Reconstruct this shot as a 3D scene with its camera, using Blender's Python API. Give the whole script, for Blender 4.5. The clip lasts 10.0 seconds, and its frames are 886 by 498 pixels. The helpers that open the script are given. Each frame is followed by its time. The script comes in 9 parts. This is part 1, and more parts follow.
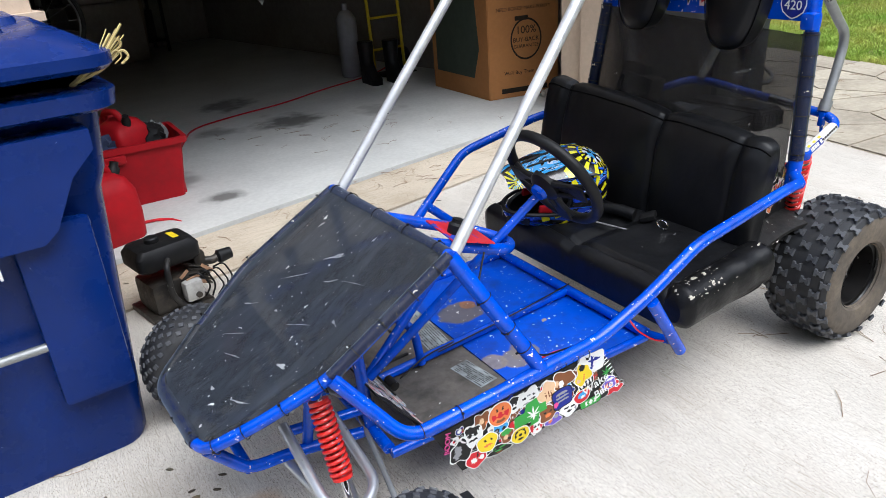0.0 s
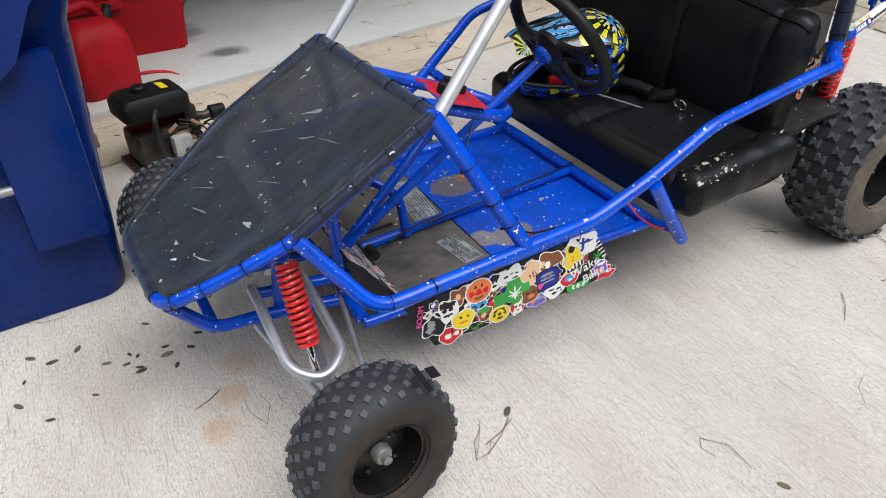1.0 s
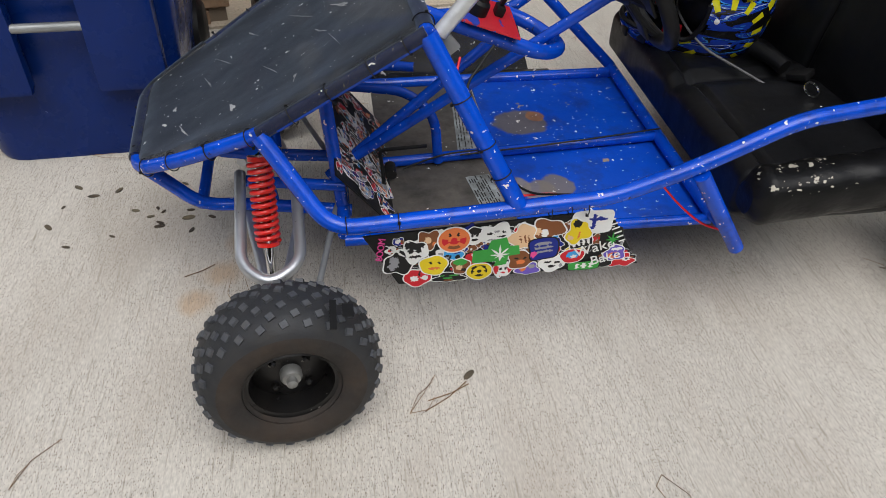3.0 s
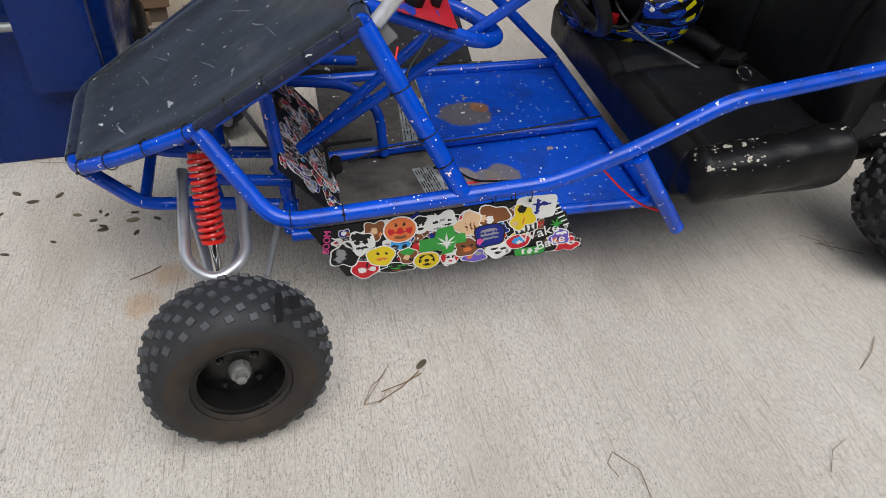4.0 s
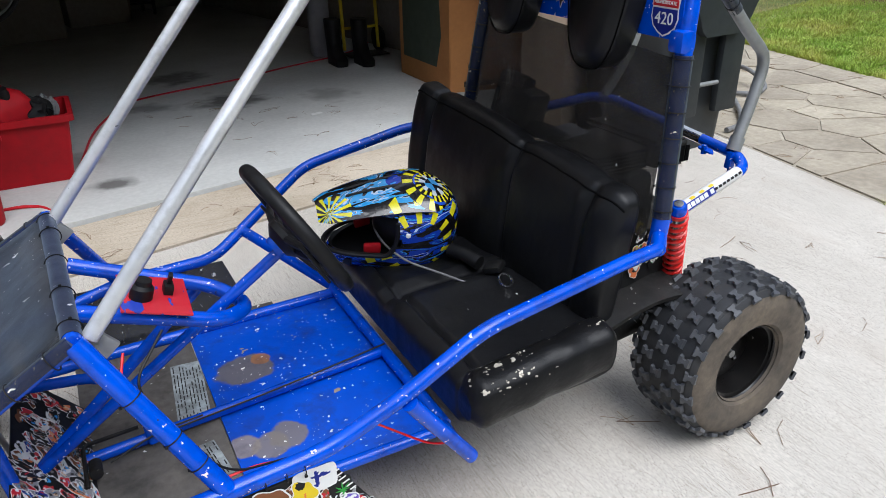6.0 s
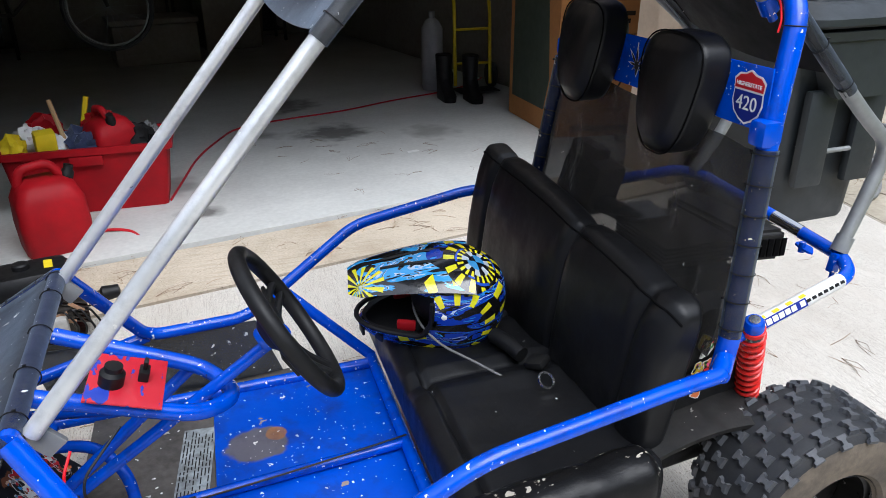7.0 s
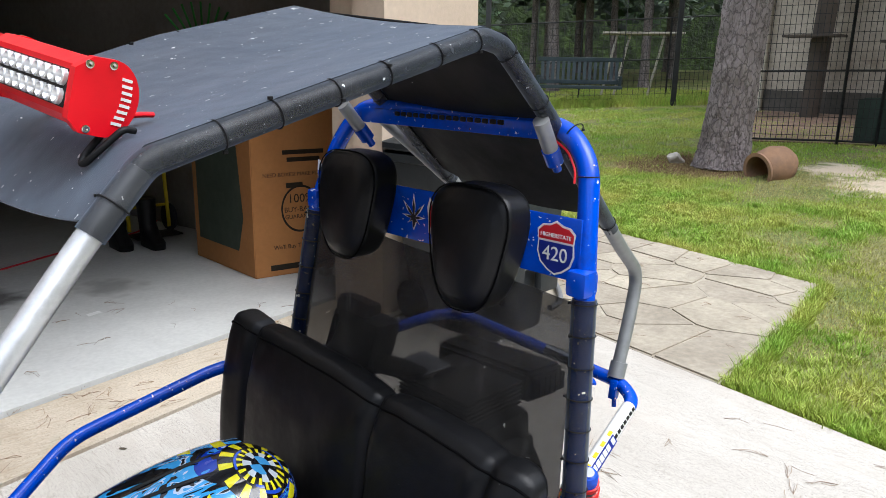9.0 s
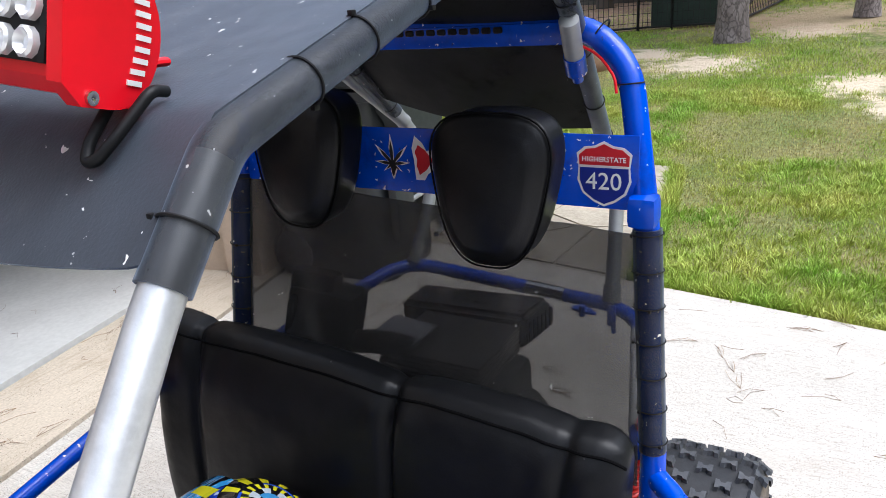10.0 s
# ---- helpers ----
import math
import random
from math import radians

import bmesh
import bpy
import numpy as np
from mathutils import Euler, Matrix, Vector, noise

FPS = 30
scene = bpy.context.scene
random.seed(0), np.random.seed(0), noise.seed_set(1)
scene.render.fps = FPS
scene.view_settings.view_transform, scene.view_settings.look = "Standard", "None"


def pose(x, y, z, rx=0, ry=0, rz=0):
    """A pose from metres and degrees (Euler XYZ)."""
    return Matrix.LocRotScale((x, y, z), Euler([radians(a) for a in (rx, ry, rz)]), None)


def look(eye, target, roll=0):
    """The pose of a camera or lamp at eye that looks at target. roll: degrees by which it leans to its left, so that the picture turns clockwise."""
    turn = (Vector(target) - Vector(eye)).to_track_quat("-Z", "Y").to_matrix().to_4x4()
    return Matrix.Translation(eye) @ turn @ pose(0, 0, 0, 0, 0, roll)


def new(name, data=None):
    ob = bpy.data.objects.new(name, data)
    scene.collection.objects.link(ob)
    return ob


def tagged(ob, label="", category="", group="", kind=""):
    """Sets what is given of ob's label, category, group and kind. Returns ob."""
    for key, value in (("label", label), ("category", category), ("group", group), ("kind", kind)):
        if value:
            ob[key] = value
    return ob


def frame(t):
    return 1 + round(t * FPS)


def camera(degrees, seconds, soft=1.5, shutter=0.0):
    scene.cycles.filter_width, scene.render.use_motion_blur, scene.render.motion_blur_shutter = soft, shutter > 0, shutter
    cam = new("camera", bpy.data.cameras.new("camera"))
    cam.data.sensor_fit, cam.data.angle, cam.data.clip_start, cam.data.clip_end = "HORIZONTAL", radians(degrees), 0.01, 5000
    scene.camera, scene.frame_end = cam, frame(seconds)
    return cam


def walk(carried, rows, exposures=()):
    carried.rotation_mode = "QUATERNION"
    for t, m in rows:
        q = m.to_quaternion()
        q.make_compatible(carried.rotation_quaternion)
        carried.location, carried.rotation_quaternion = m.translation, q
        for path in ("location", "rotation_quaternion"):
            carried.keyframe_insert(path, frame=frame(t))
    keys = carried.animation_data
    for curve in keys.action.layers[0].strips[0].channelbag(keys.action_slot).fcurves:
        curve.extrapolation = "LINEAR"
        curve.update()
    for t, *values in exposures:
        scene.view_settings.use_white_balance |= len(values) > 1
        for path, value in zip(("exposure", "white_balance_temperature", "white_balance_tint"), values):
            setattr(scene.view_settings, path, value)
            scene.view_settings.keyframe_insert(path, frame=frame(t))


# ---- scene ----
cam = camera(63.6, 10.0, 0.75)
PATH = [
    (0, (-0.464, -0.918, 1.395), (0.457, 0.648, 0.559), -4.1),
    (0.3, (-0.476, -0.945, 1.387), (0.416, 0.581, 0.453), -2.2),
    (0.5, (-0.444, -0.943, 1.343), (0.337, 0.574, 0.299), -1.5),
    (1, (-0.347, -0.876, 1.302), (0.435, 0.584, 0.181), -1.4),
    (1.5, (-0.187, -0.783, 1.263), (0.525, 0.576, -0.02), 0.8),
    (2, (-0.092, -0.783, 1.235), (0.386, 0.586, -0.143), 1.4),
    (2.5, (0.039, -0.862, 1.257), (0.337, 0.65, -0.018), 2.3),
    (2.7, (0.075, -0.87, 1.255), (0.336, 0.625, -0.046), 2.9),
    (4, (0.13, -0.902, 1.24), (0.501, 0.573, -0.058), 3.4),
    (4.2, (0.122, -0.9, 1.247), (0.540, 0.595, -0.012), 3.2),
    (4.5, (0.155, -0.895, 1.259), (0.613, 0.644, 0.068), 2.0),
    (5, (0.248, -0.893, 1.296), (0.975, 0.641, 0.238), 0.0),
    (5.5, (0.288, -0.9, 1.317), (1.115, 0.654, 0.368), -1.7),
    (5.7, (0.317, -0.868, 1.333), (1.164, 0.709, 0.441), -1.2),
    (6.8, (0.481, -0.735, 1.389), (1.201, 0.906, 0.501), -0.2),
    (7, (0.618, -0.692, 1.403), (1.166, 1.048, 0.583), -0.3),
    (7.2, (0.67, -0.694, 1.446), (1.22, 1.099, 0.753), 1.5),
    (7.5, (0.739, -0.692, 1.49), (1.435, 1.099, 0.935), -0.0),
    (8, (0.649, -0.652, 1.502), (1.69, 0.99, 1.036), -2.1),
    (8.2, (0.594, -0.618, 1.486), (1.749, 0.947, 1.019), -3.2),
    (8.5, (0.518, -0.558, 1.477), (1.716, 0.958, 0.958), -3.1),
    (9, (0.529, -0.351, 1.424), (1.89, 1.031, 0.937), 1.0),
    (9.2, (0.546, -0.247, 1.421), (1.848, 1.183, 0.912), -1.1),
    (9.5, (0.562, -0.102, 1.416), (1.95, 1.221, 0.847), -2.8),
    (9.8, (0.553, 0.004, 1.406), (2.041, 1.152, 0.727), -4.4),
    (10, (0.53, 0.083, 1.404), (2.138, 1.045, 0.705), -4.6),
]
walk(cam, [(t, look(eye, target, roll)) for t, eye, target, roll in PATH],
     [(0, 1.42, 6000, 10), (1.0, 1.05, 6250, 10), (2.5, 0.62, 6450, 10), (4.5, 0.62, 6350, 10), (5.5, 0.95, 6000, 10), (7.5, 1.42, 5900, 10), (9, 1.45, 6050, 10), (10, 1.5, 5950, 12)])

# ---- daylight: bright overcast sky, a soft sun ----
world = bpy.data.worlds.new("sky")
scene.world = world
world.use_nodes = True
wn, wl = world.node_tree.nodes, world.node_tree.links
sky = wn.new("ShaderNodeTexSky")
sky.sky_type = "NISHITA"
sky.sun_disc = False
sky.sun_elevation, sky.sun_rotation = radians(62), radians(170)
soften = wn.new("ShaderNodeHueSaturation")
soften.inputs["Saturation"].default_value = 0.3
wl.new(sky.outputs[0], soften.inputs["Color"])
wl.new(soften.outputs[0], wn["Background"].inputs[0])
wn["Background"].inputs[1].default_value = 0.15
sun = new("sun", bpy.data.lights.new("sun", "SUN"))
sun.data.energy, sun.data.angle, sun.data.color = 1.25, radians(45), (1.0, 0.97, 0.92)
sun.matrix_world = look((0.6, -3.6, 7.0), (0, 0, 0))


# ---- materials ----
def surface(name, c1, c2, scale=4.0, rough=(0.5, 0.7), metal=0.0, bump=None, fine=None, specks=(), stretch=(1, 1, 1),
            spots=(), coat=0.0, island=0.0, rnd=0.0, alpha=1.0, sheen=0.0, spec=0.5, dirt=None, smear=None, above=None, wrinkle=None, clump=None, crack=None):
    """Two colours mixed by noise, fine grain, relief, specks (colour, scale, size, share) and round spots (colour, x,
    y, radius).
    """
    m = bpy.data.materials.new(name)
    m.use_nodes = True
    nt = m.node_tree
    n, l = nt.nodes, nt.links
    b = n["Principled BSDF"]
    tc = n.new("ShaderNodeTexCoord")
    mp = n.new("ShaderNodeMapping")
    mp.inputs["Scale"].default_value = stretch
    l.new(tc.outputs["Object"], mp.inputs[0])
    co = mp.outputs[0]

    def noise_tex(sc, detail=6, ro=0.6):
        t = n.new("ShaderNodeTexNoise")
        t.inputs["Scale"].default_value, t.inputs["Detail"].default_value, t.inputs["Roughness"].default_value = sc, detail, ro
        l.new(co, t.inputs["Vector"])
        return t

    def ramp(src, lo, hi, a=0.0, z=1.0):
        r = n.new("ShaderNodeMapRange")
        r.inputs[1].default_value, r.inputs[2].default_value, r.inputs[3].default_value, r.inputs[4].default_value = lo, hi, a, z
        l.new(src, r.inputs[0])
        return r.outputs[0]

    def mix(fac, ca, cb, kind="MIX"):
        x = n.new("ShaderNodeMix")
        x.data_type, x.blend_type = "RGBA", kind
        for sock, val in ((x.inputs[0], fac), (x.inputs[6], ca), (x.inputs[7], cb)):
            if isinstance(val, (int, float)):
                sock.default_value = val
            elif isinstance(val, tuple):
                sock.default_value = (*val[:3], 1)
            else:
                l.new(val, sock)
        return x.outputs[2]

    def math_node(op, a, c):
        x = n.new("ShaderNodeMath")
        x.operation = op
        for k, val in enumerate((a, c)):
            if isinstance(val, (int, float)):
                x.inputs[k].default_value = val
            else:
                l.new(val, x.inputs[k])
        return x.outputs[0]

    big = noise_tex(scale)
    col = mix(ramp(big.outputs["Fac"], 0.35, 0.65), c1, c2)
    if fine:
        g = noise_tex(fine[0], 3)
        col = mix(ramp(g.outputs["Fac"], 0.3, 0.7, 0, fine[1]), col, (0.02, 0.02, 0.02))
    if rnd or island:
        src = n.new("ShaderNodeObjectInfo").outputs["Random"] if rnd else n.new("ShaderNodeNewGeometry").outputs["Random Per Island"]
        amt = rnd or island
        hs = n.new("ShaderNodeHueSaturation")
        l.new(ramp(src, 0, 1, 1 - amt, 1 + amt), hs.inputs["Value"])
        l.new(ramp(src, 0, 1, 0.5 - amt * 0.03, 0.5 + amt * 0.03), hs.inputs["Hue"])
        l.new(col, hs.inputs["Color"])
        col = hs.outputs[0]
    for scol, x, y, rad, hard in spots:
        v = n.new("ShaderNodeVectorMath")
        v.operation = "DISTANCE"
        flat = n.new("ShaderNodeVectorMath")
        flat.operation = "MULTIPLY"
        flat.inputs[1].default_value = (1, 1, 0)
        l.new(tc.outputs["Object"], flat.inputs[0])
        l.new(flat.outputs[0], v.inputs[0])
        v.inputs[1].default_value = (x, y, 0)
        wob = noise_tex(5.0)
        d = math_node("ADD", math_node("DIVIDE", v.outputs["Value"], rad), math_node("MULTIPLY", math_node("SUBTRACT", wob.outputs["Fac"], 0.5), 2.2))
        col = mix(ramp(d, 0.84 if hard >= 0.9 else 0.4, 1.0, hard, 0.0), col, scol)
    for scol, sc, size, share in specks:
        v = n.new("ShaderNodeTexVoronoi")
        v.inputs["Scale"].default_value = sc
        dst = n.new("ShaderNodeVectorMath")
        dst.operation = "ADD"
        sw = n.new("ShaderNodeVectorMath")
        sw.operation = "SCALE"
        sw.inputs["Scale"].default_value = 1.1 / sc
        l.new(noise_tex(sc * 1.7, 2).outputs["Color"], sw.inputs[0])
        l.new(co, dst.inputs[0])
        l.new(sw.outputs[0], dst.inputs[1])
        l.new(dst.outputs[0], v.inputs["Vector"])
        near = math_node("LESS_THAN", v.outputs["Distance"], math_node("MULTIPLY", v.outputs["Color"], size * 2.4))
        sep = n.new("ShaderNodeSeparateColor")
        l.new(v.outputs["Color"], sep.inputs[0])
        pick = math_node("LESS_THAN", sep.outputs[1], min(0.97, share * 2.2))
        if above:
            sz = n.new("ShaderNodeSeparateXYZ")
            l.new(tc.outputs["Object"], sz.inputs[0])
            pick = math_node("MULTIPLY", pick, math_node("GREATER_THAN", math_node("ADD", sz.outputs[2], math_node("MULTIPLY", noise_tex(14, 2).outputs["Fac"], 0.08)), above))
        if clump:
            pick = math_node("MULTIPLY", pick, math_node("GREATER_THAN", noise_tex(clump[0], 3).outputs["Fac"], clump[1]))
        col = mix(math_node("MULTIPLY", near, pick), col, scol)
    if smear:
        sm = n.new("ShaderNodeMapping")
        sm.inputs["Rotation"].default_value, sm.inputs["Scale"].default_value = smear[2], smear[3]
        l.new(tc.outputs["Object"], sm.inputs[0])
        st = n.new("ShaderNodeTexNoise")
        st.inputs["Scale"].default_value, st.inputs["Detail"].default_value, st.inputs["Roughness"].default_value = smear[1], 5, 0.65
        l.new(sm.outputs[0], st.inputs["Vector"])
        col = mix(ramp(st.outputs["Fac"], 0.54, 0.74, 0, smear[4]), col, smear[0])
    if crack:
        cv = n.new("ShaderNodeTexVoronoi")
        cv.feature = "DISTANCE_TO_EDGE"
        cv.inputs["Scale"].default_value = crack[1]
        cw = n.new("ShaderNodeVectorMath")
        cw.operation = "MULTIPLY_ADD"
        cw.inputs[1].default_value = (1.4 / crack[1],) * 3
        l.new(noise_tex(crack[1] * 0.8, 3).outputs["Color"], cw.inputs[0])
        l.new(co, cw.inputs[2])
        l.new(cw.outputs[0], cv.inputs["Vector"])
        col = mix(ramp(cv.outputs["Distance"], 0.0, crack[2], crack[3], 0.0), col, crack[0])
    if dirt:
        col = mix(ramp(noise_tex(dirt[1], 8, 0.7).outputs["Fac"], 0.5, 0.72, 0, dirt[2]), col, dirt[0])
    l.new(col, b.inputs["Base Color"])
    rr = noise_tex(scale * 3)
    l.new(ramp(rr.outputs["Fac"], 0.3, 0.7, rough[0], rough[1]), b.inputs["Roughness"])
    b.inputs["Metallic"].default_value = metal
    b.inputs["Coat Weight"].default_value = coat
    b.inputs["Sheen Weight"].default_value = sheen
    b.inputs["Sheen Tint"].default_value = (0.6, 0.76, 1.0, 1)
    b.inputs["Specular IOR Level"].default_value = spec
    if bump:
        bn = n.new("ShaderNodeBump")
        bn.inputs["Strength"].default_value, bn.inputs["Distance"].default_value = bump[1], bump[2]
        l.new(noise_tex(bump[0], 4).outputs["Fac"], bn.inputs["Height"])
        l.new(bn.outputs[0], b.inputs["Normal"])
        if wrinkle:
            b2 = n.new("ShaderNodeBump")
            b2.inputs["Strength"].default_value, b2.inputs["Distance"].default_value = wrinkle[1], wrinkle[2]
            l.new(noise_tex(wrinkle[0], 3, 0.5).outputs["Fac"], b2.inputs["Height"])
            l.new(b2.outputs[0], bn.inputs["Normal"])
    if alpha < 1:
        b.inputs["Alpha"].default_value = alpha
    return m


def plain(name, c, rough=0.5, metal=0.0, coat=0.0, glow=0.0, spec=0.22):
    m = surface(name, c, tuple(v * 0.82 for v in c[:3]), 9.0, (rough * 0.85, min(1, rough * 1.15)), metal, coat=coat, spec=spec)
    if glow:
        b = m.node_tree.nodes["Principled BSDF"]
        b.inputs["Emission Color"].default_value, b.inputs["Emission Strength"].default_value = (*c, 1), glow
    return m


CHIP = (0.75, 0.75, 0.72)
M_CONC = surface("driveway_concrete", (0.70, 0.65, 0.575), (0.605, 0.56, 0.49), 1.1, (0.75, 0.92), bump=(140, 0.45, 0.004), fine=(125, 0.33), clump=(3.5, 0.42),
                 stretch=(1.7, 0.55, 1), specks=(((0.12, 0.10, 0.08), 70, 0.06, 0.22), ((0.20, 0.17, 0.135), 260, 0.20, 0.42), ((0.26, 0.225, 0.18), 130, 0.10, 0.35)), dirt=((0.40, 0.34, 0.28), 2.0, 0.5),
                 smear=((0.26, 0.225, 0.175), 42.0, (0, 0, 0.12), (4.5, 0.22, 1), 0.9),
                 # rust stains; the wide spot at 0.9, 0.7 paints shade under the kart
                 spots=(((0.45, 0.25, 0.09), -0.26, 0.42, 0.05, 0.5), ((0.45, 0.25, 0.09), -0.22, 0.52, 0.06, 0.5), ((0.45, 0.25, 0.09), -0.17, 0.63, 0.06, 0.45), ((0.3, 0.25, 0.2), 0.9, 0.7, 0.6, 0.35),
                        ((0.3, 0.26, 0.21), -0.45, 0.75, 0.25, 0.3)))
M_APRON = surface("apron_concrete", (0.64, 0.55, 0.43), (0.53, 0.45, 0.345), 1.3, (0.78, 0.94), bump=(120, 0.4, 0.004), fine=(100, 0.3), clump=(4, 0.46),
                  specks=(((0.14, 0.11, 0.08), 60, 0.09, 0.3), ((0.2, 0.165, 0.12), 160, 0.16, 0.36)), dirt=((0.33, 0.25, 0.16), 2.6, 0.6), smear=((0.30, 0.23, 0.15), 9.0, (0, 0, 0.19), (0.3, 5, 1), 0.6))
M_SLAB = surface("garage_concrete", (0.63, 0.63, 0.60), (0.54, 0.54, 0.515), 1.6, (0.55, 0.8), bump=(60, 0.2, 0.003), fine=(40, 0.12),
                 spots=(((0.06, 0.055, 0.05), 0.47, 3.1, 0.13, 0.8), ((0.05, 0.045, 0.04), 1.42, 4.5, 0.3, 0.8), ((0.05, 0.045, 0.04), 1.2, 5.5, 0.28, 0.75),
                        ((0.09, 0.085, 0.08), 0.85, 4.6, 0.2, 0.6), ((0.1, 0.09, 0.08), 2.1, 4.3, 0.22, 0.5), ((0.1, 0.09, 0.08), 0.3, 3.6, 0.2, 0.5)))
M_FLAG = surface("flagstone", (0.47, 0.41, 0.315), (0.35, 0.30, 0.225), 2.6, (0.7, 0.9), bump=(30, 0.5, 0.01), fine=(25, 0.25), rnd=0.13, dirt=((0.2, 0.17, 0.13), 4, 0.5))
M_MORTAR = surface("mortar", (0.48, 0.425, 0.335), (0.33, 0.285, 0.215), 3.0, (0.8, 0.95), bump=(50, 0.5, 0.006), fine=(30, 0.2))
SAND = ((9.6, 1.75, 0.62), (10.2, 2.5, 0.45), (8.55, 0.05, 0.5), (7.8, -0.3, 0.45), (11.7, 0.7, 0.6))   # bare sandy spots
M_LAWN = surface("lawn_soil", (0.17, 0.23, 0.04), (0.31, 0.28, 0.10), 1.3, (0.9, 1.0), bump=(18, 1.0, 0.05), fine=(26, 0.6),
                 spots=tuple(((0.70, 0.57, 0.42), sx, sy, sr * 1.25, 0.89) for sx, sy, sr in SAND) + (((0.24, 0.13, 0.07), 9.5, 4.2, 1.0, 0.9), ((0.36, 0.24, 0.13), 12.5, 2.0, 1.2, 0.6), ((0.42, 0.3, 0.19), 12.6, 0.6, 1.7, 0.75)))
M_BLADE = surface("grass_blade", (0.245, 0.41, 0.04), (0.47, 0.475, 0.095), 1.6, (0.5, 0.7), island=0.35)
M_DRYBLADE = surface("dry_grass_blade", (0.50, 0.42, 0.18), (0.34, 0.35, 0.10), 1.5, (0.6, 0.8), island=0.4)
M_STUCCO = surface("stucco", (0.62, 0.49, 0.37), (0.56, 0.44, 0.33), 1.5, (0.8, 0.95), bump=(90, 0.4, 0.006), fine=(30, 0.1))
M_BRICK = surface("brick", (0.28, 0.16, 0.095), (0.36, 0.24, 0.15), 14, (0.8, 0.95), bump=(60, 0.6, 0.006), fine=(50, 0.25), rnd=0.35)
M_JOINT = surface("brick_mortar", (0.2, 0.16, 0.12), (0.26, 0.21, 0.16), 6, (0.85, 0.95), bump=(60, 0.4, 0.005))
M_INWALL = surface("garage_wall", (0.36, 0.335, 0.30), (0.27, 0.25, 0.22), 1.2, (0.8, 0.95), bump=(40, 0.2, 0.004), fine=(20, 0.2))
M_BLUE = surface("blue_paint", (0.0015, 0.076, 0.62), (0.0015, 0.058, 0.49), 6, (0.16, 0.28), spec=0.45, bump=(60, 0.15, 0.002), dirt=((0.012, 0.014, 0.03), 16, 0.55),
                 specks=((CHIP, 30, 0.10, 0.25), (CHIP, 70, 0.115, 0.32), ((0.03, 0.03, 0.045), 46, 0.14, 0.12)))
M_FLOORBLUE = surface("floor_paint", (0.002, 0.078, 0.58), (0.002, 0.06, 0.47), 4, (0.3, 0.48), spec=0.35, bump=(50, 0.2, 0.002), dirt=((0.02, 0.022, 0.045), 9, 0.6),
                      specks=((CHIP, 34, 0.17, 0.2), (CHIP, 75, 0.15, 0.25), ((0.32, 0.25, 0.2), 14, 0.2, 0.12)),
                      spots=(((0.13, 0.12, 0.12), 0.605, 0.80, 0.075, 0.95), ((0.17, 0.155, 0.15), 0.635, 0.505, 0.05, 0.92), ((0.19, 0.17, 0.155), 0.585, 0.49, 0.045, 0.9), ((0.24, 0.21, 0.19), 0.52, 0.52, 0.04, 0.9), ((0.3, 0.14, 0.06), 0.655, 0.845, 0.025, 0.9)))
M_WORN = surface("worn_grey_floor", (0.075, 0.068, 0.06), (0.13, 0.115, 0.10), 9, (0.55, 0.85), bump=(40, 0.4, 0.004), fine=(60, 0.3), specks=((CHIP, 35, 0.16, 0.25),), dirt=((0.02, 0.018, 0.016), 12, 0.7))
M_FABRIC = surface("black_mesh_cloth", (0.0075, 0.008, 0.0098), (0.0115, 0.0123, 0.015), 3, (0.42, 0.55), spec=0.4, alpha=0.8, bump=(420, 0.25, 0.001), fine=(350, 0.25), sheen=0.30, wrinkle=(5, 0.5, 0.02),
                   smear=((0.07, 0.075, 0.085), 7.0, (0, 0, 0.6), (0.6, 4, 1.5), 0.5),
                   specks=((CHIP, 22, 0.09, 0.3), (CHIP, 55, 0.09, 0.3), ((0.4, 0.4, 0.4), 90, 0.09, 0.2)))
# lighter copy of black_mesh_cloth: the roof's brighter light put into its colour
M_FABRIC_LIT = surface("mesh_cloth_lit", (0.0125, 0.0136, 0.0172), (0.018, 0.0197, 0.0245), 3, (0.42, 0.55), spec=0.4, alpha=0.93, bump=(420, 0.25, 0.001), fine=(350, 0.25), sheen=0.5, wrinkle=(5, 0.5, 0.02),
                   smear=((0.07, 0.075, 0.085), 7.0, (0, 0, 0.6), (0.6, 4, 1.5), 0.5),
                   specks=((CHIP, 22, 0.09, 0.3), (CHIP, 55, 0.09, 0.3), ((0.4, 0.4, 0.4), 90, 0.09, 0.2)))
# darker copy of the mesh cloth: shade on the flap's underside put into its colour
M_FABRIC_SHADED = surface("mesh_cloth_shaded", (0.006, 0.006, 0.0068), (0.010, 0.010, 0.011), 4, (0.6, 0.8), spec=0.18, alpha=0.93, bump=(420, 0.25, 0.001), wrinkle=(5, 0.5, 0.02), specks=((CHIP, 24, 0.08, 0.12),))
M_SCREEN = surface("see_through_mesh", (0.028, 0.0265, 0.025), (0.048, 0.045, 0.042), 3, (0.55, 0.7), bump=(500, 0.4, 0.002), alpha=0.70, fine=(260, 0.5), smear=((0.19, 0.178, 0.168), 5.0, (0.5, 0, 0), (1, 2.5, 0.7), 0.85), specks=((CHIP, 28, 0.1, 0.12),))
M_VINYL = surface("black_vinyl", (0.0045, 0.0047, 0.0055), (0.0075, 0.0078, 0.009), 8, (0.34, 0.50), spec=0.27, bump=(220, 0.2, 0.0015), wrinkle=(7, 0.35, 0.02), specks=((CHIP, 16, 0.1, 0.06), ((0.2, 0.2, 0.2), 40, 0.08, 0.06)))
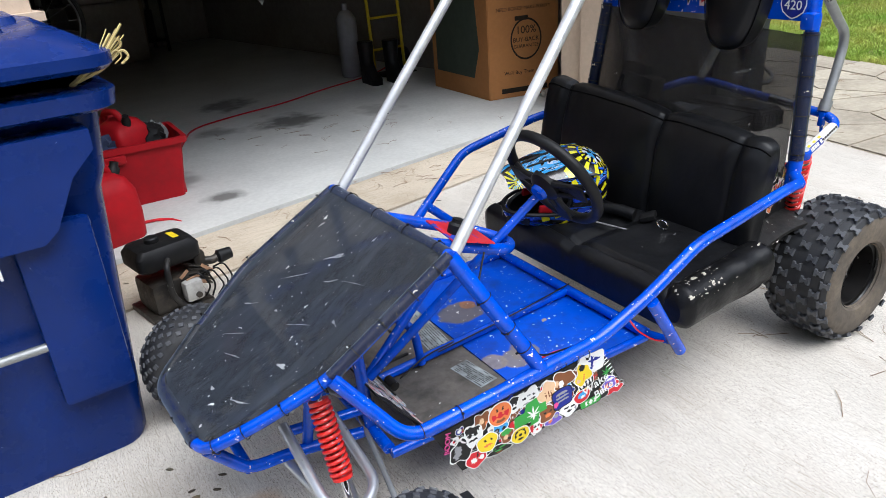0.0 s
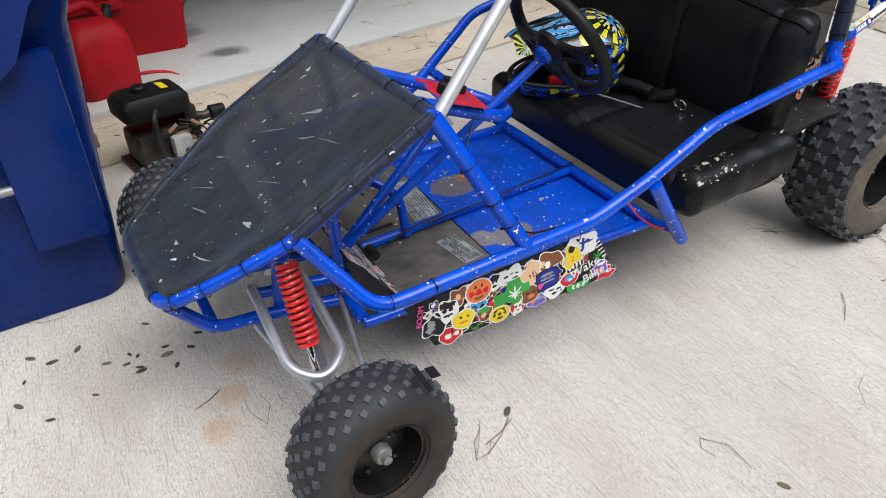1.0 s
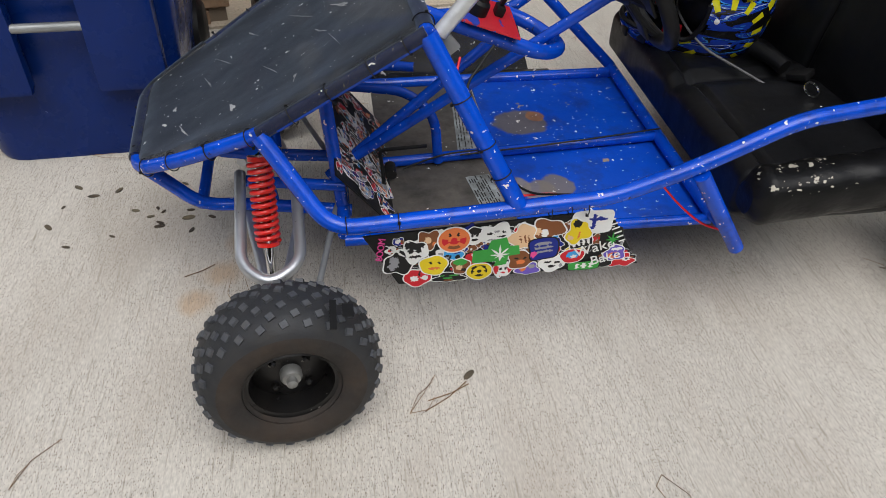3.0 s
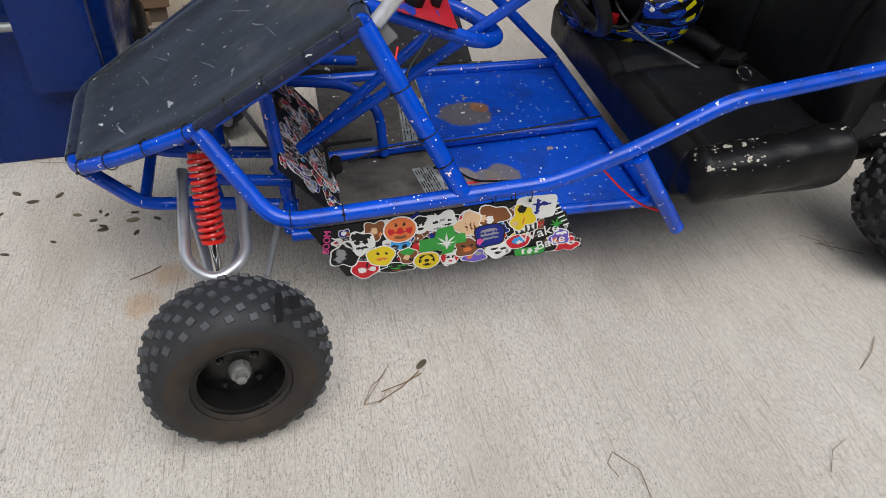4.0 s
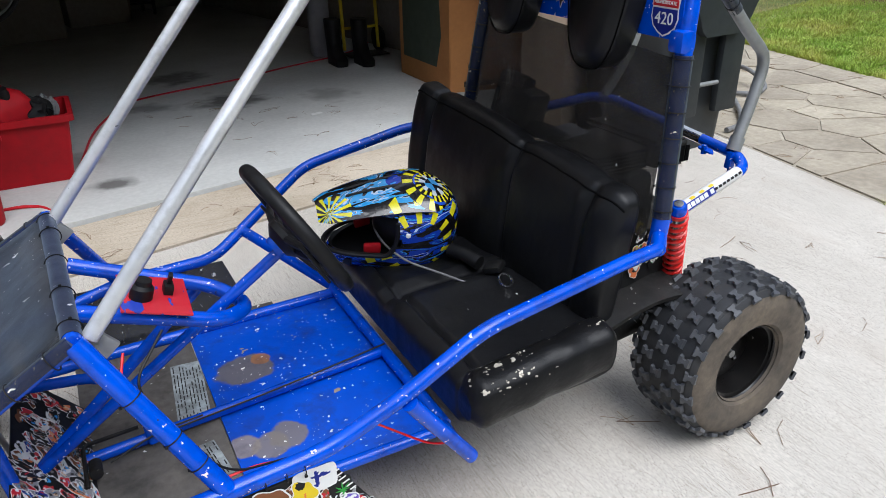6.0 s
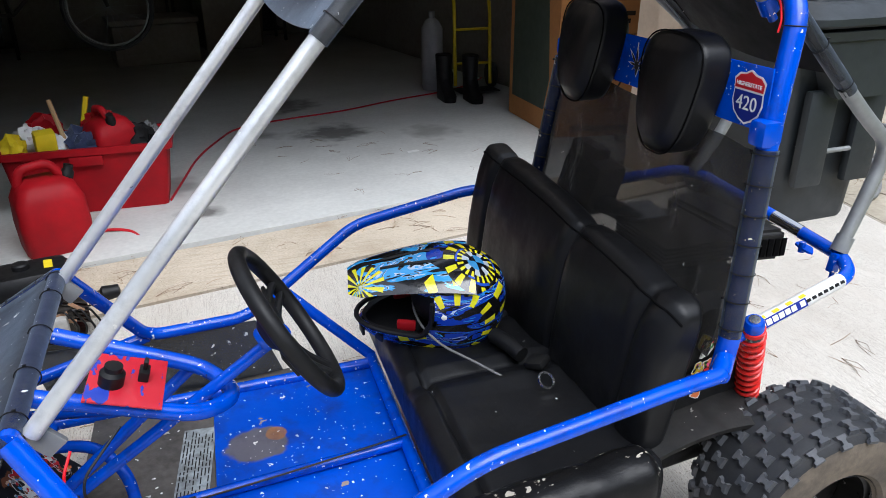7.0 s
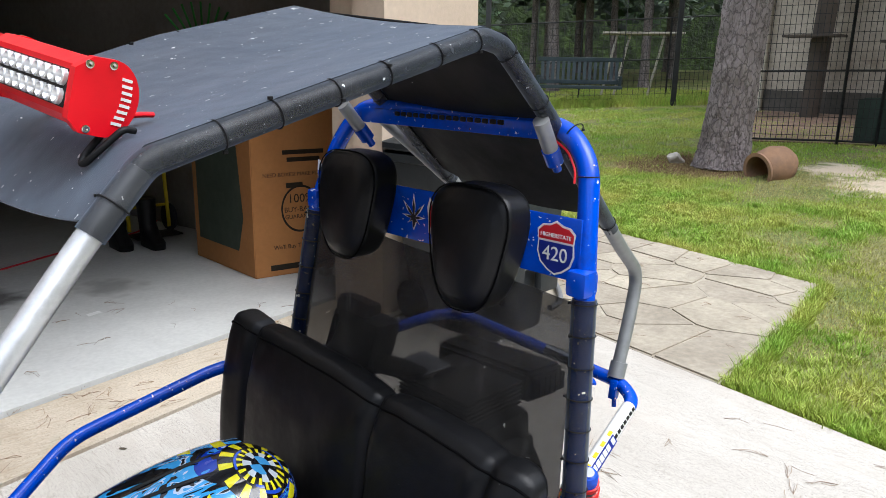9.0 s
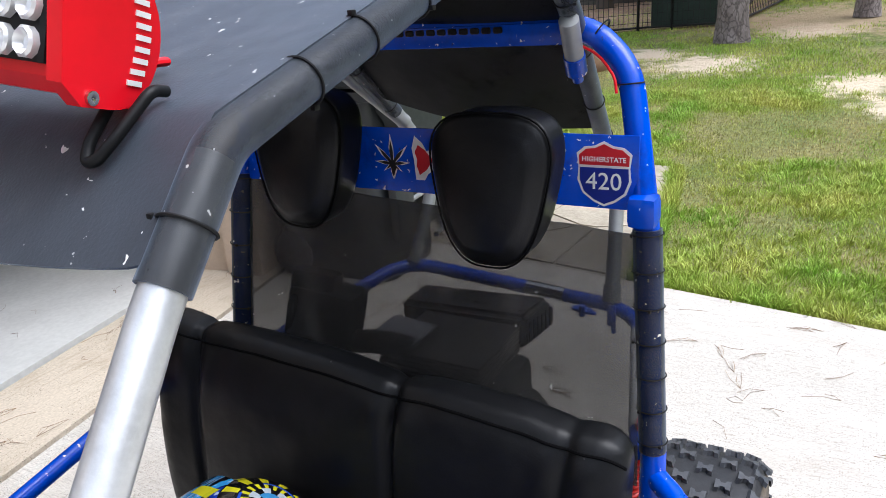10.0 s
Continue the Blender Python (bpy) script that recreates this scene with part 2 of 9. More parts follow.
M_VINYLCHIP = surface("flaking_vinyl", (0.004, 0.004, 0.0045), (0.007, 0.007, 0.0075), 8, (0.32, 0.48), spec=0.22, bump=(120, 0.3, 0.003), wrinkle=(9, 0.4, 0.02), above=0.437, clump=(11, 0.47),
                      specks=(((0.5, 0.46, 0.38), 46, 0.22, 0.4), ((0.42, 0.38, 0.31), 95, 0.2, 0.3)), stretch=(0.7, 1, 1))
M_SEAM = plain("seam_cord", (0.002, 0.002, 0.0025), 0.8, spec=0.08)
M_TYRE = surface("tyre_rubber", (0.013, 0.014, 0.017), (0.02, 0.021, 0.024), 12, (0.55, 0.75), bump=(90, 0.3, 0.003), fine=(60, 0.25), dirt=((0.045, 0.04, 0.034), 18, 0.5))
M_KNOB = surface("worn_tread_rubber", (0.042, 0.046, 0.055), (0.07, 0.073, 0.08), 25, (0.5, 0.75), bump=(120, 0.4, 0.003), dirt=((0.09, 0.08, 0.07), 30, 0.5))
M_MUDTYRE = surface("dusty_sidewall", (0.045, 0.030, 0.020), (0.016, 0.0135, 0.0125), 9, (0.7, 0.95), bump=(70, 0.3, 0.003), fine=(60, 0.3))
M_TANTYRE = surface("muddy_sidewall", (0.17, 0.135, 0.098), (0.085, 0.07, 0.055), 7, (0.85, 0.95), bump=(70, 0.35, 0.003), fine=(50, 0.35), dirt=((0.03, 0.027, 0.024), 8, 0.6))
M_RIM = surface("black_steel", (0.005, 0.005, 0.0055), (0.012, 0.0105, 0.0095), 12, (0.25, 0.45), spec=0.35, specks=(((0.3, 0.28, 0.25), 50, 0.12, 0.2),))
M_BLACKMETAL = surface("greasy_black_metal", (0.01, 0.01, 0.01), (0.024, 0.022, 0.02), 12, (0.4, 0.7), 0.3, bump=(60, 0.3, 0.003), specks=(((0.25, 0.24, 0.22), 40, 0.14, 0.25),))
M_SILVER = surface("silver_paint", (0.5, 0.51, 0.53), (0.42, 0.43, 0.45), 10, (0.3, 0.45), 0.75, bump=(80, 0.1, 0.002), specks=(((0.2, 0.2, 0.2), 40, 0.12, 0.15),))
M_ALU = surface("weathered_aluminium", (0.70, 0.705, 0.71), (0.55, 0.56, 0.57), 9, (0.32, 0.48), 0.6, bump=(90, 0.2, 0.002), specks=(((0.75, 0.75, 0.74), 30, 0.15, 0.2), ((0.2, 0.2, 0.2), 45, 0.12, 0.15)), dirt=((0.2, 0.2, 0.2), 14, 0.4))
M_GALV = surface("galvanised_pipe", (0.35, 0.36, 0.36), (0.27, 0.28, 0.28), 14, (0.45, 0.6), 0.6, bump=(70, 0.15, 0.002))
M_CHROME = plain("chrome", (0.7, 0.7, 0.7), 0.15, 1.0)
M_RED = surface("red_plastic", (0.78, 0.004, 0.014), (0.66, 0.004, 0.012), 7, (0.3, 0.42), spec=0.3, bump=(60, 0.08, 0.002))
M_REDSPRING = surface("red_spring_paint", (0.70, 0.018, 0.012), (0.56, 0.014, 0.010), 20, (0.25, 0.4), coat=0.4)
M_REDCAN = surface("faded_red_plastic", (0.40, 0.006, 0.012), (0.30, 0.005, 0.010), 5, (0.45, 0.6), spec=0.18, bump=(50, 0.12, 0.003), fine=(25, 0.15))
M_REDBLUE = surface("worn_red_over_blue", (0.55, 0.015, 0.03), (0.5, 0.015, 0.03), 16, (0.35, 0.5), coat=0.2, specks=(((0.02, 0.05, 0.4), 18, 0.28, 0.4), ((0.02, 0.05, 0.4), 45, 0.25, 0.3)), stretch=(1, 0.4, 1))
M_BLACKPL = surface("black_plastic", (0.006, 0.006, 0.0065), (0.011, 0.011, 0.0115), 12, (0.4, 0.55), spec=0.22, bump=(90, 0.1, 0.002))
M_BINBLUE = surface("blue_bin_plastic", (0.001, 0.021, 0.155), (0.001, 0.0175, 0.125), 4, (0.2, 0.34), spec=0.24, bump=(70, 0.15, 0.003), fine=(20, 0.08), specks=(((0.3, 0.35, 0.5), 30, 0.1, 0.06),))
M_BINGREY = surface("charcoal_bin_plastic", (0.016, 0.020, 0.023), (0.023, 0.028, 0.031), 4, (0.4, 0.6), bump=(70, 0.15, 0.003), fine=(20, 0.1), specks=((CHIP, 30, 0.08, 0.04),))
M_CARD = surface("cardboard", (0.45, 0.2, 0.06), (0.4, 0.17, 0.05), 3, (0.8, 0.9), bump=(60, 0.1, 0.002), fine=(30, 0.1))
M_CARDGREEN = surface("dark_green_print", (0.04, 0.055, 0.04), (0.05, 0.065, 0.045), 5, (0.7, 0.85))
M_INK = plain("box_ink", (0.03, 0.022, 0.015), 0.8)
M_WHITE = plain("white_print", (0.8, 0.8, 0.78), 0.45)
M_BLACKPRINT = plain("black_print", (0.012, 0.012, 0.012), 0.45)
M_YELLOW = plain("yellow_print", (0.8, 0.6, 0.02), 0.4)
M_SIGNRED = plain("red_print", (0.6, 0.02, 0.03), 0.4)
M_SIGNBLUE = plain("blue_print", (0.012, 0.025, 0.24), 0.5)
M_GREEN = plain("green_print", (0.05, 0.35, 0.06), 0.4)
M_ORANGE = plain("orange_print", (0.75, 0.2, 0.06), 0.4)
M_TAN = plain("tan_print", (0.75, 0.5, 0.3), 0.4)
M_CYAN = plain("cyan_print", (0.05, 0.35, 0.75), 0.35)
M_PINK = plain("pink_print", (0.75, 0.08, 0.3), 0.4)
M_BROWN = plain("brown_print", (0.22, 0.08, 0.03), 0.45)
M_GREYPR = plain("grey_print", (0.3, 0.3, 0.32), 0.45)
M_PURPLE = plain("purple_print", (0.15, 0.1, 0.5), 0.4)
M_NEEDLE = surface("dry_needles", (0.16, 0.09, 0.045), (0.24, 0.15, 0.08), 30, (0.7, 0.9), island=0.4)
M_LEAFDRY = surface("dry_leaf", (0.05, 0.043, 0.03), (0.12, 0.09, 0.055), 30, (0.6, 0.8), island=0.5)
M_STRAW = surface("straw", (0.6, 0.48, 0.2), (0.45, 0.35, 0.14), 30, (0.6, 0.8), island=0.3)
M_BARK = surface("pine_bark", (0.33, 0.28, 0.268), (0.19, 0.155, 0.142), 5, (0.85, 1.0), bump=(26, 0.8, 0.03), fine=(30, 0.25), stretch=(1, 1, 0.55), wrinkle=(9, 0.6, 0.04), crack=((0.05, 0.04, 0.035), 13, 0.12, 0.75))
M_LEAF = surface("tree_leaf", (0.018, 0.044, 0.009), (0.045, 0.09, 0.018), 2, (0.45, 0.65), island=0.4)
M_TERRA = surface("terracotta", (0.36, 0.2, 0.11), (0.26, 0.15, 0.09), 6, (0.75, 0.9), bump=(40, 0.2, 0.004), fine=(20, 0.15))
M_FENCE = surface("black_fence_steel", (0.012, 0.013, 0.013), (0.025, 0.025, 0.024), 6, (0.5, 0.7), 0.2)
M_WOODDARK = surface("weathered_wood", (0.09, 0.07, 0.055), (0.06, 0.048, 0.04), 6, (0.8, 0.95), bump=(40, 0.4, 0.006), stretch=(1, 1, 0.2))
M_TEAL = surface("dark_teal_paint", (0.02, 0.036, 0.042), (0.014, 0.026, 0.03), 6, (0.45, 0.6))
M_SHEDWALL = surface("tan_siding", (0.52, 0.45, 0.37), (0.42, 0.36, 0.29), 2, (0.8, 0.95), fine=(8, 0.2), dirt=((0.16, 0.12, 0.085), 1.4, 0.7))
M_PLINTH = surface("painted_plinth", (0.10, 0.088, 0.074), (0.07, 0.062, 0.052), 3, (0.8, 0.95), fine=(12, 0.2))
M_TARP = surface("green_tarp", (0.012, 0.03, 0.02), (0.02, 0.042, 0.03), 5, (0.45, 0.65), bump=(30, 0.4, 0.01))
M_KENNELDIRT = surface("kennel_dirt", (0.26, 0.155, 0.10), (0.36, 0.25, 0.17), 2.2, (0.85, 1.0), bump=(24, 0.7, 0.02), fine=(22, 0.35), dirt=((0.10, 0.07, 0.05), 3, 0.6))
M_CLOTH = surface("navy_cloth", (0.015, 0.025, 0.07), (0.03, 0.04, 0.09), 12, (0.85, 0.95), bump=(60, 0.5, 0.006), sheen=0.3)
M_STONE = surface("pale_stone", (0.55, 0.5, 0.42), (0.42, 0.38, 0.31), 5, (0.85, 0.95), bump=(25, 0.4, 0.01))
M_ENGGREY = surface("cast_aluminium", (0.3, 0.3, 0.29), (0.2, 0.2, 0.19), 12, (0.45, 0.65), 0.5, bump=(60, 0.3, 0.003))
M_LENS = plain("clear_lens", (0.9, 0.9, 0.9), 0.2, 0.45, spec=0.8)
M_RUBBERGREY = surface("grey_strap", (0.14, 0.14, 0.14), (0.2, 0.2, 0.2), 20, (0.7, 0.85))

M_OILY = surface("oily_engine_metal", (0.018, 0.016, 0.014), (0.05, 0.043, 0.036), 10, (0.3, 0.6), 0.35, bump=(50, 0.5, 0.005), dirt=((0.11, 0.085, 0.06), 16, 0.6))
M_DULLWHITE = surface("dusty_white_plastic", (0.42, 0.41, 0.38), (0.3, 0.29, 0.27), 9, (0.5, 0.7), dirt=((0.1, 0.09, 0.08), 12, 0.5))
M_FARWOODS = surface("far_woods", (0.012, 0.024, 0.007), (0.07, 0.115, 0.025), 1.6, (0.8, 1.0), fine=(6, 0.5), bump=(3, 1.0, 0.3))
M_SCUFF = surface("white_scuff", (0.4, 0.41, 0.42), (0.16, 0.17, 0.18), 40, (0.5, 0.7))


# ---- mesh tools ----
def spread(pts, r=0.05, k=6):
    """A polyline with its corners rounded by radius r (or less)."""
    pts = [Vector(p) for p in pts]
    out = [pts[0]]
    for a, b, c in zip(pts, pts[1:], pts[2:]):
        d1, d2 = (a - b), (c - b)
        cut = min(r, d1.length * 0.45, d2.length * 0.45)
        s, e = b + d1.normalized() * cut, b + d2.normalized() * cut
        for i in range(k + 1):
            t = i / k
            out.append(s * (1 - t) ** 2 + b * 2 * t * (1 - t) + e * t * t)
    out.append(pts[-1])
    return out


def add_tube(bm, pts, r, fillet=0.05, seg=12, closed=False, mat=0, taper=None):
    path = [Vector(p) for p in pts] if fillet == 0 else spread(pts, fillet)
    n = len(path)
    up = None
    rings = []
    for i, p in enumerate(path):
        a = path[i - 1] if (i or closed) else p
        b = path[(i + 1) % n] if (i < n - 1 or closed) else p
        d = (b - a).normalized()
        if up is None:
            up = d.orthogonal().normalized()
        up = (up - d * up.dot(d)).normalized()
        side = d.cross(up)
        rr = r if taper is None else r * (1 + (taper - 1) * i / (n - 1))
        rings.append([bm.verts.new(p + (up * math.cos(2 * math.pi * j / seg) + side * math.sin(2 * math.pi * j / seg)) * rr) for j in range(seg)])
    for i in range(n if closed else n - 1):
        q, w = rings[i], rings[(i + 1) % n]
        for j in range(seg):
            bm.faces.new((q[j], q[(j + 1) % seg], w[(j + 1) % seg], w[j])).material_index = mat
    if not closed:
        bm.faces.new(rings[0][::-1]).material_index = mat
        bm.faces.new(rings[-1]).material_index = mat
    return bm


def add_box(bm, size, m=None, bevel=0.0, mat=0, segs=2, taper=1.0):
    """A box about the origin of pose m; taper scales its top."""
    t = bmesh.new()
    bmesh.ops.create_cube(t, size=1.0)
    for v in t.verts:
        k = taper if v.co.z > 0 else 1.0
        v.co = Vector((v.co.x * size[0] * k, v.co.y * size[1] * k, v.co.z * size[2]))
    if bevel:
        bmesh.ops.bevel(t, geom=t.edges[:], offset=bevel, segments=segs, affect="EDGES", profile=0.6)
    put(bm, t, m, mat)
    return bm


def put(bm, t, m=None, mat=0):
    """Adds the bmesh t, moved by m, to bm."""
    m = m or Matrix()
    vs = [bm.verts.new(m @ v.co) for v in t.verts]
    t.verts.index_update()
    for f in t.faces:
        try:
            g = bm.faces.new([vs[v.index] for v in f.verts])
            g.material_index = mat if mat is not None else f.material_index
        except ValueError:
            pass
    t.free()


def add_lathe(bm, prof, m=None, seg=32, mat=0, mats=None, close=False, caps=True):
    """Turns the profile (radius, height) about z of pose m."""
    m = m or Matrix()
    rings = [[bm.verts.new(m @ Vector((r * math.cos(2 * math.pi * j / seg), r * math.sin(2 * math.pi * j / seg), h))) for j in range(seg)] for r, h in prof]
    for i in range(len(prof) - 1 + (1 if close else 0)):
        q, w = rings[i], rings[(i + 1) % len(prof)]
        for j in range(seg):
            bm.faces.new((q[j], q[(j + 1) % seg], w[(j + 1) % seg], w[j])).material_index = mats[i] if mats else mat
    if caps and not close:
        for ring, p in ((rings[0][::-1], prof[0]), (rings[-1], prof[-1])):
            if p[0] > 1e-4:
                bm.faces.new(ring).material_index = mat
    return bm


def add_plate(bm, outline, thick, m=None, mat=0):
    """A flat outline (x, y), thick along z of pose m, from 0 up."""
    m = m or Matrix()
    lo = [bm.verts.new(m @ Vector((x, y, 0))) for x, y in outline]
    hi = [bm.verts.new(m @ Vector((x, y, thick))) for x, y in outline]
    bm.faces.new(hi).material_index = mat
    bm.faces.new(lo[::-1]).material_index = mat
    for i in range(len(lo)):
        j = (i + 1) % len(lo)
        bm.faces.new((lo[i], lo[j], hi[j], hi[i])).material_index = mat
    return bm


def add_sheet(bm, f, nu, nv, thick, mat=0):
    """A sheet f(u, v), 0..1, given a thickness along its normal."""
    P = [[Vector(f(i / nu, j / nv)) for j in range(nv + 1)] for i in range(nu + 1)]
    N = [[((P[min(i + 1, nu)][j] - P[max(i - 1, 0)][j]).cross(P[i][min(j + 1, nv)] - P[i][max(j - 1, 0)])).normalized() for j in range(nv + 1)] for i in range(nu + 1)]
    A = [[bm.verts.new(P[i][j] + N[i][j] * thick / 2) for j in range(nv + 1)] for i in range(nu + 1)]
    B = [[bm.verts.new(P[i][j] - N[i][j] * thick / 2) for j in range(nv + 1)] for i in range(nu + 1)]
    for i in range(nu):
        for j in range(nv):
            bm.faces.new((A[i][j], A[i + 1][j], A[i + 1][j + 1], A[i][j + 1])).material_index = mat
            bm.faces.new((B[i][j + 1], B[i + 1][j + 1], B[i + 1][j], B[i][j])).material_index = mat
    for i in range(nu):
        bm.faces.new((A[i][0], B[i][0], B[i + 1][0], A[i + 1][0])).material_index = mat
        bm.faces.new((A[i + 1][nv], B[i + 1][nv], B[i][nv], A[i][nv])).material_index = mat
    for j in range(nv):
        bm.faces.new((A[0][j + 1], B[0][j + 1], B[0][j], A[0][j])).material_index = mat
        bm.faces.new((A[nu][j], B[nu][j], B[nu][j + 1], A[nu][j + 1])).material_index = mat
    return bm


def mesh_of(name, bm, mats, smooth=40):
    me = bpy.data.meshes.new(name)
    bmesh.ops.recalc_face_normals(bm, faces=bm.faces[:])
    bm.to_mesh(me)
    bm.free()
    for m in mats if isinstance(mats, (list, tuple)) else (mats,):
        me.materials.append(m)
    if smooth:
        me.shade_smooth()
        me.set_sharp_from_angle(angle=radians(smooth))
    return me


def holder(name, at, label, category, group="", kind=""):
    ob = new(name)
    ob.empty_display_size = 0.1
    ob.location = at
    return tagged(ob, label, category, group, kind)


def part(name, bm, mats, parent, label="", smooth=40):
    """Links a bmesh as one mesh object under a thing or a part; its points are in world coordinates."""
    ob = new(name, mesh_of(name, bm, mats, smooth))
    ob.parent = parent
    top = parent
    while top.parent:
        top = top.parent
    ob.matrix_parent_inverse = Matrix.Translation(-Vector(top.location)) if parent == top else Matrix()
    return tagged(ob, label)


def thing(name, bm, mats, label, category, group="", kind="", smooth=40):
    return tagged(new(name, mesh_of(name, bm, mats, smooth)), label, category, group, kind)


def B():
    return bmesh.new()


def along(a, b, roll_to=(0, 0, 1)):
    """A pose at a whose z points to b."""
    a, b = Vector(a), Vector(b)
    z = (b - a).normalized()
    x = Vector(roll_to).cross(z)
    if x.length < 1e-3:
        x = Vector((1, 0, 0))
    x.normalize()
    y = z.cross(x)
    return Matrix(((x.x, y.x, z.x, a.x), (x.y, y.y, z.y, a.y), (x.z, y.z, z.z, a.z), (0, 0, 0, 1)))


def facing(at, right, up):
    """A pose at a place whose x runs to the right of a face, y up it, z out of it."""
    x = Vector(right).normalized()
    y = Vector(up)
    y = (y - x * y.dot(x)).normalized()
    z = x.cross(y)
    return Matrix(((x.x, y.x, z.x, at[0]), (x.y, y.y, z.y, at[1]), (x.z, y.z, z.z, at[2]), (0, 0, 0, 1)))


def add_text(bm, words, size, m, mat=0, thick=0.0006):
    cu = bpy.data.curves.new("lettering", "FONT")
    cu.body, cu.size, cu.align_x, cu.align_y, cu.extrude = words, size, "CENTER", "CENTER", thick
    cu.resolution_u = 3
    ob = bpy.data.objects.new("lettering", cu)
    scene.collection.objects.link(ob)
    bpy.context.view_layer.update()
    me = bpy.data.meshes.new_from_object(ob.evaluated_get(bpy.context.evaluated_depsgraph_get()))
    bpy.data.objects.remove(ob)
    bpy.data.curves.remove(cu)
    t = bmesh.new()
    t.from_mesh(me)
    bpy.data.meshes.remove(me)
    put(bm, t, m, mat)
    return bm


def blob(rng, r, k=14, wob=0.25, sx=1.0, sy=1.0):
    ph = rng.random() * 6.28
    return [(sx * r * (1 + wob * math.sin(ph + 3 * a) * 0.6 + wob * (rng.random() - 0.5)) * math.cos(a),
             sy * r * (1 + wob * math.sin(ph + 3 * a) * 0.6 + wob * (rng.random() - 0.5)) * math.sin(a)) for a in [2 * math.pi * i / k for i in range(k)]]


def leaf_outline(r):
    """A seven-fingered leaf."""
    pts = []
    for ang, ln in ((-125, 0.45), (-85, 0.7), (-45, 0.9), (0, 1.0), (45, 0.9), (85, 0.7), (125, 0.45)):
        a = radians(90 - ang)
        b0, b1 = a + 0.33, a - 0.33
        pts += [(0.16 * r * math.cos(b0), 0.16 * r * math.sin(b0)), (0.55 * ln * r * math.cos(a + 0.16), 0.55 * ln * r * math.sin(a + 0.16)),
                (ln * r * math.cos(a), ln * r * math.sin(a)), (0.55 * ln * r * math.cos(a - 0.16), 0.55 * ln * r * math.sin(a - 0.16))]
    return pts + [(0.03 * r, -0.5 * r), (-0.03 * r, -0.5 * r)]


# ---- ground ----
def lift(x, y):
    """The lawn climbs gently away from the drive."""
    return max(0.0, x - 6.0) * 0.08 if x < 26 else 1.6


bm = B()
xs = [-60, -30, -15, -8, -4, 0, 3, 4, 5, 6, 7, 8, 9, 10, 12, 14, 17, 20, 26, 40, 80, 300, 900]
ys = [-900, -200, -60, -30, -15, -8, -5, -3, -1, 0, 1, 2, 3, 4, 5, 7, 9, 12, 16, 22, 30, 60, 200, 900]
grid = [[bm.verts.new((x, y, lift(x, y) - 0.035 - (0.05 if x < 3 else 0))) for y in ys] for x in xs]
for i in range(len(xs) - 1):
    for j in range(len(ys) - 1):
        bm.faces.new((grid[i][j], grid[i + 1][j], grid[i + 1][j + 1], grid[i][j + 1]))
ground = thing("ground", bm, M_LAWN, "patchy green lawn with bare sandy soil", "lawn", kind="structure")

HA = radians(11)
HU, HV = Vector((math.cos(HA), math.sin(HA), 0)), Vector((-math.sin(HA), math.cos(HA), 0))


def house(u, v, z=0.0):
    p = Vector((0, 2.62, 0)) + HU * u + HV * v
    return Vector((p.x, p.y, z))


def prism(bm, pts, z0, z1, mat=0):
    lo = [bm.verts.new((p[0], p[1], z0)) for p in pts]
    hi = [bm.verts.new((p[0], p[1], z1)) for p in pts]
    bm.faces.new(hi).material_index = mat
    bm.faces.new(lo[::-1]).material_index = mat
    for i in range(len(lo)):
        j = (i + 1) % len(lo)
        bm.faces.new((lo[i], lo[j], hi[j], hi[i])).material_index = mat


def h(u, v):
    p = house(u, v)
    return (p.x, p.y)


def hbox(bm, u0, u1, v0, v1, z0, z1, mat=0):
    prism(bm, [h(u0, v0), h(u1, v0), h(u1, v1), h(u0, v1)], z0, z1, mat)


# driveway slabs with open joints between them
EDGE0, EDGE1 = (3.30, -1.5), (3.86, 2.25)      # the drive's edge towards the lawn


def edge_x(y):
    return EDGE0[0] + (y - EDGE0[1]) * (EDGE1[0] - EDGE0[0]) / (EDGE1[1] - EDGE0[1])


JV = -0.52                                     # joint in front of the door
bm = B()
a, b = h(-9, JV - 0.006), h(3.5, JV - 0.006)
prism(bm, [(-9, -9), (edge_x(-9), -9), (edge_x(2.2), 2.2), (edge_x(2.85) - 0.05, 2.85 - 0.05), (a[0] + (edge_x(2.8) - a[0]) * 0.999, a[1] + (b[1] - a[1]) / (b[0] - a[0]) * (edge_x(2.8) - a[0]) - 0.02), (a[0], a[1])], -0.12, 0.0)
driveway = thing("driveway", bm, M_CONC, "pale broom-finished concrete driveway with rust stains", "driveway", kind="structure", smooth=0)
bm = B()
hbox(bm, -9, 3.75, JV + 0.006, -0.02, -0.12, 0.001)
apron = thing("pavement", bm, M_APRON, "narrow concrete apron before the garage door", "pavement", kind="structure", smooth=0)
bm = B()
hbox(bm, -2.2, 4.2, 0.0, 7.2, -0.12, 0.018)
floor = thing("floor", bm, M_SLAB, "grey garage floor slab with dark oil stains", "floor", kind="structure", smooth=0)

# flagstone path: mortar bed and single stones
bm = B()
FLAG = [(edge_x(0.96) + 0.012, 0.96), (4.4, 1.03), (5.1, 1.12), (5.83, 1.24), (6.05, 2.4), (6.3, 3.7), (6.42, 4.4), (6.6, 7.5), (4.45, 7.5), (4.3, 3.1), (edge_x(3.0) + 0.012, 3.0)]
prism(bm, FLAG, -0.12, -0.004)
path_bed = thing("path", bm, M_MORTAR, "flagstone path set in pale mortar beside the drive", "path", kind="structure", smooth=0)


# ---- the go-kart ----
kart = holder("go_kart", (0.85, 0.66, 0), "blue tube-frame two-seat go-kart with black mesh roof, covered in stickers", "go-kart")


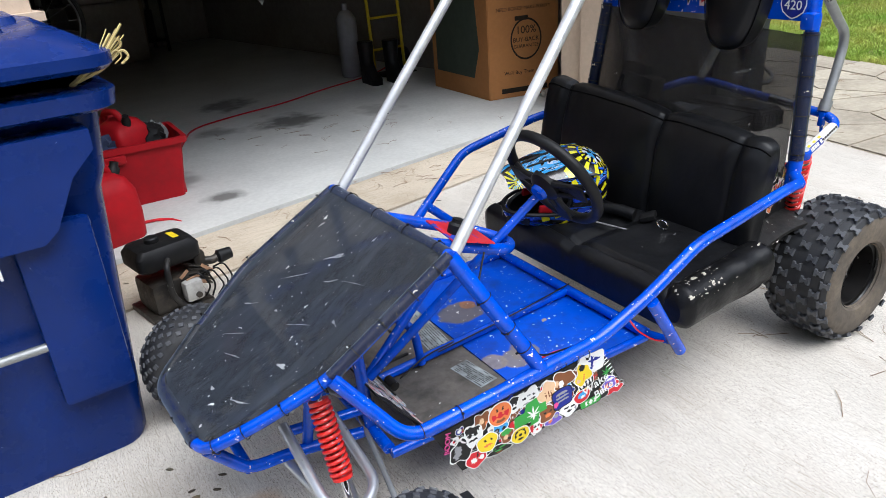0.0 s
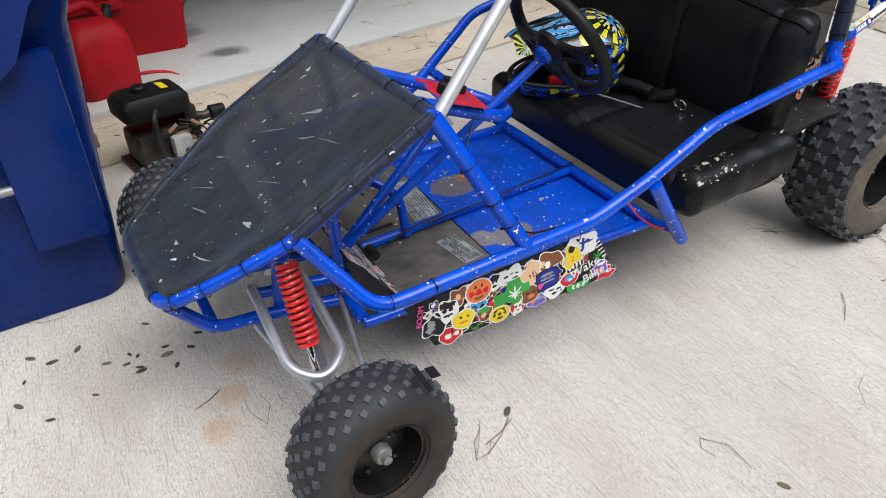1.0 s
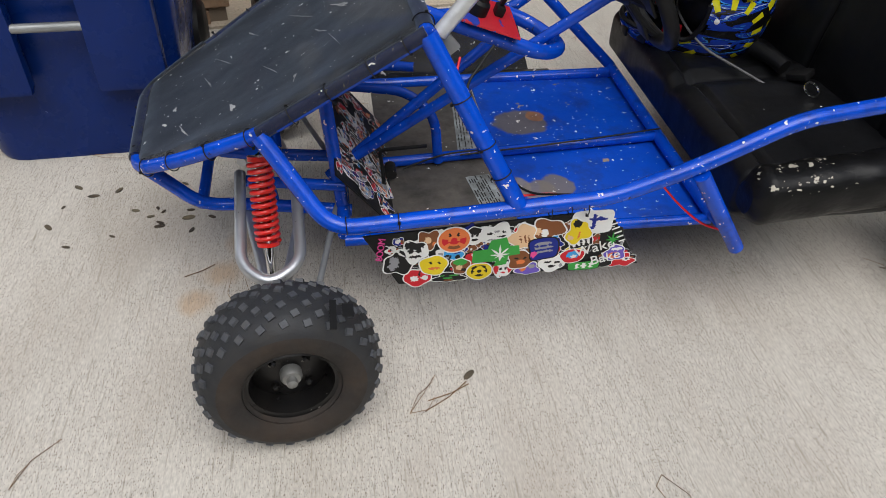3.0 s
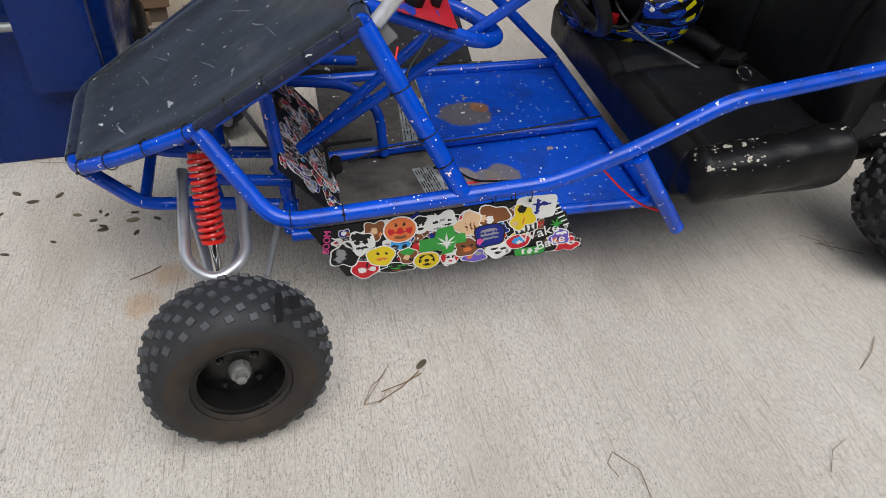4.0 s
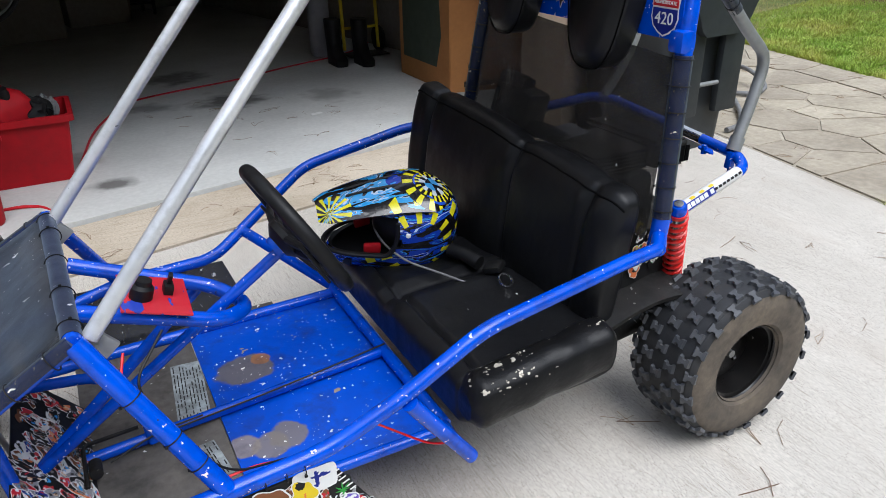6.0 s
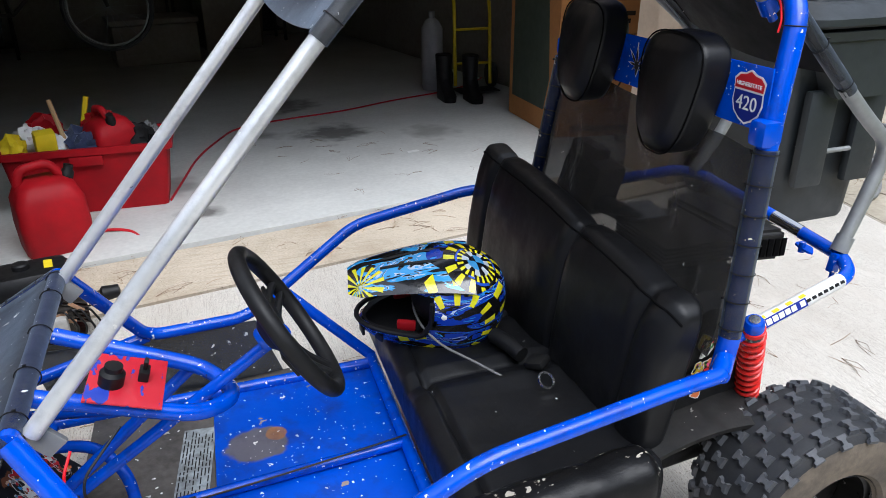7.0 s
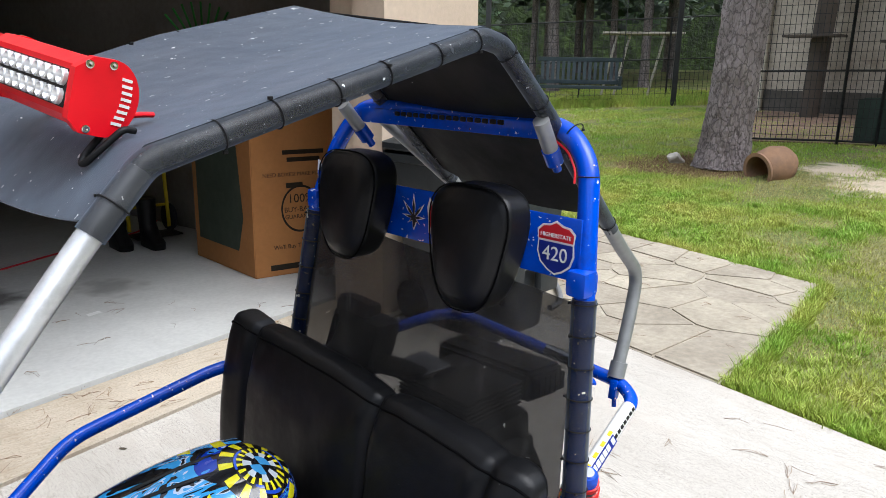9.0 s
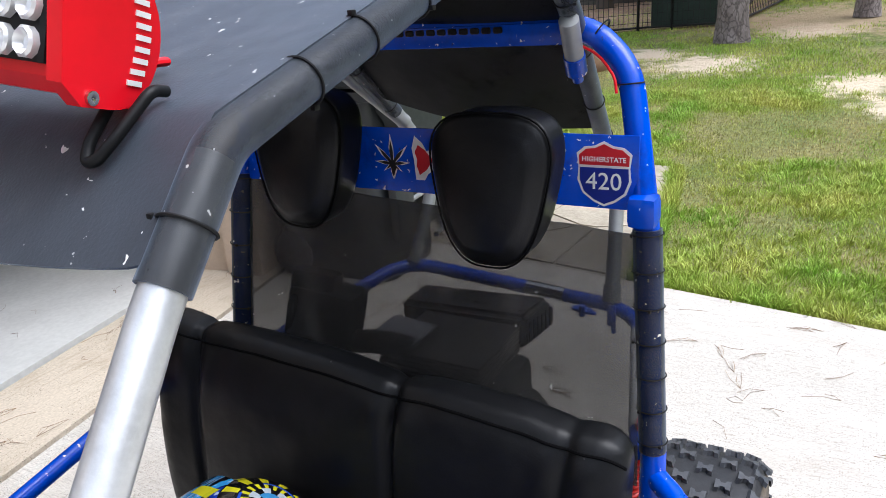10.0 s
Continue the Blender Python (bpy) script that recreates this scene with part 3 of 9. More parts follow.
def bar(name, pts, r=0.016, mat=None, fillet=0.06, parent=None, label="", seg=12):
    return part(name, add_tube(B(), pts, r, fillet, seg), mat or M_BLUE, parent or kart, label)


def zip_tie(at, d, r, parent=None, tail=True, mat=None):
    """A cable tie round a tube at a place, the tube running along d."""
    bm = B()
    m = along(at, Vector(at) + Vector(d))
    ring = [m @ Vector(((r + 0.0008) * math.cos(t), (r + 0.0008) * math.sin(t), 0)) for t in [2 * math.pi * i / 28 for i in range(28)]]
    add_tube(bm, ring, 0.0012, 0, 6, closed=True)
    if tail:
        rng = random.Random(hash((round(at[0] * 1000), round(at[1] * 1000))) % 9999)
        p = ring[rng.randrange(28)]
        out = (p - Vector(at)).normalized()
        add_box(bm, (0.006, 0.0045, 0.0045), Matrix.Translation(p + out * 0.0022), 0.001)
    return part("zip_tie", bm, mat or M_BLACKPL, parent or kart)


# wheels
def add_knob(bm, at, out, fwd, lx, ly, hgt, mat=0):
    """A tread block: at the tread, standing along out, lx along fwd and ly across."""
    out, fwd = Vector(out).normalized(), Vector(fwd)
    fwd = (fwd - out * fwd.dot(out)).normalized()
    side = out.cross(fwd)
    lo, hi = [], []
    for sx, sy in ((-1, -1), (1, -1), (1, 1), (-1, 1)):
        lo.append(bm.verts.new(Vector(at) - out * 0.004 + fwd * sx * lx * 0.56 + side * sy * ly * 0.56))
        hi.append(bm.verts.new(Vector(at) + out * hgt + fwd * sx * lx * 0.46 + side * sy * ly * 0.46))
    bm.faces.new(hi).material_index = mat
    for i in range(4):
        j = (i + 1) % 4
        bm.faces.new((lo[i], lo[j], hi[j], hi[i])).material_index = mat


def wheel(m, R, W, bead, front, wall, label):
    """A wheel about z of pose m, its outer face towards +z: steel rim, hub, knobbly tyre."""
    hw = W / 2
    rim = B()
    add_lathe(rim, [(bead + 0.004, hw * 0.92), (bead + 0.012, hw * 0.84), (bead + 0.006, hw * 0.74), (bead - 0.006, hw * 0.7), (bead - 0.012, hw * 0.1),
                    (bead - 0.02, hw * 0.16), (0.035, hw * 0.24), (0.001, hw * 0.24), (0.001, -hw * 0.2), (bead - 0.012, -hw * 0.2), (bead - 0.006, -hw * 0.8), (bead + 0.01, -hw * 0.85)], m, 40, caps=False)
    for k in range(4):
        a = math.pi * (2 * k + 1) / 4
        add_lathe(rim, [(0.008, 0), (0.008, 0.008), (0.004, 0.012), (0.0, 0.012)], m @ Matrix.Translation((0.045 * math.cos(a), 0.045 * math.sin(a), hw * 0.22)), 6)
    ob = part("wheel", rim, M_RIM, kart, label)
    hub = B()
    if front:
        add_lathe(hub, [(0.021, -hw * 0.06), (0.021, hw * 0.46), (0.017, hw * 0.54), (0.010, hw * 0.55), (0.010, hw * 0.72), (0.006, hw * 0.76), (0.0, hw * 0.76)], m, 20)
    else:
        add_lathe(hub, [(0.02, -hw * 0.06), (0.02, hw * 0.22), (0.011, hw * 0.25), (0.011, hw * 0.42), (0.0, hw * 0.42)], m, 20)
    part("hub", hub, M_ENGGREY, ob, "bare grey metal hub with axle nut")
    ty = B()
    if front:
        half = [(bead, hw * 0.78), (bead + 0.006, hw * 0.88), (bead + 0.02, hw * 0.98), (R * 0.70, hw * 1.03), (R * 0.78, hw * 1.0), (R * 0.86, hw * 0.9), (R * 0.92, hw * 0.74), (R * 0.957, hw * 0.52), (R * 0.975, hw * 0.27), (R * 0.98, 0)]
        cut = 4
    else:
        half = [(bead, hw * 0.84), (bead + 0.014, hw * 0.98), (R * 0.66, hw * 1.04), (R * 0.78, hw * 1.03), (R * 0.86, hw * 0.98), (R * 0.915, hw * 0.88), (R * 0.94, hw * 0.7), (R * 0.95, hw * 0.4), (R * 0.953, 0)]
        cut = 4
    prof = half + [(r, -z) for r, z in half[-2::-1]]
    mats = [1 if (i < cut or i >= len(prof) - 1 - cut) else 0 for i in range(len(prof) - 1)]
    add_lathe(ty, prof, m, 56, mats=mats, caps=False)
    part("tyre", ty, (M_TYRE, wall), ob, "", 30)
    ty = B()
    rot = m.to_3x3()

    def block(z, ang, rad, tilt, lx, ly, hgt, twist=0.0):
        c, s = math.cos(ang), math.sin(ang)
        o = Vector((c * math.cos(tilt), s * math.cos(tilt), math.sin(tilt)))
        fwd = Vector((-s, c, 0)) * math.cos(twist) + Vector((0, 0, 1)) * math.sin(twist)
        add_knob(ty, m @ Vector((c * rad, s * rad, z)), rot @ o, rot @ fwd, lx, ly, hgt)

    def lug(z, ang, rad, tilt, tall=0.0095):
        """A bow-tie lug standing on the tread."""
        c, s = math.cos(ang), math.sin(ang)
        o = rot @ Vector((c * math.cos(tilt), s * math.cos(tilt), math.sin(tilt)))
        f = rot @ Vector((-s, c, 0))
        sd, at = o.cross(f), m @ Vector((c * rad, s * rad, z))
        half = ((0.0130, 0.0155), (0.0118, 0.0078), (0.0056, 0.0044))
        shape = [(-x, -y) for x, y in half] + [(-x, y) for x, y in half[::-1]] + [(x, y) for x, y in half] + [(x, -y) for x, y in half[::-1]]
        lo = [ty.verts.new(at - o * 0.004 + f * x * 1.06 + sd * y * 1.04) for x, y in shape]
        hi = [ty.verts.new(at + o * tall + f * x * 0.88 + sd * y * 0.92) for x, y in shape]
        ty.faces.new(hi)
        for i in range(12):
            ty.faces.new((lo[i], lo[(i + 1) % 12], hi[(i + 1) % 12], hi[i]))

    if front:
        n = 25
        for k in range(n):
            a = 2 * math.pi * k / n
            st = math.pi / n
            for z, rad, tilt, off in ((0, 0.98, 0, 0), (0.3, 0.973, 0.14, 1), (-0.3, 0.973, -0.14, 1), (0.56, 0.949, 0.42, 0), (-0.56, 0.949, -0.42, 0), (0.78, 0.905, 0.78, 1), (-0.78, 0.905, -0.78, 1)):
                block(hw * z, a + off * st, R * rad, tilt, 0.0145, 0.0135, 0.0048, 0.5 if z >= 0 else -0.5)
    else:
        n = 20
        for k in range(n):
            a = 2 * math.pi * k / n
            st = math.pi / n
            for z, off in ((0.0, 0), (0.37, 1), (-0.37, 1), (0.70, 0), (-0.70, 0), (0.93, 1), (-0.93, 1)):
                rad, tilt = (0.951, 0) if abs(z) < 0.5 else ((0.942, 0.2 if z > 0 else -0.2) if abs(z) < 0.8 else (0.912, 0.55 if z > 0 else -0.55))
                lug(hw * z, a + off * st, R * rad, tilt, 0.0095 if abs(z) < 0.8 else 0.005)
    tagged(part("tread", ty, M_KNOB, ob, "", 30), kind="stuff")
    return ob


FL = Vector((-0.020, 0.046, 0.176))
FR = Vector((-0.165, 1.170, 0.176))
RL = Vector((1.767, 0.264, 0.237))
RR = Vector((1.70, 1.22, 0.237))
wheel(along(FL, FL + Vector((0.13, -1, 0.05)), (1, 0, 0)), 0.177, 0.146, 0.086, True, M_MUDTYRE, "black steel front wheel with knobbly dusty tyre")
wheel(along(FR, FR + Vector((-0.13, 1, 0.05)), (1, 0, 0)), 0.177, 0.146, 0.086, True, M_MUDTYRE, "black steel front wheel with knobbly dusty tyre")
wheel(along(RL, RL + Vector((0.0, -1, 0.0)), (1, 0, 0)), 0.239, 0.212, 0.109, False, M_TANTYRE, "black steel rear wheel with wide muddy tyre")
wheel(along(RR, RR + Vector((0.0, 1, 0.0)), (1, 0, 0)), 0.239, 0.212, 0.109, False, M_TANTYRE, "black steel rear wheel with wide muddy tyre")

# nose: perimeter frame and mesh bonnet
HL = [Vector(p) for p in ((0.264, 0.292, 0.725), (-0.045, 0.30, 0.533), (-0.20, 0.35, 0.455), (-0.315, 0.41, 0.395))]
HR = [Vector(p) for p in ((0.244, 0.872, 0.727), (-0.03, 0.895, 0.56), (-0.20, 0.80, 0.475), (-0.335, 0.70, 0.41))]


def lerp_chain(ch, t):
    d = [0.0]
    for a, b in zip(ch, ch[1:]):
        d.append(d[-1] + (b - a).length)
    x = t * d[-1]
    for k in range(len(ch) - 1):
        if x <= d[k + 1] or k == len(ch) - 2:
            return ch[k].lerp(ch[k + 1], (x - d[k]) / (d[k + 1] - d[k]))


def bonnet(u, v):
    p = lerp_chain(HL, u).lerp(lerp_chain(HR, u), v)
    edge = min(v, 1 - v, u, 1 - u)
    p.z += 0.02 - 0.012 * min(1, edge * 6) + 0.004 * noise.noise((p.x * 9, p.y * 9, 1))
    if edge < 1e-6:
        p.z -= 0.016
    return p


part("bonnet_cover", add_sheet(B(), bonnet, 26, 24, 0.003), M_FABRIC, kart, "black mesh cloth bonnet with white paint flecks")
bar("bonnet_tube", [*HL, *HR[::-1]], 0.0145, fillet=0.05)
CR = [HL[0] + Vector((0, -0.004, 0)), HR[0]]
bar("cross_tube", CR, 0.016)
bm = B()
add_tube(bm, [HL[0].lerp(HR[0], 0.02), HL[0].lerp(HR[0], 0.98)], 0.0172, 0)
part("cloth_hem", bm, M_FABRIC, kart)
for side in (HL, HR):
    bm = B()
    run = [side[0] + Vector((0, 0, 0.002)), side[1] + Vector((0, 0, 0.002))]
    add_tube(bm, run + [side[2], side[2].lerp(side[3], 0.9)] if side is HR else run, 0.0152, 0.04)
    part("cloth_hem", bm, M_FABRIC, kart)
    for t in (0.06, 0.17, 0.3, 0.42, 0.56, 0.7, 0.84, 0.95):
        p = lerp_chain(side, t)
        zip_tie(p, lerp_chain(side, min(1, t + 0.03)) - lerp_chain(side, t - 0.03), 0.0175)
bm = B()
add_tube(bm, [HR[2] + Vector((0, 0, 0.003)), HR[3] + Vector((0, 0, 0.004)), HL[3].lerp(HR[3], 0.12) + Vector((0, 0, 0.004))], 0.0165, 0.05)
part("cloth_hem", bm, M_FABRIC, kart)
for t in (0.08, 0.3, 0.55, 0.8, 0.95):
    zip_tie(HL[0].lerp(HR[0], t), HR[0] - HL[0], 0.0195)
for t in (0.2, 0.5, 0.8):
    zip_tie(HL[3].lerp(HR[3], t), HR[3] - HL[3], 0.016)
# lower nose bumper
bar("bumper_tube", [(-0.30, 0.44, 0.375), (-0.215, 0.475, 0.25), (-0.12, 0.49, 0.235), (0.12, 0.47, 0.215)], 0.015, fillet=0.05)
bar("bumper_tube", [(-0.32, 0.68, 0.39), (-0.22, 0.70, 0.25), (-0.12, 0.70, 0.235), (0.12, 0.70, 0.215)], 0.015, fillet=0.05)
bar("bumper_tube", [(-0.215, 0.475, 0.25), (-0.22, 0.70, 0.25)], 0.013)
bar("upright", [(-0.06, 0.50, 0.24), (-0.07, 0.36, 0.51)], 0.014)
bar("upright", [(-0.06, 0.72, 0.24), (-0.07, 0.84, 0.54)], 0.014)
bar("upright", [(0.10, 0.47, 0.22), (0.07, 0.44, 0.60)], 0.015)
bar("upright", [(0.10, 0.78, 0.22), (0.07, 0.80, 0.62)], 0.015)
bar("cross_tube", [(-0.07, 0.345, 0.475), (-0.07, 0.86, 0.49)], 0.015)
bar("cross_tube", [(0.10, 0.37, 0.225), (0.10, 1.06, 0.225)], 0.016)
bar("side_tube", [(-0.12, 0.49, 0.30), (0.11, 0.45, 0.30)], 0.013)

# left and right side rails
LEFT = [(-0.045, 0.292, 0.535), (0.075, 0.205, 0.375), (0.32, 0.197, 0.398), (0.63, 0.204, 0.416), (0.79, 0.20, 0.482), (0.975, 0.203, 0.576), (1.38, 0.24, 0.612), (1.49, 0.258, 0.608), (1.53, 0.312, 0.615)]
RIGHT = [(0.244, 0.90, 0.71), (0.36, 1.12, 0.41), (0.62, 1.145, 0.41), (0.965, 1.31, 0.58), (1.33, 1.30, 0.655), (1.50, 1.26, 0.66)]
bar("side_rail", LEFT, 0.0165, fillet=0.05, label="scuffed blue side rail tube")
bar("side_rail", RIGHT, 0.0165, fillet=0.05, label="scuffed blue side rail tube")
bar("side_rail", [(0.05, 1.05, 0.36), (0.36, 1.12, 0.41)], 0.016)
bar("brace", [HL[0], (0.44, 0.20, 0.41)], 0.0185, label="blue front upright tube with chipped paint")
bar("brace", [(0.80, 0.192, 0.468), (0.952, 0.214, 0.25)], 0.017, label="scuffed drop tube with open end")
bar("brace", [(0.72, 1.19, 0.46), (0.96, 1.10, 0.24)], 0.016)
for x, d in ((0.10, 0), (0.2, 0), (0.5, 0), (0.54, 0), (0.575, 0)):
    zip_tie((x + 0.005, 0.2, 0.383 + 0.03 * x), (1, 0, 0.05), 0.0165)
for t in (0.35, 0.62, 0.8):
    zip_tie(HL[0].lerp(Vector((0.44, 0.20, 0.41)), t), Vector((0.44, 0.20, 0.41)) - HL[0], 0.0185)
# bent loop that carries the steering column, with a red switch plate
bar("column_loop", [(0.26, 0.42, 0.715), (0.52, 0.43, 0.615), (0.585, 0.50, 0.595), (0.53, 0.585, 0.615), (0.27, 0.62, 0.715)], 0.0155, fillet=0.08)
bar("steering_column", [(0.685, 0.475, 0.735), (0.12, 0.53, 0.315)], 0.012, label="blue painted steering shaft")
bar("brace", [(0.50, 0.62, 0.60), (0.07, 0.52, 0.28)], 0.0125)
bm = B()
pm = facing((0.405, 0.47, 0.685), (0.95, -0.03, -0.32), (0.05, 1, 0.05))
add_box(bm, (0.125, 0.14, 0.004), pm, 0.001)
plate = part("switch_plate", bm, M_REDBLUE, kart, "scratched red metal switch plate")
bm = B()
add_lathe(bm, [(0.021, 0), (0.021, 0.022), (0.015, 0.028), (0.015, 0.037), (0.0, 0.037)], pm @ Matrix.Translation((-0.025, -0.015, 0.002)), 20)
part("kill_switch", bm, M_BLACKPL, plate, "round black rotary switch")
bm = B()
add_box(bm, (0.018, 0.028, 0.02), pm @ Matrix.Translation((0.025, 0.01, 0.012)), 0.003)
add_box(bm, (0.008, 0.012, 0.03), pm @ pose(0.025, 0.01, 0.03, 20, 0, 0), 0.002)
part("toggle_switch", bm, M_BLACKPL, plate)
# wires
for pts, mt in (([(0.40, 0.36, 0.67), (0.335, 0.30, 0.615), (0.36, 0.275, 0.555), (0.40, 0.245, 0.485), (0.455, 0.225, 0.42), (0.60, 0.22, 0.412)], M_BLACKPL),
                ([(0.33, 0.325, 0.665), (0.315, 0.29, 0.63), (0.345, 0.277, 0.57)], M_RED),
                ([(0.44, 0.225, 0.415), (0.50, 0.23, 0.415), (0.55, 0.222, 0.412)], M_RED),
                ([(0.40, 0.62, 0.256), (0.60, 0.635, 0.262), (0.80, 0.66, 0.266), (0.955, 0.685, 0.268)], M_BLACKPL),
                ([(0.72, 0.20, 0.45), (0.80, 0.235, 0.36), (0.86, 0.23, 0.31), (0.93, 0.25, 0.27)], M_RED),
                ([(0.25, 0.58, 0.25), (0.36, 0.62, 0.262), (0.46, 0.63, 0.262)], M_BLACKPL)):
    part("wire", add_tube(B(), pts, 0.0024, 0.06, 6), mt, kart)

# floor pan and lower frame
bm = B()
add_box(bm, (0.452, 0.72, 0.006), Matrix.Translation((0.727, 0.707, 0.222)), 0.002)
part("floor_pan", bm, M_FLOORBLUE, kart, "blue sheet metal floor with bare worn patches")
bm = B()
add_box(bm, (0.30, 0.70, 0.005), Matrix.Translation((0.350, 0.70, 0.2185)), 0.002)
part("floor_mat", bm, M_WORN, kart, "worn grey floor section with old labels")
for p, w, d, yaw in (((0.455, 0.792, 0.2222), 0.078, 0.27, -5), ((0.447, 0.51, 0.2222), 0.062, 0.13, 8)):
    bm = B()
    add_box(bm, (w, d, 0.0012), pose(*p, 0, 0, yaw))
    ob = part("worn_label", bm, surface("torn_label", (0.36, 0.40, 0.41), (0.14, 0.15, 0.15), 26, (0.5, 0.7), dirt=((0.07, 0.065, 0.06), 30, 0.8)), kart, "torn grey label on the floor")
    bm = B()
    r8 = random.Random(int(w * 1000))
    for k in range(9):
        y0 = -d * 0.45
        while y0 < d * 0.4:
            ln = r8.uniform(0.008, 0.03)
            if r8.random() < 0.75:
                add_box(bm, (0.0028, ln, 0.0006), pose(*p, 0, 0, yaw) @ Matrix.Translation((-w * 0.42 + k * w * 0.105, y0 + ln / 2, 0.001)))
            y0 += ln + 0.006
    part("print_bars", bm, M_BLACKPRINT, ob)
bar("floor_tube", [(0.10, 1.06, 0.225), (0.955, 1.075, 0.235)], 0.0165)
bar("floor_tube", [(0.10, 0.36, 0.215), (0.955, 0.345, 0.228)], 0.0135)
bar("floor_tube", [(0.20, 0.63, 0.236), (0.955, 0.69, 0.243)], 0.0135)
bar("cross_tube", [(0.955, 0.34, 0.243), (0.955, 1.09, 0.243)], 0.0165)
bar("brace", [(0.955, 0.34, 0.243), (0.925, 0.216, 0.287)], 0.012)
# pedals: a bent hoop and the brake rod
bar("pedal", [(0.12, 0.72, 0.405), (0.27, 0.705, 0.395), (0.335, 0.64, 0.36), (0.345, 0.625, 0.235)], 0.0125, fillet=0.05)
bar("pedal", [(0.12, 0.84, 0.405), (0.30, 0.80, 0.41)], 0.0125)
bm = B()
add_lathe(bm, [(0.0, -0.02), (0.014, -0.02), (0.014, 0.02), (0.0, 0.02)], along((0.22, 0.575, 0.25), (0.22, 1, 0.25)), 12)
add_tube(bm, [(0.20, 0.52, 0.25), (0.20, 0.66, 0.255), (0.32, 0.66, 0.262)], 0.005, 0.02, 8)
part("brake_rod", bm, M_BLACKMETAL, kart)

# front suspension
def shock(top, low, r, coil, turns, body=0.55):
    top, low = Vector(top), Vector(low)
    m = along(top, low)
    ln = (low - top).length
    bm = B()
    add_lathe(bm, [(0.012, -0.03), (0.012, 0.0), (r * 0.55, 0.0), (r * 0.55, ln * body), (r * 0.42, ln * body), (r * 0.42, ln * 0.98), (0.0, ln)], m, 16)
    ob = part("shock_absorber", bm, M_CHROME, kart, "shock absorber with red coil spring")
    bm = B()
    pts = [m @ Vector((r * math.cos(a), r * math.sin(a), 0.012 + (ln * coil - 0.012) * k / (turns * 14))) for k, a in ((k, 2 * math.pi * k / 14) for k in range(turns * 14 + 1))]
    add_tube(bm, pts, 0.0047, 0, 8)
    part("coil_spring", bm, M_REDSPRING, ob, "glossy red coil spring")
    bm = B()
    add_lathe(bm, [(0.0, 0.0), (r * 1.05, 0.0), (r * 1.05, 0.010), (0.0, 0.010)], m, 16)
    part("spring_seat", bm, M_REDSPRING, ob)
    bm = B()
    add_lathe(bm, [(0.0, ln * coil), (r * 1.05, ln * coil), (r * 1.05, ln * coil + 0.008), (0.0, ln * coil + 0.008)], m, 16)
    part("spring_seat", bm, M_REDSPRING, ob)
    return ob


shock((-0.060, 0.362, 0.448), (-0.056, 0.258, 0.215), 0.0225, 0.70, 12)
shock((-0.09, 0.83, 0.455), (-0.12, 0.95, 0.20), 0.026, 0.68, 11)
bar("control_arm", [(-0.12, 0.47, 0.335), (-0.114, 0.25, 0.256), (-0.056, 0.205, 0.24), (0.008, 0.25, 0.256), (-0.002, 0.47, 0.325)], 0.0125, M_SILVER, 0.06, label="silver painted bent control arm")
bar("control_arm", [(-0.12, 0.49, 0.21), (-0.05, 0.17, 0.155), (0.0, 0.49, 0.20)], 0.0115, M_SILVER, 0.03, label="silver painted lower control arm")
bar("control_arm", [(-0.15, 0.70, 0.335), (-0.165, 0.97, 0.235), (-0.11, 1.01, 0.222), (-0.05, 0.97, 0.235), (-0.03, 0.70, 0.315)], 0.0125, M_SILVER, 0.06, label="silver painted bent control arm")
bar("control_arm", [(-0.15, 0.70, 0.21), (-0.1, 1.0, 0.155), (-0.03, 0.70, 0.20)], 0.0115, M_SILVER, 0.03, label="silver painted lower control arm")
for c, s in ((FL, 1), (FR, -1)):
    bm = B()
    add_box(bm, (0.04, 0.03, 0.11), Matrix.Translation(c + Vector((-0.045, s * 0.095, 0.0))), 0.008)
    add_lathe(bm, [(0.0, 0), (0.012, 0), (0.012, 0.1), (0.0, 0.1)], along(c + Vector((0, s * 0.1, 0)), c), 12)
    add_box(bm, (0.05, 0.04, 0.022), Matrix.Translation(c + Vector((-0.052, s * 0.1, 0.045))), 0.006)
    part("spindle", bm, M_ENGGREY, kart)
bar("tie_rod", [(0.03, 0.18, 0.20), (0.10, 0.55, 0.235)], 0.007, M_GALV)
bar("tie_rod", [(-0.03, 1.02, 0.20), (0.10, 0.60, 0.235)], 0.007, M_GALV)

# sticker boards
STICK_MATS = (M_WHITE, M_BLACKPRINT, M_ORANGE, M_YELLOW, M_GREEN, M_SIGNRED, M_CYAN, M_TAN, M_PINK, M_BROWN, M_GREYPR, M_PURPLE, M_SIGNBLUE)


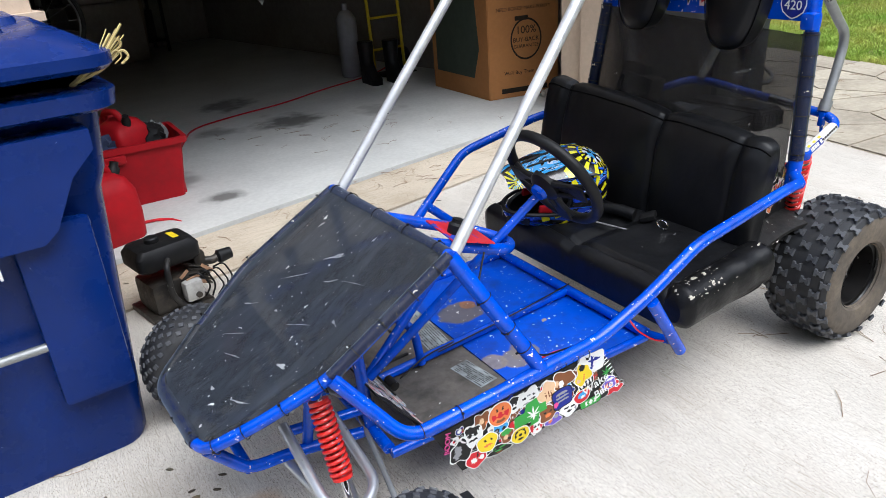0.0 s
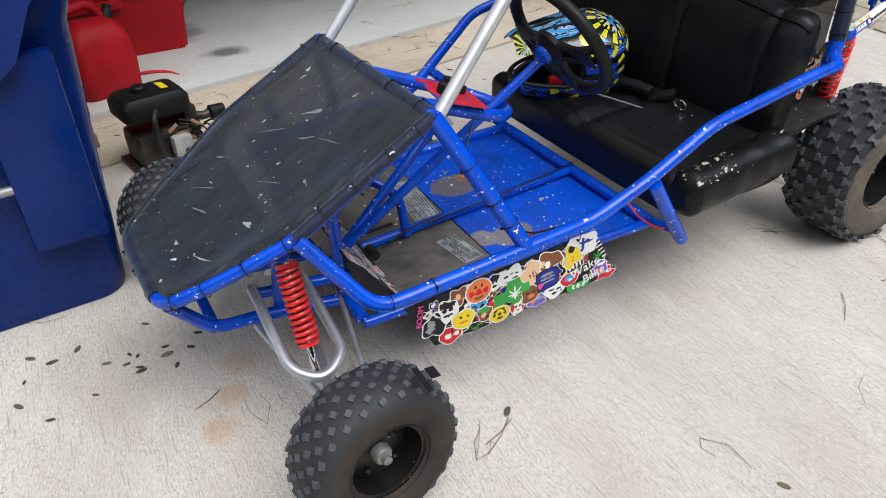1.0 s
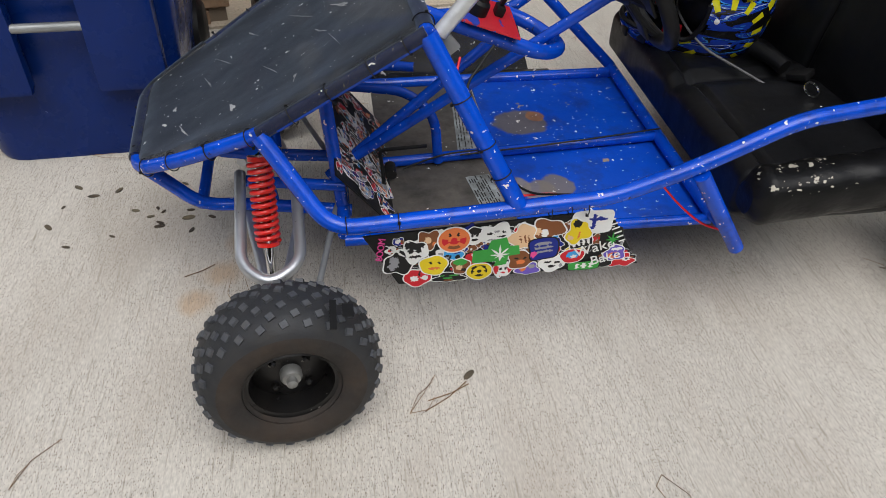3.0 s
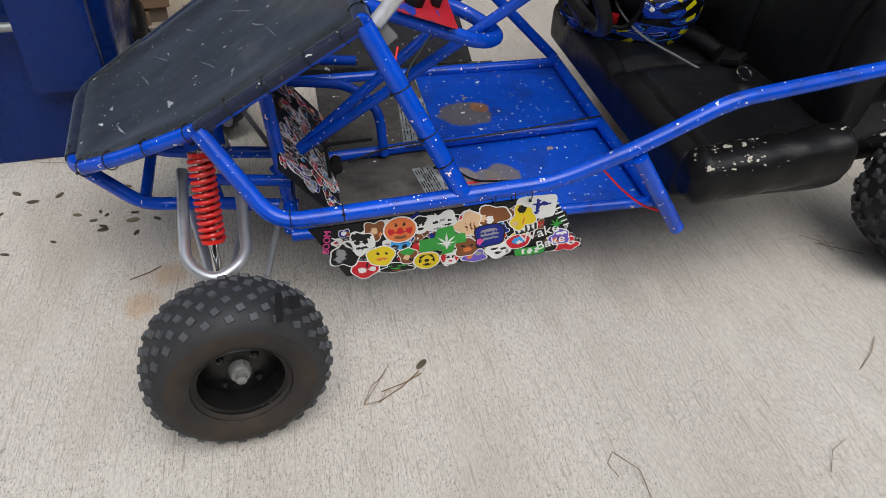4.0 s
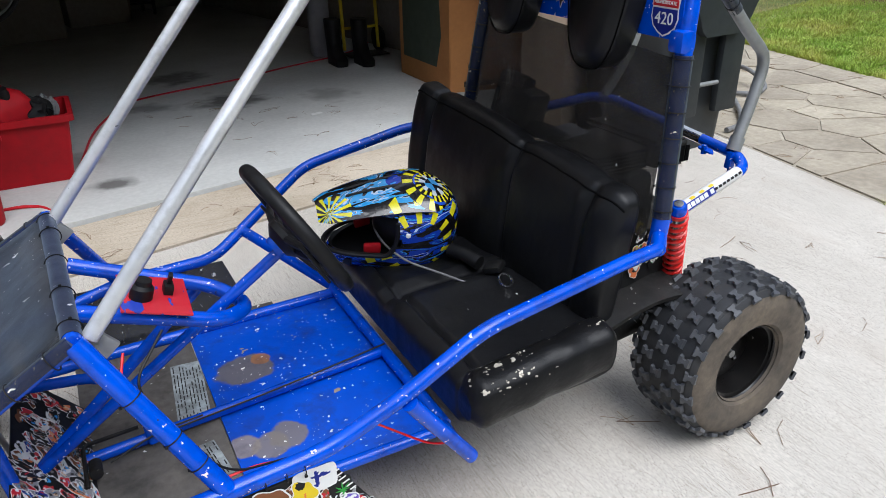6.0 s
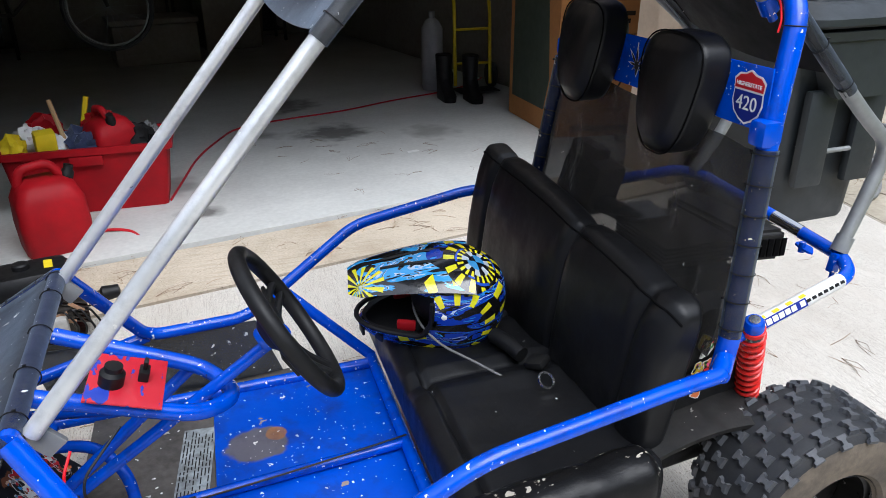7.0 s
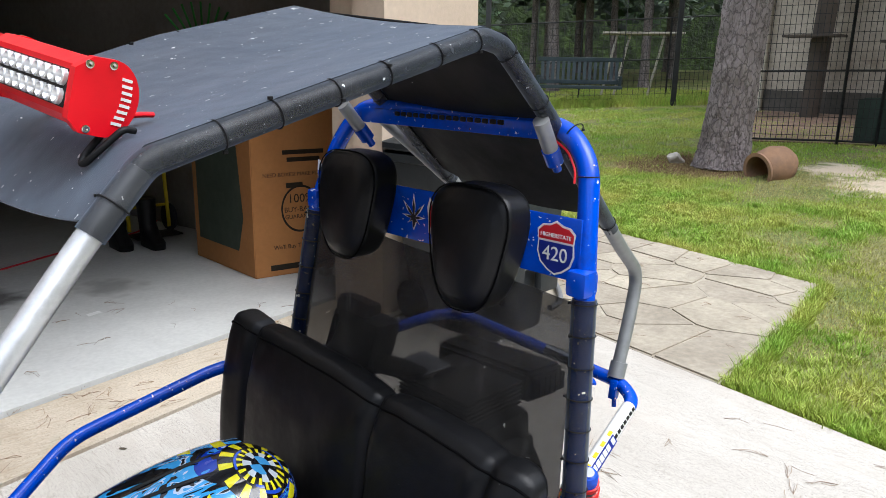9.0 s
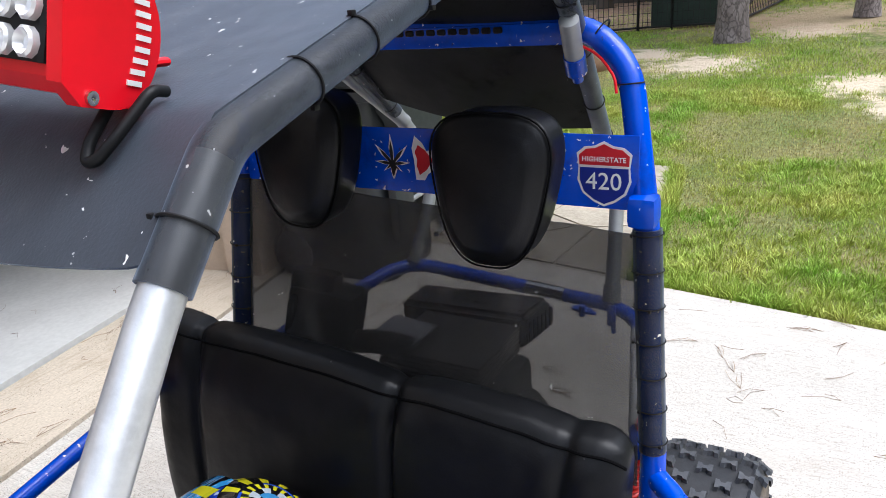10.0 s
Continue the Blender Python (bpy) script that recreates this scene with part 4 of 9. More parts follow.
def sticker(m, rx, ry, base, parent, seed, spots=(), wob=0.18, border=0, seg=26, sq=2.0):
    """One die-cut sticker on pose m: a light border, a ground colour and spots (x, y, rx, ry, colour) in units of its half sizes."""
    rng = random.Random(seed)
    ph1, ph2 = rng.random() * 6.28, rng.random() * 6.28
    rings = (0.18, 0.34, 0.48, 0.60, 0.71, 0.81, 0.91, 1.0)
    bm = B()
    mid = bm.verts.new(m @ Vector((0, 0, 0.0007)))
    edge = []
    for k in range(seg):
        a = 2 * math.pi * k / seg
        c, q = math.cos(a), math.sin(a)
        g = (abs(c) ** sq + abs(q) ** sq) ** (-1 / sq) * (1 + wob * (0.55 * math.sin(3 * a + ph1) + 0.45 * math.sin(5 * a + ph2)))
        edge.append((c * g, q * g))
    loops = [[bm.verts.new(m @ Vector((x * rx * t, y * ry * t, 0.0007))) for x, y in edge] for t in rings]
    loops.append([bm.verts.new(m @ Vector((x * rx, y * ry, -0.0002))) for x, y in edge])

    def paint(x, y, t):
        if border is not None and t > 0.93:
            return border
        got = base
        for cx, cy, w, hh, colour in spots:
            if ((x - cx) / w) ** 2 + ((y - cy) / hh) ** 2 < 1:
                got = colour
        return got

    for i in range(seg):
        j = (i + 1) % seg
        ex, ey = (edge[i][0] + edge[j][0]) / 2, (edge[i][1] + edge[j][1]) / 2
        bm.faces.new((mid, loops[0][i], loops[0][j])).material_index = paint(ex * 0.1, ey * 0.1, 0)
        for k in range(len(loops) - 1):
            t = (rings[k] + rings[k + 1]) / 2 if k < len(rings) - 1 else 1.0
            bm.faces.new((loops[k][i], loops[k + 1][i], loops[k + 1][j], loops[k][j])).material_index = paint(ex * t, ey * t, t)
    return part("sticker", bm, STICK_MATS, parent, smooth=0)


def scribble(rng, n, colours):
    return [(rng.uniform(-0.6, 0.6), rng.uniform(-0.6, 0.6), rng.uniform(0.12, 0.4), rng.uniform(0.12, 0.4), rng.choice(colours)) for k in range(n)]


SB = [Vector(p) for p in ((0.205, 0.203, 0.219), (0.72, 0.196, 0.240), (0.632, 0.201, 0.386), (0.135, 0.203, 0.352))]
bm = B()
lo = [bm.verts.new(p + Vector((0, 0.004, 0))) for p in SB]
hi = [bm.verts.new(p) for p in SB]
bm.faces.new(hi)
bm.faces.new(lo[::-1])
for i in range(4):
    j = (i + 1) % 4
    bm.faces.new((lo[i], lo[j], hi[j], hi[i]))
board = part("side_board", bm, M_BLACKPRINT, kart, "black side board covered in colourful stickers", smooth=0)


def on_board(u, v, lift_by=0.0008, spin=0.0):
    a = SB[0].lerp(SB[1], u)
    b = SB[3].lerp(SB[2], u)
    p = a.lerp(b, v)
    return facing(p + Vector((0, -lift_by, 0)), SB[1] - SB[0], b - a) @ pose(0, 0, 0, 0, 0, spin)


WH, BK, OR, YE, GN, RD, CY, TN, PK, BR, GR, PU, NV = range(13)
rng = random.Random(11)
for k in range(95):
    u, v = rng.uniform(0.02, 0.98), rng.uniform(0.06, 0.94)
    sticker(on_board(u, v, 0.0003, rng.uniform(-60, 60)), rng.uniform(0.011, 0.019), rng.uniform(0.010, 0.015), rng.choice((BK, BK, GR, NV, BR, WH)), board, 700 + k, scribble(rng, 5, (WH, BK, BK, GR, RD, BR)), 0.3, rng.choice((0, 0, 1)), 18)


def badge(u, v, rx, ry, base, spots=(), wob=0.14, spin=0.0, lift_by=0.0016, border=0, sq=2.0):
    badge.count += 1
    return sticker(on_board(u, v, lift_by + 0.00025 * (badge.count % 5), spin), rx, ry, base, board, 100 + badge.count, spots, wob, border, 32, sq)


badge.count = 0
badge(0.057, 0.439, 0.031, 0.032, BK, scribble(rng, 8, (GR, GR, BK, WH)), 0.25)
badge(0.154, 0.642, 0.027, 0.030, WH, ((0, 0.55, 0.8, 0.35, BK), (-0.3, 0.05, 0.22, 0.2, BK), (0.3, 0.05, 0.22, 0.2, BK), (0, -0.45, 0.5, 0.12, BK)), 0.2)
badge(0.24, 0.845, 0.023, 0.024, BR, ((-0.5, 0.5, 0.28, 0.3, BR), (-0.1, -0.1, 0.3, 0.35, TN), (0.5, -0.5, 0.25, 0.2, OR)), 0.3)
badge(0.42, 0.83, 0.018, 0.024, WH, ((0, 0.5, 0.75, 0.45, BK), (-0.25, -0.05, 0.18, 0.12, BK), (0.3, -0.05, 0.18, 0.12, BK), (0, -0.5, 0.4, 0.15, BK)))
badge(0.50, 0.80, 0.034, 0.029, WH, ((-0.3, 0.1, 0.22, 0.1, BK), (0.1, 0.25, 0.16, 0.1, GR), (0.35, -0.2, 0.3, 0.07, BK), (-0.1, -0.45, 0.35, 0.08, GR), (0.5, 0.2, 0.12, 0.1, BK)), 0.3)
badge(0.603, 0.70, 0.030, 0.034, TN, ((-0.2, -0.1, 0.06, 0.3, BR), (0.1, -0.15, 0.06, 0.3, BR), (0.35, -0.2, 0.05, 0.25, BR)), 0.3, 8)
badge(0.715, 0.795, 0.037, 0.028, BR, ((-0.6, -0.1, 0.25, 0.35, TN), (0.1, 0.5, 0.4, 0.25, BR), (-0.15, -0.3, 0.2, 0.35, WH), (0.5, -0.2, 0.3, 0.4, BR)), 0.25)
badge(0.905, 0.84, 0.043, 0.030, WH, ((0.1, 0.1, 0.12, 0.65, NV), (0.3, 0.25, 0.45, 0.14, NV), (-0.1, -0.45, 0.25, 0.14, NV)), 0.04, 0, 0.0014, 0, 7.0)
badge(0.828, 0.70, 0.027, 0.033, YE, ((-0.2, 0.62, 0.32, 0.3, BK), (0.15, -0.2, 0.08, 0.3, OR), (-0.5, -0.5, 0.25, 0.2, TN)), 0.3, -8)
badge(0.948, 0.54, 0.024, 0.026, BK, (), 0.05, 0, 0.0016, 1, 5.0)
badge(0.816, 0.50, 0.026, 0.014, BK, ((-0.6, 0, 0.14, 0.6, WH), (-0.2, 0, 0.12, 0.6, WH), (0.2, 0, 0.12, 0.6, WH), (0.6, 0, 0.12, 0.6, WH)), 0.05, 12, 0.002, 0, 6.0)
badge(0.774, 0.40, 0.019, 0.008, YE, ((-0.4, 0, 0.15, 0.4, BR), (0.2, 0, 0.15, 0.4, BR)), 0.1)
badge(0.751, 0.27, 0.028, 0.020, RD, ((0.05, 0.15, 0.5, 0.5, CY), (0.1, -0.1, 0.25, 0.2, WH)), 0.06)
badge(0.655, 0.46, 0.032, 0.030, NV, ((0, 0.45, 0.6, 0.12, GR), (0, 0.1, 0.65, 0.12, GR), (0, -0.25, 0.65, 0.12, GR), (-0.7, -0.4, 0.2, 0.3, PK)), 0.06, 6, 0.0016, 1, 5.0)
badge(0.697, 0.40, 0.011, 0.015, RD, (), 0.2)
badge(0.702, 0.60, 0.017, 0.013, CY, ((0.2, 0, 0.3, 0.3, NV),), 0.35)
badge(0.538, 0.29, 0.030, 0.026, BR, ((-0.3, 0.15, 0.12, 0.12, BK), (0.3, 0.15, 0.12, 0.12, BK), (0, -0.25, 0.3, 0.25, OR)), 0.2)
badge(0.369, 0.388, 0.025, 0.020, RD, scribble(rng, 5, (WH, RD)), 0.1, 0, 0.001, 1, 4.0)
badge(0.188, 0.343, 0.031, 0.028, YE, ((-0.2, 0.25, 0.1, 0.12, BK), (0.35, 0.2, 0.1, 0.12, BK), (0, -0.3, 0.4, 0.12, OR)), 0.1)
badge(0.29, 0.516, 0.023, 0.020, CY, ((-0.5, -0.4, 0.35, 0.4, BK), (-0.5, -0.4, 0.14, 0.16, GR), (0.3, 0.3, 0.4, 0.25, NV), (0.4, -0.4, 0.25, 0.3, BK)), 0.3)
badge(0.091, 0.12, 0.031, 0.025, RD, ((-0.2, -0.1, 0.28, 0.3, WH), (0.5, -0.05, 0.25, 0.28, WH), (0.15, 0.5, 0.06, 0.4, BK)), 0.12)
badge(0.215, 0.07, 0.034, 0.014, BK, scribble(rng, 7, (GN, GR, BR, BK)), 0.3)
badge(0.288, 0.28, 0.020, 0.023, BR, ((0, 0.45, 0.7, 0.4, GN), (-0.1, -0.2, 0.35, 0.3, TN), (0.4, -0.5, 0.3, 0.2, BK)), 0.2)
badge(0.347, 0.14, 0.029, 0.024, YE, ((0, 0.05, 0.62, 0.66, BK), (0, 0.05, 0.4, 0.4, YE), (0, 0.35, 0.2, 0.25, YE), (-0.3, -0.25, 0.2, 0.22, YE), (0.3, -0.25, 0.2, 0.22, YE), (0, 0.02, 0.14, 0.14, BK)), 0.04)
badge(0.444, 0.13, 0.022, 0.019, WH, ((-0.75, 0.1, 0.35, 0.7, RD), (0.75, 0.1, 0.35, 0.7, RD), (-0.2, 0.1, 0.15, 0.2, BK), (0.25, 0.1, 0.15, 0.2, BK), (0, -0.5, 0.25, 0.12, RD)), 0.1)
badge(0.543, 0.10, 0.026, 0.018, PU, ((-0.4, 0.1, 0.25, 0.5, OR), (0.3, 0.3, 0.3, 0.3, GR)), 0.25)
badge(0.652, 0.16, 0.030, 0.022, WH, ((-0.3, 0.2, 0.28, 0.14, BK), (0.35, 0.1, 0.22, 0.14, BK), (0, -0.35, 0.3, 0.14, BK), (0.65, -0.3, 0.1, 0.3, GR)), 0.15)
badge(0.774, 0.06, 0.037, 0.012, GN, ((-0.4, 0, 0.12, 0.7, WH), (0, 0, 0.12, 0.7, WH), (0.4, 0, 0.12, 0.7, WH)), 0.04, 0, 0.0014, 1, 6.0)
badge(0.929, 0.25, 0.024, 0.022, PU, ((-0.1, -0.25, 0.55, 0.35, OR), (0.1, 0.5, 0.5, 0.2, WH), (-0.1, -0.2, 0.1, 0.3, NV), (0.2, -0.2, 0.1, 0.3, NV)), 0.2)
badge(0.943, 0.09, 0.027, 0.018, RD, ((0.3, 0.2, 0.3, 0.3, WH), (-0.4, 0.35, 0.3, 0.25, OR), (0.3, 0.2, 0.12, 0.12, BK)), 0.35)
badge(0.863, 0.075, 0.018, 0.012, BK, (), 0.05)
badge(0.332, 0.79, 0.035, 0.034, OR, ((-0.5, -0.1, 0.24, 0.24, RD), (0, -0.05, 0.24, 0.26, RD), (0.5, -0.1, 0.24, 0.24, RD), (-0.22, 0.38, 0.09, 0.14, BK), (0.22, 0.38, 0.09, 0.14, BK), (0, -0.55, 0.4, 0.1, BR)), 0.0, 0, 0.0026)
# lightning flash, green block with a leaf, small leaf
bm = B()
add_plate(bm, [(-0.022, 0.016), (-0.004, 0.004), (-0.008, 0.0), (0.010, -0.008), (0.006, -0.012), (0.024, -0.022), (0.004, -0.006), (0.008, -0.002), (-0.010, 0.006), (-0.006, 0.010)], 0.0006, on_board(0.085, 0.70, 0.003), 0)
part("sticker", bm, M_WHITE, board, smooth=0)
bm = B()
add_plate(bm, [(-0.05, -0.026), (0.0, -0.026), (-0.004, -0.040), (0.022, -0.036), (0.026, -0.014), (0.05, -0.012), (0.047, 0.012), (0.028, 0.012), (0.02, 0.036), (-0.012, 0.03), (-0.018, 0.008), (-0.048, 0.006)], 0.0006, on_board(0.463, 0.49, 0.0028), 0)
green = part("sticker", bm, M_GREEN, board, "green sticker with a white leaf", 0)
bm = B()
add_plate(bm, leaf_outline(0.029), 0.0004, on_board(0.468, 0.42, 0.0036), 0)
part("sticker", bm, M_WHITE, board, "white leaf print", 0)
bm = B()
add_plate(bm, leaf_outline(0.022), 0.0005, on_board(0.948, 0.5, 0.0038), 0)
part("sticker", bm, M_GREEN, board, smooth=0)
bm = B()
add_text(bm, "Wake", 0.036, on_board(0.858, 0.38, 0.0034, 14))
add_text(bm, "Bake", 0.034, on_board(0.880, 0.18, 0.0034, 14))
part("sticker", bm, M_WHITE, board, "white script lettering sticker", 0)
bm = B()
add_text(bm, "BOOM", 0.02, on_board(0.032, 0.74, 0.003, 80))
part("sticker", bm, M_PINK, board, smooth=0)
bm = B()
for k in range(7):
    add_box(bm, (0.0035, 0.02 - 0.001 * k, 0.0004), on_board(0.985, 0.92 - 0.075 * k, 0.003, 110))
part("sticker", bm, M_WHITE, board, smooth=0)
# front bulkhead board
b0, b1, b2, b3 = Vector((0.215, 0.38, 0.224)), Vector((0.215, 0.84, 0.224)), Vector((0.088, 0.84, 0.38)), Vector((0.088, 0.38, 0.38))
bm = B()
add_sheet(bm, lambda u, v: b0.lerp(b3, u).lerp(b1.lerp(b2, u), v), 2, 2, 0.003)
bulk = part("front_board", bm, M_BLACKPRINT, kart, "black front board covered in stickers", 0)
mm = facing((b0 + b2) / 2, b1 - b0, b3 - b0)
for k in range(150):
    sticker(mm @ pose(rng.uniform(-0.215, 0.215), rng.uniform(-0.09, 0.09), 0.002 + 0.0005 * (k % 6), 0, 0, rng.uniform(-90, 90)), rng.uniform(0.014, 0.028), rng.uniform(0.008, 0.016),
            rng.choice((WH, BK, BK, GR, RD, OR, BR, NV, WH)), bulk, 300 + k, scribble(rng, 6, (BK, BK, WH, GR, RD, BR, TN, CY)), 0.35, rng.choice((0, 0, 0, 1)), 18)

# ---- seats ----
def cushion(bm, fn, nu, nv):
    """A closed rounded body fn(u, v): u round the section, v along it."""
    rings = [[bm.verts.new(fn(i / nu, j / nv)) for i in range(nu)] for j in range(nv + 1)]
    for j in range(nv):
        for i in range(nu):
            bm.faces.new((rings[j][i], rings[j][(i + 1) % nu], rings[j + 1][(i + 1) % nu], rings[j + 1][i]))
    bm.faces.new(rings[0][::-1])
    bm.faces.new(rings[-1])


def superloop(t, a, b, p=4.0):
    c, s = math.cos(2 * math.pi * t), math.sin(2 * math.pi * t)
    return (a * math.copysign(abs(c) ** (2 / p), c), b * math.copysign(abs(s) ** (2 / p), s))


SEAMS = (0.70, 0.94)


def seat_base(u, v):
    y = 0.265 + 0.93 * v
    end = min(1.0, (min(v, 1 - v) * 0.93 / 0.035)) ** 0.5
    a, b = superloop(u, 0.225, 0.078, 5)
    x, z = 1.185 + a * (0.9 + 0.1 * end), 0.335 + b * (0.55 + 0.45 * end)
    if b > 0.03:
        k = abs(y - 0.70)
        z += 0.012 * min(1, k / 0.05) - 0.012
        z -= 0.012 * (1 - min(1, abs(x - 1.2) / 0.2)) * min(1, abs(y - 0.7) / 0.1)
        for yc in SEAMS:
            d = abs(y - yc - 0.02 * noise.noise((x * 5, yc, 0)))
            z += 0.013 * min(1, d / 0.04) ** 0.6 - 0.013 if x > 1.0 else 0.0
        z -= 0.014 * max(0, 1 - abs(x - 1.015 - 0.008 * noise.noise((y * 6, 0, 3))) / 0.012) + 0.006 * noise.noise((x * 8, y * 6, 0))
    return Vector((x, y, z))


bm = B()
cushion(bm, seat_base, 120, 190)
part("seat_cushion", bm, M_VINYL, kart, "black vinyl bench seat cushion with stitched seams", 60)
bm = B()
cushion(bm, lambda u, v: Vector((0.962 + 0.40 * v, 0.262 + 0.012 * noise.noise((v * 4, 0, 1)) + superloop(u, 0.055, 0.06, 2.3)[0] * min(1, 7 * min(v, 1 - v) + 0.55),
                                 0.352 + 0.042 * v + superloop(u, 0.055, 0.066, 2.3)[1] * min(1, 7 * min(v, 1 - v) + 0.55) + 0.006 * noise.noise((v * 7, u * 5, 0)))), 32, 40)
part("seat_bolster", bm, M_VINYLCHIP, kart, "flaking black vinyl seat edge")


BACK0, BACK1 = 0.325, 1.300
BACK_SEAMS = (0.42, 0.735, 1.18)


def seat_back(u, v):
    """u round the upright section, v from the near end to the far end."""
    v = 0.5 - 0.5 * math.cos(math.pi * v) * (1 - 0.25 * math.sin(math.pi * v) ** 2)
    y = BACK0 + (BACK1 - BACK0) * v
    e = min(1.0, min(y - BACK0, BACK1 - y) / 0.05)
    e = math.sqrt(max(0.0, 1 - (1 - e) ** 2))
    a, b = superloop(u, 0.0475, 0.225, 4.2)
    front, top = max(0.0, min(1.0, -a / 0.0475)), max(0.0, (b - 0.1) / 0.125)
    dy = y - 0.812
    z = b * (0.84 + 0.16 * e) + (0.088 * dy - 0.020) * (b + 0.225) / 0.45
    x = 1.4025 + a * (0.3 + 0.7 * e) + 0.14 * b - 0.05 * dy
    for ys in BACK_SEAMS:
        deep = 0.4 if ys < 0.5 else 0.75 if ys > 1 else 1.0
        w = y - ys - 0.006 * noise.noise((z * 8, ys, 0))
        x += deep * (0.014 * math.exp(-(w / 0.010) ** 2) + 0.010 * math.exp(-(w / 0.05) ** 2)) * front
        z -= deep * (0.010 * math.exp(-(w / 0.012) ** 2) + 0.012 * math.exp(-(w / 0.06) ** 2)) * top
        tug = math.exp(-((abs(w) - 0.03) / 0.022) ** 2) * math.exp(-((b - 0.16) / 0.05) ** 2)
        x -= 0.008 * tug * front
    x -= 0.012 * front * max(0.0, 1 - (b / 0.2) ** 2)
    soft_lump = 0.005 * noise.noise((y * 4, b * 5, a * 9)) + 0.0016 * noise.noise((y * 15, b * 13, 4))
    return Vector((x + soft_lump, y, 0.565 + z + 0.6 * soft_lump))


bm = B()
cushion(bm, seat_back, 96, 220)
back = part("seat_back", bm, M_VINYL, kart, "black vinyl bench backrest with piped seams", 60)
bm = B()
add_tube(bm, [seat_back(0.352, 0.03 + 0.94 * k / 120) + Vector((-0.0008, 0, 0.0008)) for k in range(121)], 0.0026, 0, 6)
part("piping", bm, M_SEAM, back, "black piping along the top edge")

# steering wheel
SWC = Vector((0.688, 0.452, 0.764))
swm = along(SWC, SWC + Vector((0.86, 0.04, 0.50)))
bm = B()
add_tube(bm, [swm @ Vector((0.147 * math.cos(t), 0.147 * math.sin(t), 0)) for t in [2 * math.pi * i / 48 for i in range(48)]], 0.015, 0, 14, closed=True)
sw = part("steering_wheel", bm, M_BLACKPL, kart, "black foam-rimmed steering wheel with three spokes")
for a in (0, 180, 270):
    bm = B()
    d = Vector((math.cos(radians(a)), math.sin(radians(a)), 0))
    n3 = Vector((-d.y, d.x, 0))
    for sgn in (-1, 1):
        add_tube(bm, [swm @ (d * 0.03 + n3 * sgn * 0.018 + Vector((0, 0, -0.03))), swm @ (d * 0.09 + n3 * sgn * 0.016 + Vector((0, 0, -0.02))), swm @ (d * 0.14 + n3 * sgn * 0.013)], 0.008, 0.03, 8)
    add_box(bm, (0.11, 0.046, 0.007), swm @ Matrix.Translation(d * 0.08 + Vector((0, 0, -0.02))) @ pose(0, 0, 0, 0, 0, a), 0.002)
    part("spoke", bm, M_BLACKPL, sw)
bm = B()
add_lathe(bm, [(0.0, -0.05), (0.026, -0.05), (0.045, -0.035), (0.045, -0.022), (0.03, -0.016), (0.0, -0.016)], swm, 20)
part("wheel_hub", bm, M_BLACKPL, sw)
bm = B()
add_lathe(bm, [(0.0, -0.062), (0.02, -0.062), (0.024, -0.056), (0.024, -0.048), (0.0, -0.048)], swm, 16)
part("hub_cap", bm, M_BLUE, sw, "blue painted steering boss")

# ---- rear hoop, headrests, sign plate ----
def hoop_x(z):
    return 1.50 + 0.13 * (z - 0.60) + 0.20 * max(0.0, z - 1.08)


HOOPL = [(hoop_x(0.575) + 0.033, 0.309, 0.575), (hoop_x(1.04) + 0.008, 0.339, 1.04), (hoop_x(1.262), 0.384, 1.262), (hoop_x(1.322), 0.452, 1.322)]
HOOPR = [(hoop_x(1.335), 1.07, 1.335), (hoop_x(1.25), 1.135, 1.25), (hoop_x(1.08), 1.165, 1.08), (hoop_x(0.45), 1.22, 0.45)]
bar("roll_hoop", HOOPL + HOOPR, 0.0195, fillet=0.05, label="blue rear roll hoop", seg=16)
for side in (((hoop_x(0.655) + 0.029, 0.3135, 0.655), (hoop_x(1.03) + 0.009, 0.3385, 1.03)), ((hoop_x(0.62), 1.207, 0.62), (hoop_x(1.07), 1.166, 1.07))):
    bm = B()
    add_tube(bm, side, 0.0225, 0, 14)
    part("cloth_sleeve", bm, M_FABRIC, kart, "black cloth sleeve tied round the hoop")
    for k in range(7):
        p = Vector(side[0]).lerp(Vector(side[1]), 0.05 + k * 0.155)
        zip_tie(p, Vector(side[1]) - Vector(side[0]), 0.0232)
bm = B()
add_tube(bm, [(hoop_x(1.32) - 0.014, 0.475, 1.302), (hoop_x(1.30) - 0.017, 0.43, 1.282), (hoop_x(1.26) - 0.018, 0.402, 1.25), (hoop_x(1.235) - 0.018, 0.397, 1.228)], 0.0022, 0.03, 8)
part("wire", bm, M_RED, kart, "red wire taped inside the hoop")
zip_tie((hoop_x(1.24), 0.381, 1.24), (0.1, 0.1, 1), 0.0195)
zip_tie((hoop_x(1.315), 0.435, 1.315), (0.05, 1, 0.7), 0.0195)
bm = B()
add_box(bm, (0.045, 0.045, 0.05), Matrix.Translation((hoop_x(1.06), 0.343, 1.06)), 0.012)
part("hoop_joint", bm, M_BLUE, kart)
bm = B()
add_box(bm, (0.045, 0.045, 0.05), Matrix.Translation((hoop_x(1.10), 1.163, 1.10)), 0.012)
part("hoop_joint", bm, M_BLUE, kart)
# see-through screen
SC = [Vector((hoop_x(0.60) + 0.004, 0.33, 0.60)), Vector((hoop_x(0.60) + 0.004, 1.20, 0.60)), Vector((hoop_x(1.045) + 0.004, 1.16, 1.06)), Vector((hoop_x(1.045) + 0.004, 0.35, 1.02))]


